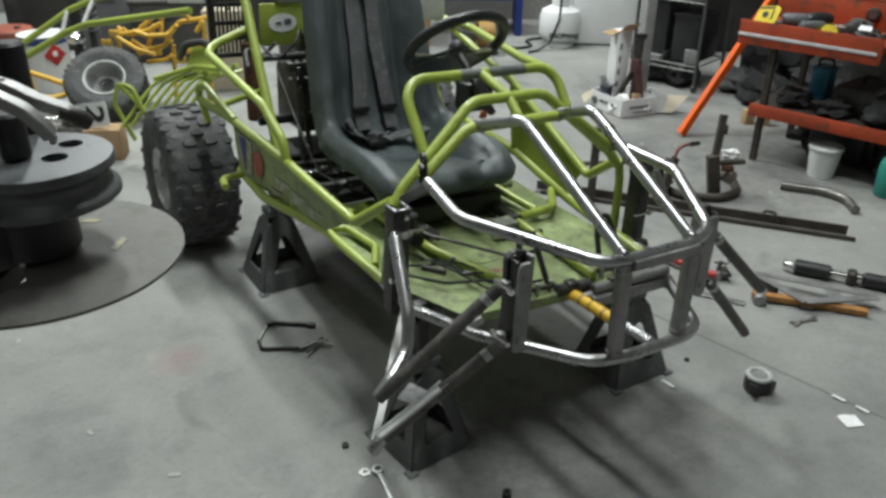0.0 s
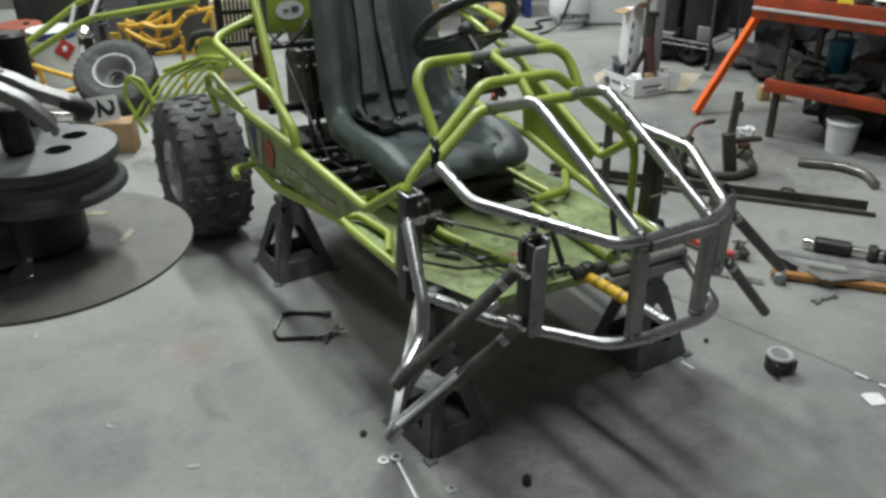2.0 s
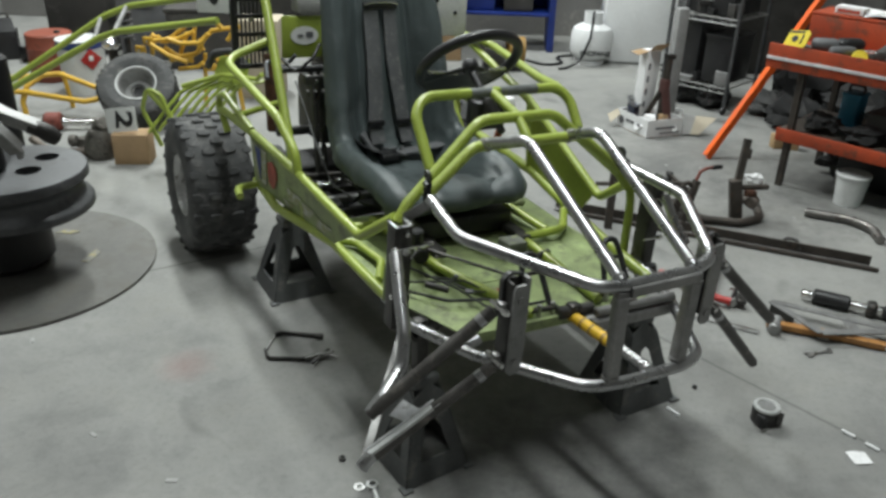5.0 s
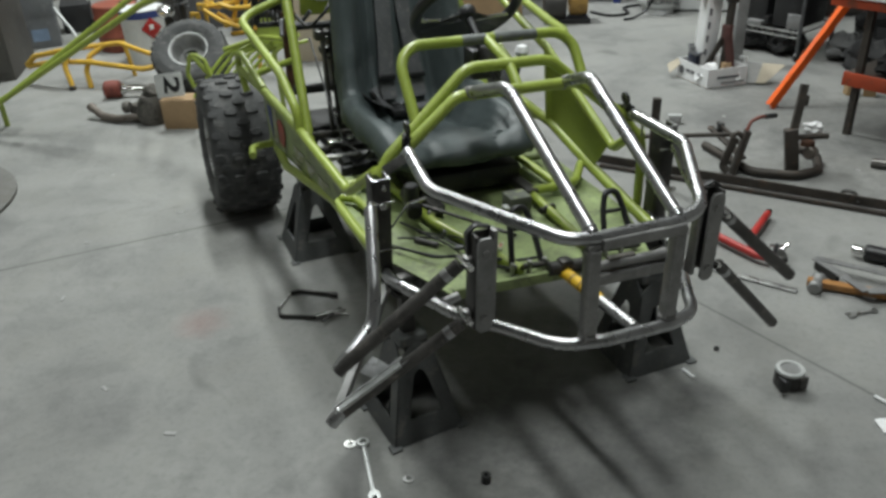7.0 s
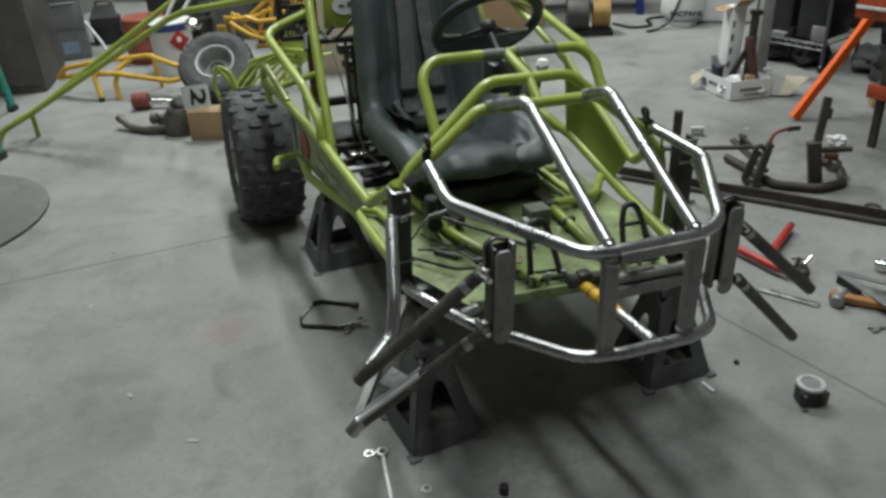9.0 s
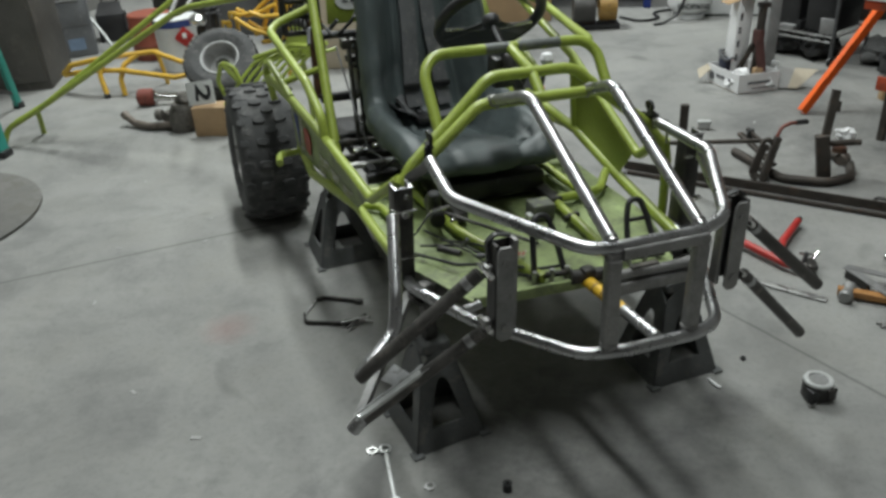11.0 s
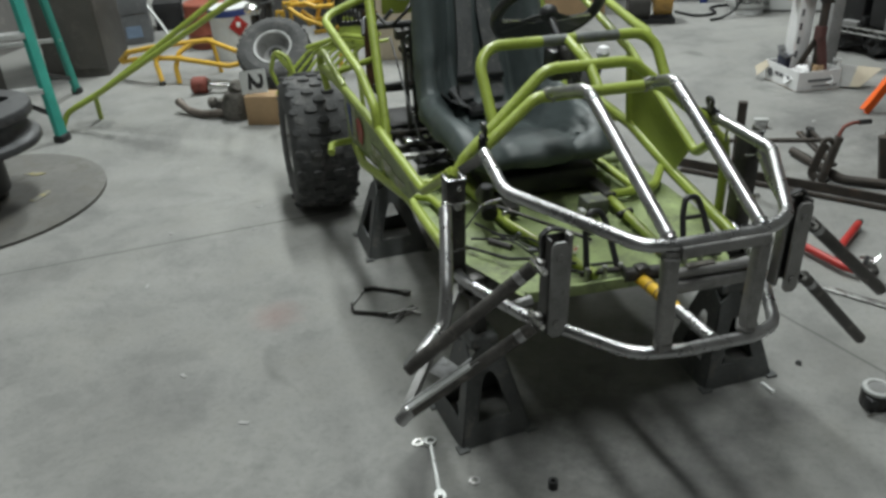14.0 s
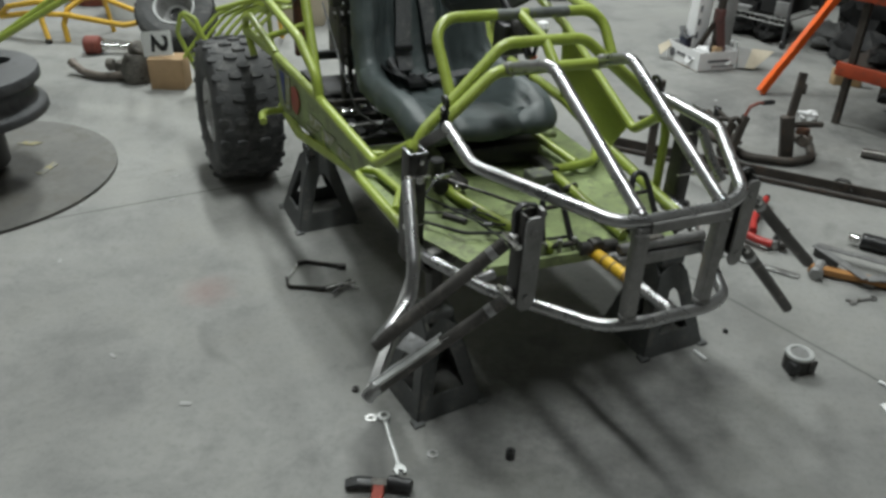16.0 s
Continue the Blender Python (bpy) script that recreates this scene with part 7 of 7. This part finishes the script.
for k in range(36):
    for w0, w1 in ((-0.42, -0.08), (0.08, 0.42)):
        ring = lug(ring, RT, 2 * math.pi * k / 36 + (0.08 if w0 > 0 else 0), w0 * 0.19, w1 * 0.19, 0.018, 0.008, 0.25 if w0 > 0 else -0.25)
bmesh.ops.transform(ring, verts=ring.verts, matrix=turn)
tagged(part("tread", ring, RUBBER, ty), kind="stuff")
rm = part("rim", lathe([(0.034, -0.012), (0.046, -0.008), (0.070, -0.022), (0.088, -0.024), (0.098, 0.0), (0.108, 0.030), (0.112, 0.075), (0.120, 0.085), (0.127, 0.088), (0.130, 0.082), (0.124, 0.06), (0.118, -0.08)], 48, turn), PALERIM, kart, "dull grey dished rim with a bright lip")
part("rim_lip", lathe([(0.119, 0.078), (0.124, 0.088), (0.130, 0.088), (0.132, 0.080)], 48, turn), WHITEALU, rm)
part("hub_bore", lathe([(0, -0.022), (0.036, -0.022), (0.040, 0.004), (0.046, 0.004), (0.049, -0.022)], 28, turn), BLACK, kart, "dark hub bore")

cb = thing("cardboard_box", "small brown cardboard box with flaps shut", "box", pose(-1.977, 4.018, 0, 0, 0, 6))
part("body", block(0, 0, 0.083, 0.190, 0.13, 0.166, 0.003), CARD, cb)
part("flap", grid_sheet([(-0.095, -0.065, 0.168), (0.095, -0.065, 0.168), (0.095, 0.0, 0.170), (-0.095, 0.0, 0.170)], 0.003, 2, 2), CARD, cb)
part("flap", grid_sheet([(-0.095, 0.002, 0.170), (0.095, 0.002, 0.170), (0.095, 0.065, 0.168), (-0.095, 0.065, 0.168)], 0.003, 2, 2), CARD, cb)
cd = thing("number_card", "white rounded race number card propped on the box", "sign", pose(-2.016, 4.000, 0.174, -12, -8, -4))
w, h, r = 0.088, 0.130, 0.014
out = arc(w - r, h - r, r, 0, 90, 5) + arc(-w + r, h - r, r, 90, 180, 5) + [(-w, 0), (w, 0)]
part("card", plate(out, 0.004, Matrix.Rotation(radians(90), 4, "X")), WHITE_PLASTIC, cd)
part("digit", lettering("2", 0.128, Matrix.Translation((0.012, -0.0052, 0.064)) @ Matrix.Rotation(radians(90), 4, "X") @ Matrix.Rotation(radians(-98), 4, "Z") @ Matrix.Diagonal((1.5, 1.05, 1, 1)), 0.0008, 0.004), INK, cd, "bold black digit")

ex = thing("exhaust_parts", "oily grey carburettor and curved exhaust stub on the concrete", "engine part", pose(-2.30, 4.06, 0))
part("body", lathe([(0, 0.0), (0.07, 0.0), (0.085, 0.05), (0.075, 0.12), (0.05, 0.16), (0, 0.17)], 20, Matrix.Translation((0.11, 0.0, 0))), CASTGREY, ex)
part("bowl", lathe([(0, 0.0), (0.05, 0.0), (0.055, 0.06), (0.04, 0.10), (0, 0.11)], 18, Matrix.Translation((0.02, 0.03, 0.0))), CASTGREY, ex)
part("flange", rod((0.10, 0.02, 0.16), (0.15, 0.0, 0.20), 0.042, 12), CASTGREY, ex)
part("clamp_ring", rod((-0.02, 0.0, 0.09), (-0.06, 0.0, 0.085), 0.035, 14), CASTGREY, ex)
part("stub_pipe", tube([(0.06, -0.02, 0.04), (-0.10, -0.03, 0.025), (-0.22, 0.01, 0.03), (-0.30, 0.05, 0.065)], 0.022, 0.12, 12), RUSTGREY, ex)
part("stub_end", rod((-0.285, 0.043, 0.055), (-0.312, 0.056, 0.075), 0.026, 12), RUSTGREY, ex)
sk2 = thing("steering_shock", "chrome strut with a red-brown rubber boot", "strut", pose(-2.72, 4.47, 0, 0, 0, 12))
part("boot", rod((0.0, 0, 0.055), (0.10, 0, 0.055), 0.055, 18), REDBROWN, sk2, "red-brown rubber boot")
part("strut_tube", rod((0.10, 0, 0.050), (0.32, 0.0, 0.040), 0.022, 14), CHROME, sk2)
part("strut_collar", rod((0.105, 0, 0.05), (0.125, 0, 0.05), 0.034, 14), CHROME, sk2)
part("strut_eye", rod((0.32, -0.02, 0.038), (0.32, 0.03, 0.038), 0.026, 12), CASTGREY, sk2)

# yellow kart bumper
yb = thing("kart_bumper", "yellow tubular kart bumper standing on its legs", "bumper", pose(0, 0, 0))
part("loop", tube([(-3.44, 4.77, 0.120), (-3.34, 4.73, 0.19), (-3.10, 4.68, 0.243), (-2.95, 4.78, 0.245), (-2.78, 4.85, 0.250), (-2.50, 4.78, 0.185), (-2.47, 4.72, 0.135), (-2.56, 4.68, 0.125), (-2.95, 4.70, 0.165)], 0.017, 0.04), YELLOW, yb)
part("loop", tube([(-3.43, 4.765, 0.112), (-3.20, 4.71, 0.160), (-2.90, 4.70, 0.165)], 0.017, 0.05), YELLOW, yb)
part("leg", tube([(-3.075, 4.70, 0.215), (-3.09, 4.66, 0.14), (-3.04, 4.62, 0.0)], 0.017, 0.05), YELLOW, yb)
part("leg", tube([(-2.87, 4.82, 0.248), (-2.95, 4.74, 0.19), (-2.97, 4.70, 0.10), (-2.945, 4.67, 0.0)], 0.017, 0.05), YELLOW, yb)
part("leg", tube([(-2.80, 4.93, 0.24), (-2.78, 4.95, 0.0)], 0.014), YELLOW, yb)
part("foot", rod((-3.045, 4.62, 0.0), (-3.045, 4.62, 0.03), 0.021, 12), DARKSTEEL, yb)
# yellow kart frame behind the wheel
yf = thing("yellow_kart", "yellow tubular kart frame stood among the parts", "kart", pose(-1.95, 5.05, 0))
random.seed(21)
for pts in ([(-0.3, 0.06, 0.47), (-0.22, 0.06, 0.41), (-0.04, 0.06, 0.55), (0.09, 0.06, 0.57), (0.16, 0.06, 0.55)], [(-0.16, -0.05, 0.47), (-0.07, -0.05, 0.44), (0.07, -0.05, 0.45), (0.12, -0.05, 0.51)], [(-0.2, 0.0, 0.4), (-0.11, 0.0, 0.34), (0.02, 0.0, 0.37), (0.05, 0.0, 0.46)], [(-0.13, 0.06, 0.32), (-0.06, 0.06, 0.49)], [(-0.27, -0.05, 0.43), (-0.16, -0.05, 0.36), (-0.04, -0.05, 0.32)], [(0.04, 0.0, 0.4), (0.06, 0.0, 0.46), (0.13, 0.0, 0.52), (0.31, 0.0, 0.55)], [(-0.19, 0.06, 0.3), (-0.04, 0.06, 0.34), (0.04, 0.06, 0.39)], [(0.24, -0.05, 0.47), (0.29, -0.05, 0.54)], [(-0.12, 0.0, 0.26), (0.01, 0.0, 0.28), (0.05, 0.0, 0.31)], [(-0.02, 0.06, 0.44), (-0.0, 0.06, 0.55)], [(0.16, -0.05, 0.6), (0.21, -0.05, 0.55)], [(-0.27, 0.0, 0.44), (-0.1, 0.0, 0.46), (0.01, 0.0, 0.51)], [(-0.32, 0.06, 0.39), (-0.25, 0.06, 0.46)], [(0.29, -0.05, 0.53), (0.29, -0.05, 0.39), (0.16, -0.05, 0.34)], [(-0.30, 0, 0.0), (-0.28, 0, 0.40)], [(0.02, 0.05, 0.0), (0.05, 0.05, 0.36)], [(0.30, -0.03, 0.0), (0.26, -0.03, 0.40)]):
    part("tube", tube(pts, 0.0145, 0.05, 10), YELLOW, yf)
for x, z in ((-0.36, 0.38), (-0.30, 0.44), (-0.05, 0.33), (0.1, 0.28)):
    part("bracket", block(x, 0.0, z, 0.07, 0.02, 0.05, 0.006), YELLOW, yf)
    part("bracket_bolt", rod((x, -0.03, z), (x, 0.01, z), 0.008, 6), CHROME, yf)
single("cardboard_box", block(0, 0, 0.27, 0.30, 0.25, 0.54, 0.004), CARDPALE, "pale cardboard box behind the kart frame", "box", pose(-1.62, 5.45, 0, 0, 0, 5))

# green tail rack with a fan of bars
gr = thing("tail_rack", "lime-green tail rack of fanned tubes standing behind the wheel", "rack", pose(0, 0, 0))
for k in range(7):
    x = -1.74 + 0.055 * k
    part("fan_bar", tube([(x - 0.10, 3.92, 0.20 + 0.012 * k), (x, 3.98, 0.33 + 0.01 * k), (x + 0.06, 4.03, 0.40 + 0.008 * k), (x + 0.20, 4.08, 0.47)], 0.010, 0.08, 8), LIME, gr)
part("hoop", tube([(-1.79, 3.95, 0.12), (-1.87, 3.95, 0.32), (-1.83, 3.95, 0.44), (-1.76, 3.95, 0.40), (-1.70, 3.92, 0.26), (-1.69, 3.92, 0.0)], 0.012, 0.05, 10), LIME, gr)
part("side_bar", tube([(-1.83, 3.95, 0.43), (-1.72, 3.94, 0.30), (-1.66, 3.90, 0.20)], 0.014, 0.05, 10), LIME, gr)
part("top_plate", grid_sheet([(-1.52, 4.08, 0.46), (-1.32, 4.02, 0.46), (-1.30, 4.08, 0.58), (-1.48, 4.14, 0.58)], 0.004, 2, 2), LIME, gr)
part("top_bar", tube([(-1.66, 4.0, 0.44), (-1.45, 4.04, 0.50), (-1.22, 3.90, 0.52), (-1.18, 3.85, 0.56)], 0.013, 0.05, 10), LIME, gr)
part("fender_arch", tube([(-1.55, 4.12, 0.52), (-1.50, 4.10, 0.60), (-1.40, 4.08, 0.62), (-1.32, 4.06, 0.55)], 0.020, 0.05, 10), RUBBER, gr)
part("back_leg", tube([(-1.40, 4.05, 0.48), (-1.40, 4.10, 0.0)], 0.013, 0, 10), LIME, gr)

# lifted-off roll cage lying behind
cage = thing("roll_cage", "lime-green roll cage taken off and propped on the floor", "roll cage", pose(0, 0, 0))
part("cage_tube", tube([(-3.17, 3.73, 0.0), (-3.13, 3.76, 0.10), (-2.95, 3.80, 0.19), (-2.00, 3.84, 0.71), (-1.88, 3.82, 0.755), (-1.30, 3.60, 0.87)], 0.0165, 0.10), LIME, cage)
part("cage_tube", tube([(-3.10, 3.80, 0.12), (-2.95, 3.90, 0.20), (-2.10, 4.16, 0.76), (-1.95, 4.16, 0.82), (-1.42, 3.98, 0.92), (-1.10, 3.85, 0.96)], 0.0165, 0.10), LIME, cage)
part("cage_stub", tube([(-3.02, 3.90, 0.16), (-3.06, 3.95, 0.0)], 0.015), LIME, cage)
part("cage_link", tube([(-2.02, 3.84, 0.70), (-2.12, 4.16, 0.75)], 0.012), PLATESTEEL, cage)
part("cage_link", tube([(-1.90, 3.82, 0.75), (-1.97, 4.16, 0.815)], 0.012), PLATESTEEL, cage)
cplate = part("cage_plate", block(-1.40, 3.94, 0.945, 0.22, 0.006, 0.21, 0.004), WHITE_PLASTIC, cage, "white number panel on the cage")
part("cage_plate_print", lathe([(0, 0), (1, 0), (1, 0.002), (0, 0.002)], 24, Matrix.Translation((-1.42, 3.936, 0.95)) @ Matrix.Rotation(radians(90), 4, "X") @ Matrix.Diagonal((0.03, 0.07, 1, 1))), INK, cplate)
chs = thing("hub_fitting", "chrome hub fitting behind the wheel", "hub", pose(-2.45, 4.95, 0))
part("stand", rod((0, 0, 0), (0, 0, 0.40), 0.03, 12), DARKSTEEL, chs)
part("ball", lathe([(0, -0.05), (0.045, -0.03), (0.06, 0.0), (0.045, 0.03), (0, 0.05)], 20, Matrix.Translation((0, -0.02, 0.44))), CHROME, chs)

# teal step ladder
ld = thing("step_ladder", "teal fibreglass step ladder standing open", "ladder", pose(0, 0, 0))
F0, F1 = Vector((-3.05, 3.58, 0.0)), Vector((-3.285, 3.86, 1.75))
G0 = Vector((-3.66, 3.22, 0.0))
side = (G0 - F0)
Bk0, Bk1 = Vector((-3.56, 4.40, 0.0)), Vector((-3.33, 4.03, 1.75))
for k in (0, 1):
    off = side * k
    inset = side * (0.10 * (1 if k == 0 else -1))
    part("front_rail", bar(F0 + off, F1 + off + inset, 0.035, 0.07), TEAL, ld)
    part("back_rail", bar(Bk0 + off, Bk1 + off + inset, 0.03, 0.05), TEAL, ld)
    part("rail_foot", block(*(F0 + off + Vector((0, 0, 0.02))), 0.06, 0.08, 0.04, 0.006), BLACK, ld)
    part("rail_foot", block(*(Bk0 + off + Vector((0, 0, 0.02))), 0.05, 0.06, 0.04, 0.006), BLACK, ld)
    part("brace", bar(F0.lerp(F1, 0.08) + off, F0.lerp(F1, 0.155) + off + side * (0.3 if k == 0 else -0.3), 0.008, 0.025), BLACK, ld)
    part("spreader", bar(F0.lerp(F1, 0.45) + off, Bk0.lerp(Bk1, 0.45) + off, 0.006, 0.022), DARKSTEEL, ld)
for t in (0.165, 0.335, 0.50, 0.67, 0.83):
    a = F0.lerp(F1, t) + side * (0.02 + 0.08 * t)
    b = F0.lerp(F1, t) + side * (0.98 - 0.08 * t)
    part("step", bar(a, b, 0.085, 0.03), WHITEALU, ld, "pale aluminium step")
for t in (0.22, 0.55):
    part("back_bar", bar(Bk0.lerp(Bk1, t), Bk0.lerp(Bk1, t) + side, 0.02, 0.025), WHITEALU, ld)
part("back_brace", bar(Bk0.lerp(Bk1, 0.06), F0.lerp(F1, 0.0) + (Bk0 - F0) * 0.55 + side * 0.2 + Vector((0, 0, 0.28)), 0.008, 0.025), BLACK, ld)

# cans, bins and dark furniture at the back left
dr = thing("red_drum", "red steel drum among the parts", "drum", pose(-3.25, 5.66, 0) @ Matrix.Diagonal((0.85, 0.85, 0.95, 1)))
part("shell", lathe([(0, 0), (0.185, 0), (0.19, 0.01), (0.19, 0.11), (0.197, 0.12), (0.19, 0.13), (0.19, 0.24), (0.197, 0.25), (0.19, 0.26), (0.19, 0.345), (0.18, 0.355), (0, 0.35)], 40), REDBROWN2, dr)
part("bung", rod((0.08, 0, 0.35), (0.08, 0, 0.37), 0.025, 12), DARKSTEEL, dr)
pc = thing("solvent_pail", "white pail with a dark blue band and a red diamond mark", "pail", pose(-2.87, 5.36, 0))
part("shell", lathe([(0, 0.0), (0.145, 0.0), (0.155, 0.36), (0.16, 0.37), (0, 0.375)], 40), WHITE_PLASTIC, pc)
part("band", lathe([(0.1565, 0.315), (0.1575, 0.36), (0.156, 0.362), (0.155, 0.316)], 40, closed=True), INKBLUE, pc)
part("diamond", block(0, 0, 0, 0.105, 0.105, 0.003, 0.001, Matrix.Translation((0.116, -0.108, 0.25)) @ Matrix.Rotation(radians(46), 4, "Z") @ Matrix.Rotation(radians(90), 4, "X") @ Matrix.Rotation(radians(45), 4, "Z")), RED, pc, "red diamond placard")
part("diamond_mark", block(0, 0, 0, 0.03, 0.035, 0.003, 0.001, Matrix.Translation((0.1178, -0.1098, 0.258)) @ Matrix.Rotation(radians(46), 4, "Z") @ Matrix.Rotation(radians(90), 4, "X")), WHITE, pc)
gb_ = thing("storage_tote", "tall grey plastic drawer tower with a blue label", "bin", pose(-4.107, 5.75, 0, 0, 0, 34))
part("body", block(0, 0, 0.385, 0.48, 0.42, 0.77, 0.02), BINGREY, gb_)
part("rim", block(0, 0, 0.775, 0.52, 0.46, 0.05, 0.01), BINGREY, gb_)
for z in (0.45, 0.68):
    drawer = part("drawer", block(0, -0.213, z - 0.105, 0.44, 0.012, 0.205, 0.003), BINGREY, gb_)
    part("drawer_lip", block(0, -0.224, z - 0.010, 0.38, 0.016, 0.014, 0.004), GREYPALE, drawer, "pale drawer lip")
part("label", block(0.10, -0.2125, 0.10, 0.12, 0.004, 0.09, 0), LABELBLUE, gb_, "pale blue label")
cbn = thing("tall_cabinet", "tall dark steel cabinet standing side-on", "cabinet", pose(-3.90, 5.02, 0, 0, 0, 22))
part("carcass", block(0, 0, 0.75, 0.42, 0.62, 1.50, 0.006), CABINETBROWN, cbn)
part("plinth", block(0, 0, 0.03, 0.40, 0.60, 0.06, 0.004), BLACK, cbn)
part("door", block(-0.006, -0.318, 0.76, 0.38, 0.016, 1.40, 0.004), CABINETBROWN, cbn)
charger = thing("battery_charger", "black metal battery charger box with a sloping top", "charger", pose(-3.93, 6.20, 0, 0, 0, 26))
part("case", block(0, 0, 0.11, 0.23, 0.20, 0.22, 0.012), BLACK, charger)
part("hood", grid_sheet([(-0.115, -0.10, 0.222), (0.115, -0.10, 0.222), (0.085, 0.06, 0.30), (-0.085, 0.06, 0.30)], 0.01, 3, 3), BLACK, charger)
part("back_plate", block(0, 0.075, 0.25, 0.17, 0.03, 0.10, 0.006), BLACK, charger)
part("handle", tube([(-0.06, 0.07, 0.30), (-0.06, 0.07, 0.335), (0.06, 0.07, 0.335), (0.06, 0.07, 0.30)], 0.008, 0.02, 8), DARKSTEEL, charger)
random.seed(5)
for x, y, sx, sy, sz, mt, nm in ((-3.4, 6.6, 0.5, 0.4, 0.7, CHARCOAL, "crate"), (-2.8, 6.5, 0.45, 0.4, 0.55, GREYBIN, "crate"), (-2.3, 6.3, 0.5, 0.45, 0.45, CHARCOAL, "crate"), (-2.0, 6.9, 0.6, 0.5, 0.95, CHARCOAL, "crate"), (-3.3, 7.2, 0.8, 0.4, 1.25, GREYBIN, "crate"), (-1.2, 6.3, 0.5, 0.4, 0.5, CHARCOAL, "crate"), (-4.4, 4.2, 0.5, 0.5, 0.4, CHARCOAL, "crate"), (-4.3, 3.3, 0.5, 0.5, 0.5, BLACK, "crate")):
    ob = thing(nm, "dark plastic crate of parts stacked at the back", "crate", pose(x, y, 0, 0, 0, random.uniform(-15, 15)), group="crates at the back")
    part("tub", block(0, 0, sz / 2, sx, sy, sz, 0.02), mt, ob)
    part("rim", block(0, 0, sz, sx * 1.05, sy * 1.05, 0.03, 0.008), mt, ob)
    part("grip", block(0, -sy * 0.53, sz * 0.8, 0.14, 0.02, 0.04, 0.006), mt, ob)
single("pry_bar", tube([(-3.935, 5.87, 0.305), (-3.765, 5.82, 0.105), (-3.70, 5.79, 0.014)], 0.013, 0.02, 10), WHITEALU, "bright steel pry bar leaning on the bin", "pry bar")
jk = thing("floor_jack", "dark oily floor jack behind the cage", "jack", pose(-3.52, 6.06, 0, 0, 0, -30))
part("chassis", block(0, 0, 0.07, 0.42, 0.18, 0.10, 0.01), BLACK, jk)
part("lift_arm", bar((-0.1, 0, 0.10), (0.18, 0, 0.20), 0.08, 0.05), DARKSTEEL, jk)
for x in (-0.17, 0.17):
    part("roller", rod((x, -0.10, 0.035), (x, 0.10, 0.035), 0.035, 14), DARKSTEEL, jk)

# coil-over unit hung between the cage links, and a white reflector among the crates
coil = thing("coil_over", "dark coil-over unit standing behind the spare wheel", "shock absorber", pose(-2.36, 4.98, 0))
part("post", rod((0, 0, 0), (0, 0, 0.46), 0.020, 12), DARKSTEEL, coil)
helix = [Vector((0.042 * math.cos(k * 0.5), 0.042 * math.sin(k * 0.5), 0.455 + 0.0026 * k)) for k in range(64)]
part("spring", sweep(bmesh.new(), helix, 0.0075, 8), GREYBIN, coil, "grey coil spring")
part("spring_cap", rod((0, 0, 0.61), (0, 0, 0.635), 0.05, 20), DARKSTEEL, coil)
part("damper", rod((0, 0, 0.45), (0, 0, 0.62), 0.018, 12), BLACK, coil)
dish = thing("reflector", "white dished reflector lying on a dark crate", "reflector", pose(-3.42, 6.50, 0.80, 55, 0, 20))
part("bowl", lathe([(0.03, 0.0), (0.07, 0.012), (0.11, 0.045), (0.125, 0.085), (0.121, 0.086), (0.105, 0.050), (0.068, 0.018), (0.03, 0.006)], 32, closed=True), WHITE_PLASTIC, dish)
part("neck", rod((0, 0, -0.05), (0, 0, 0.004), 0.034, 16), GREYBIN, dish)
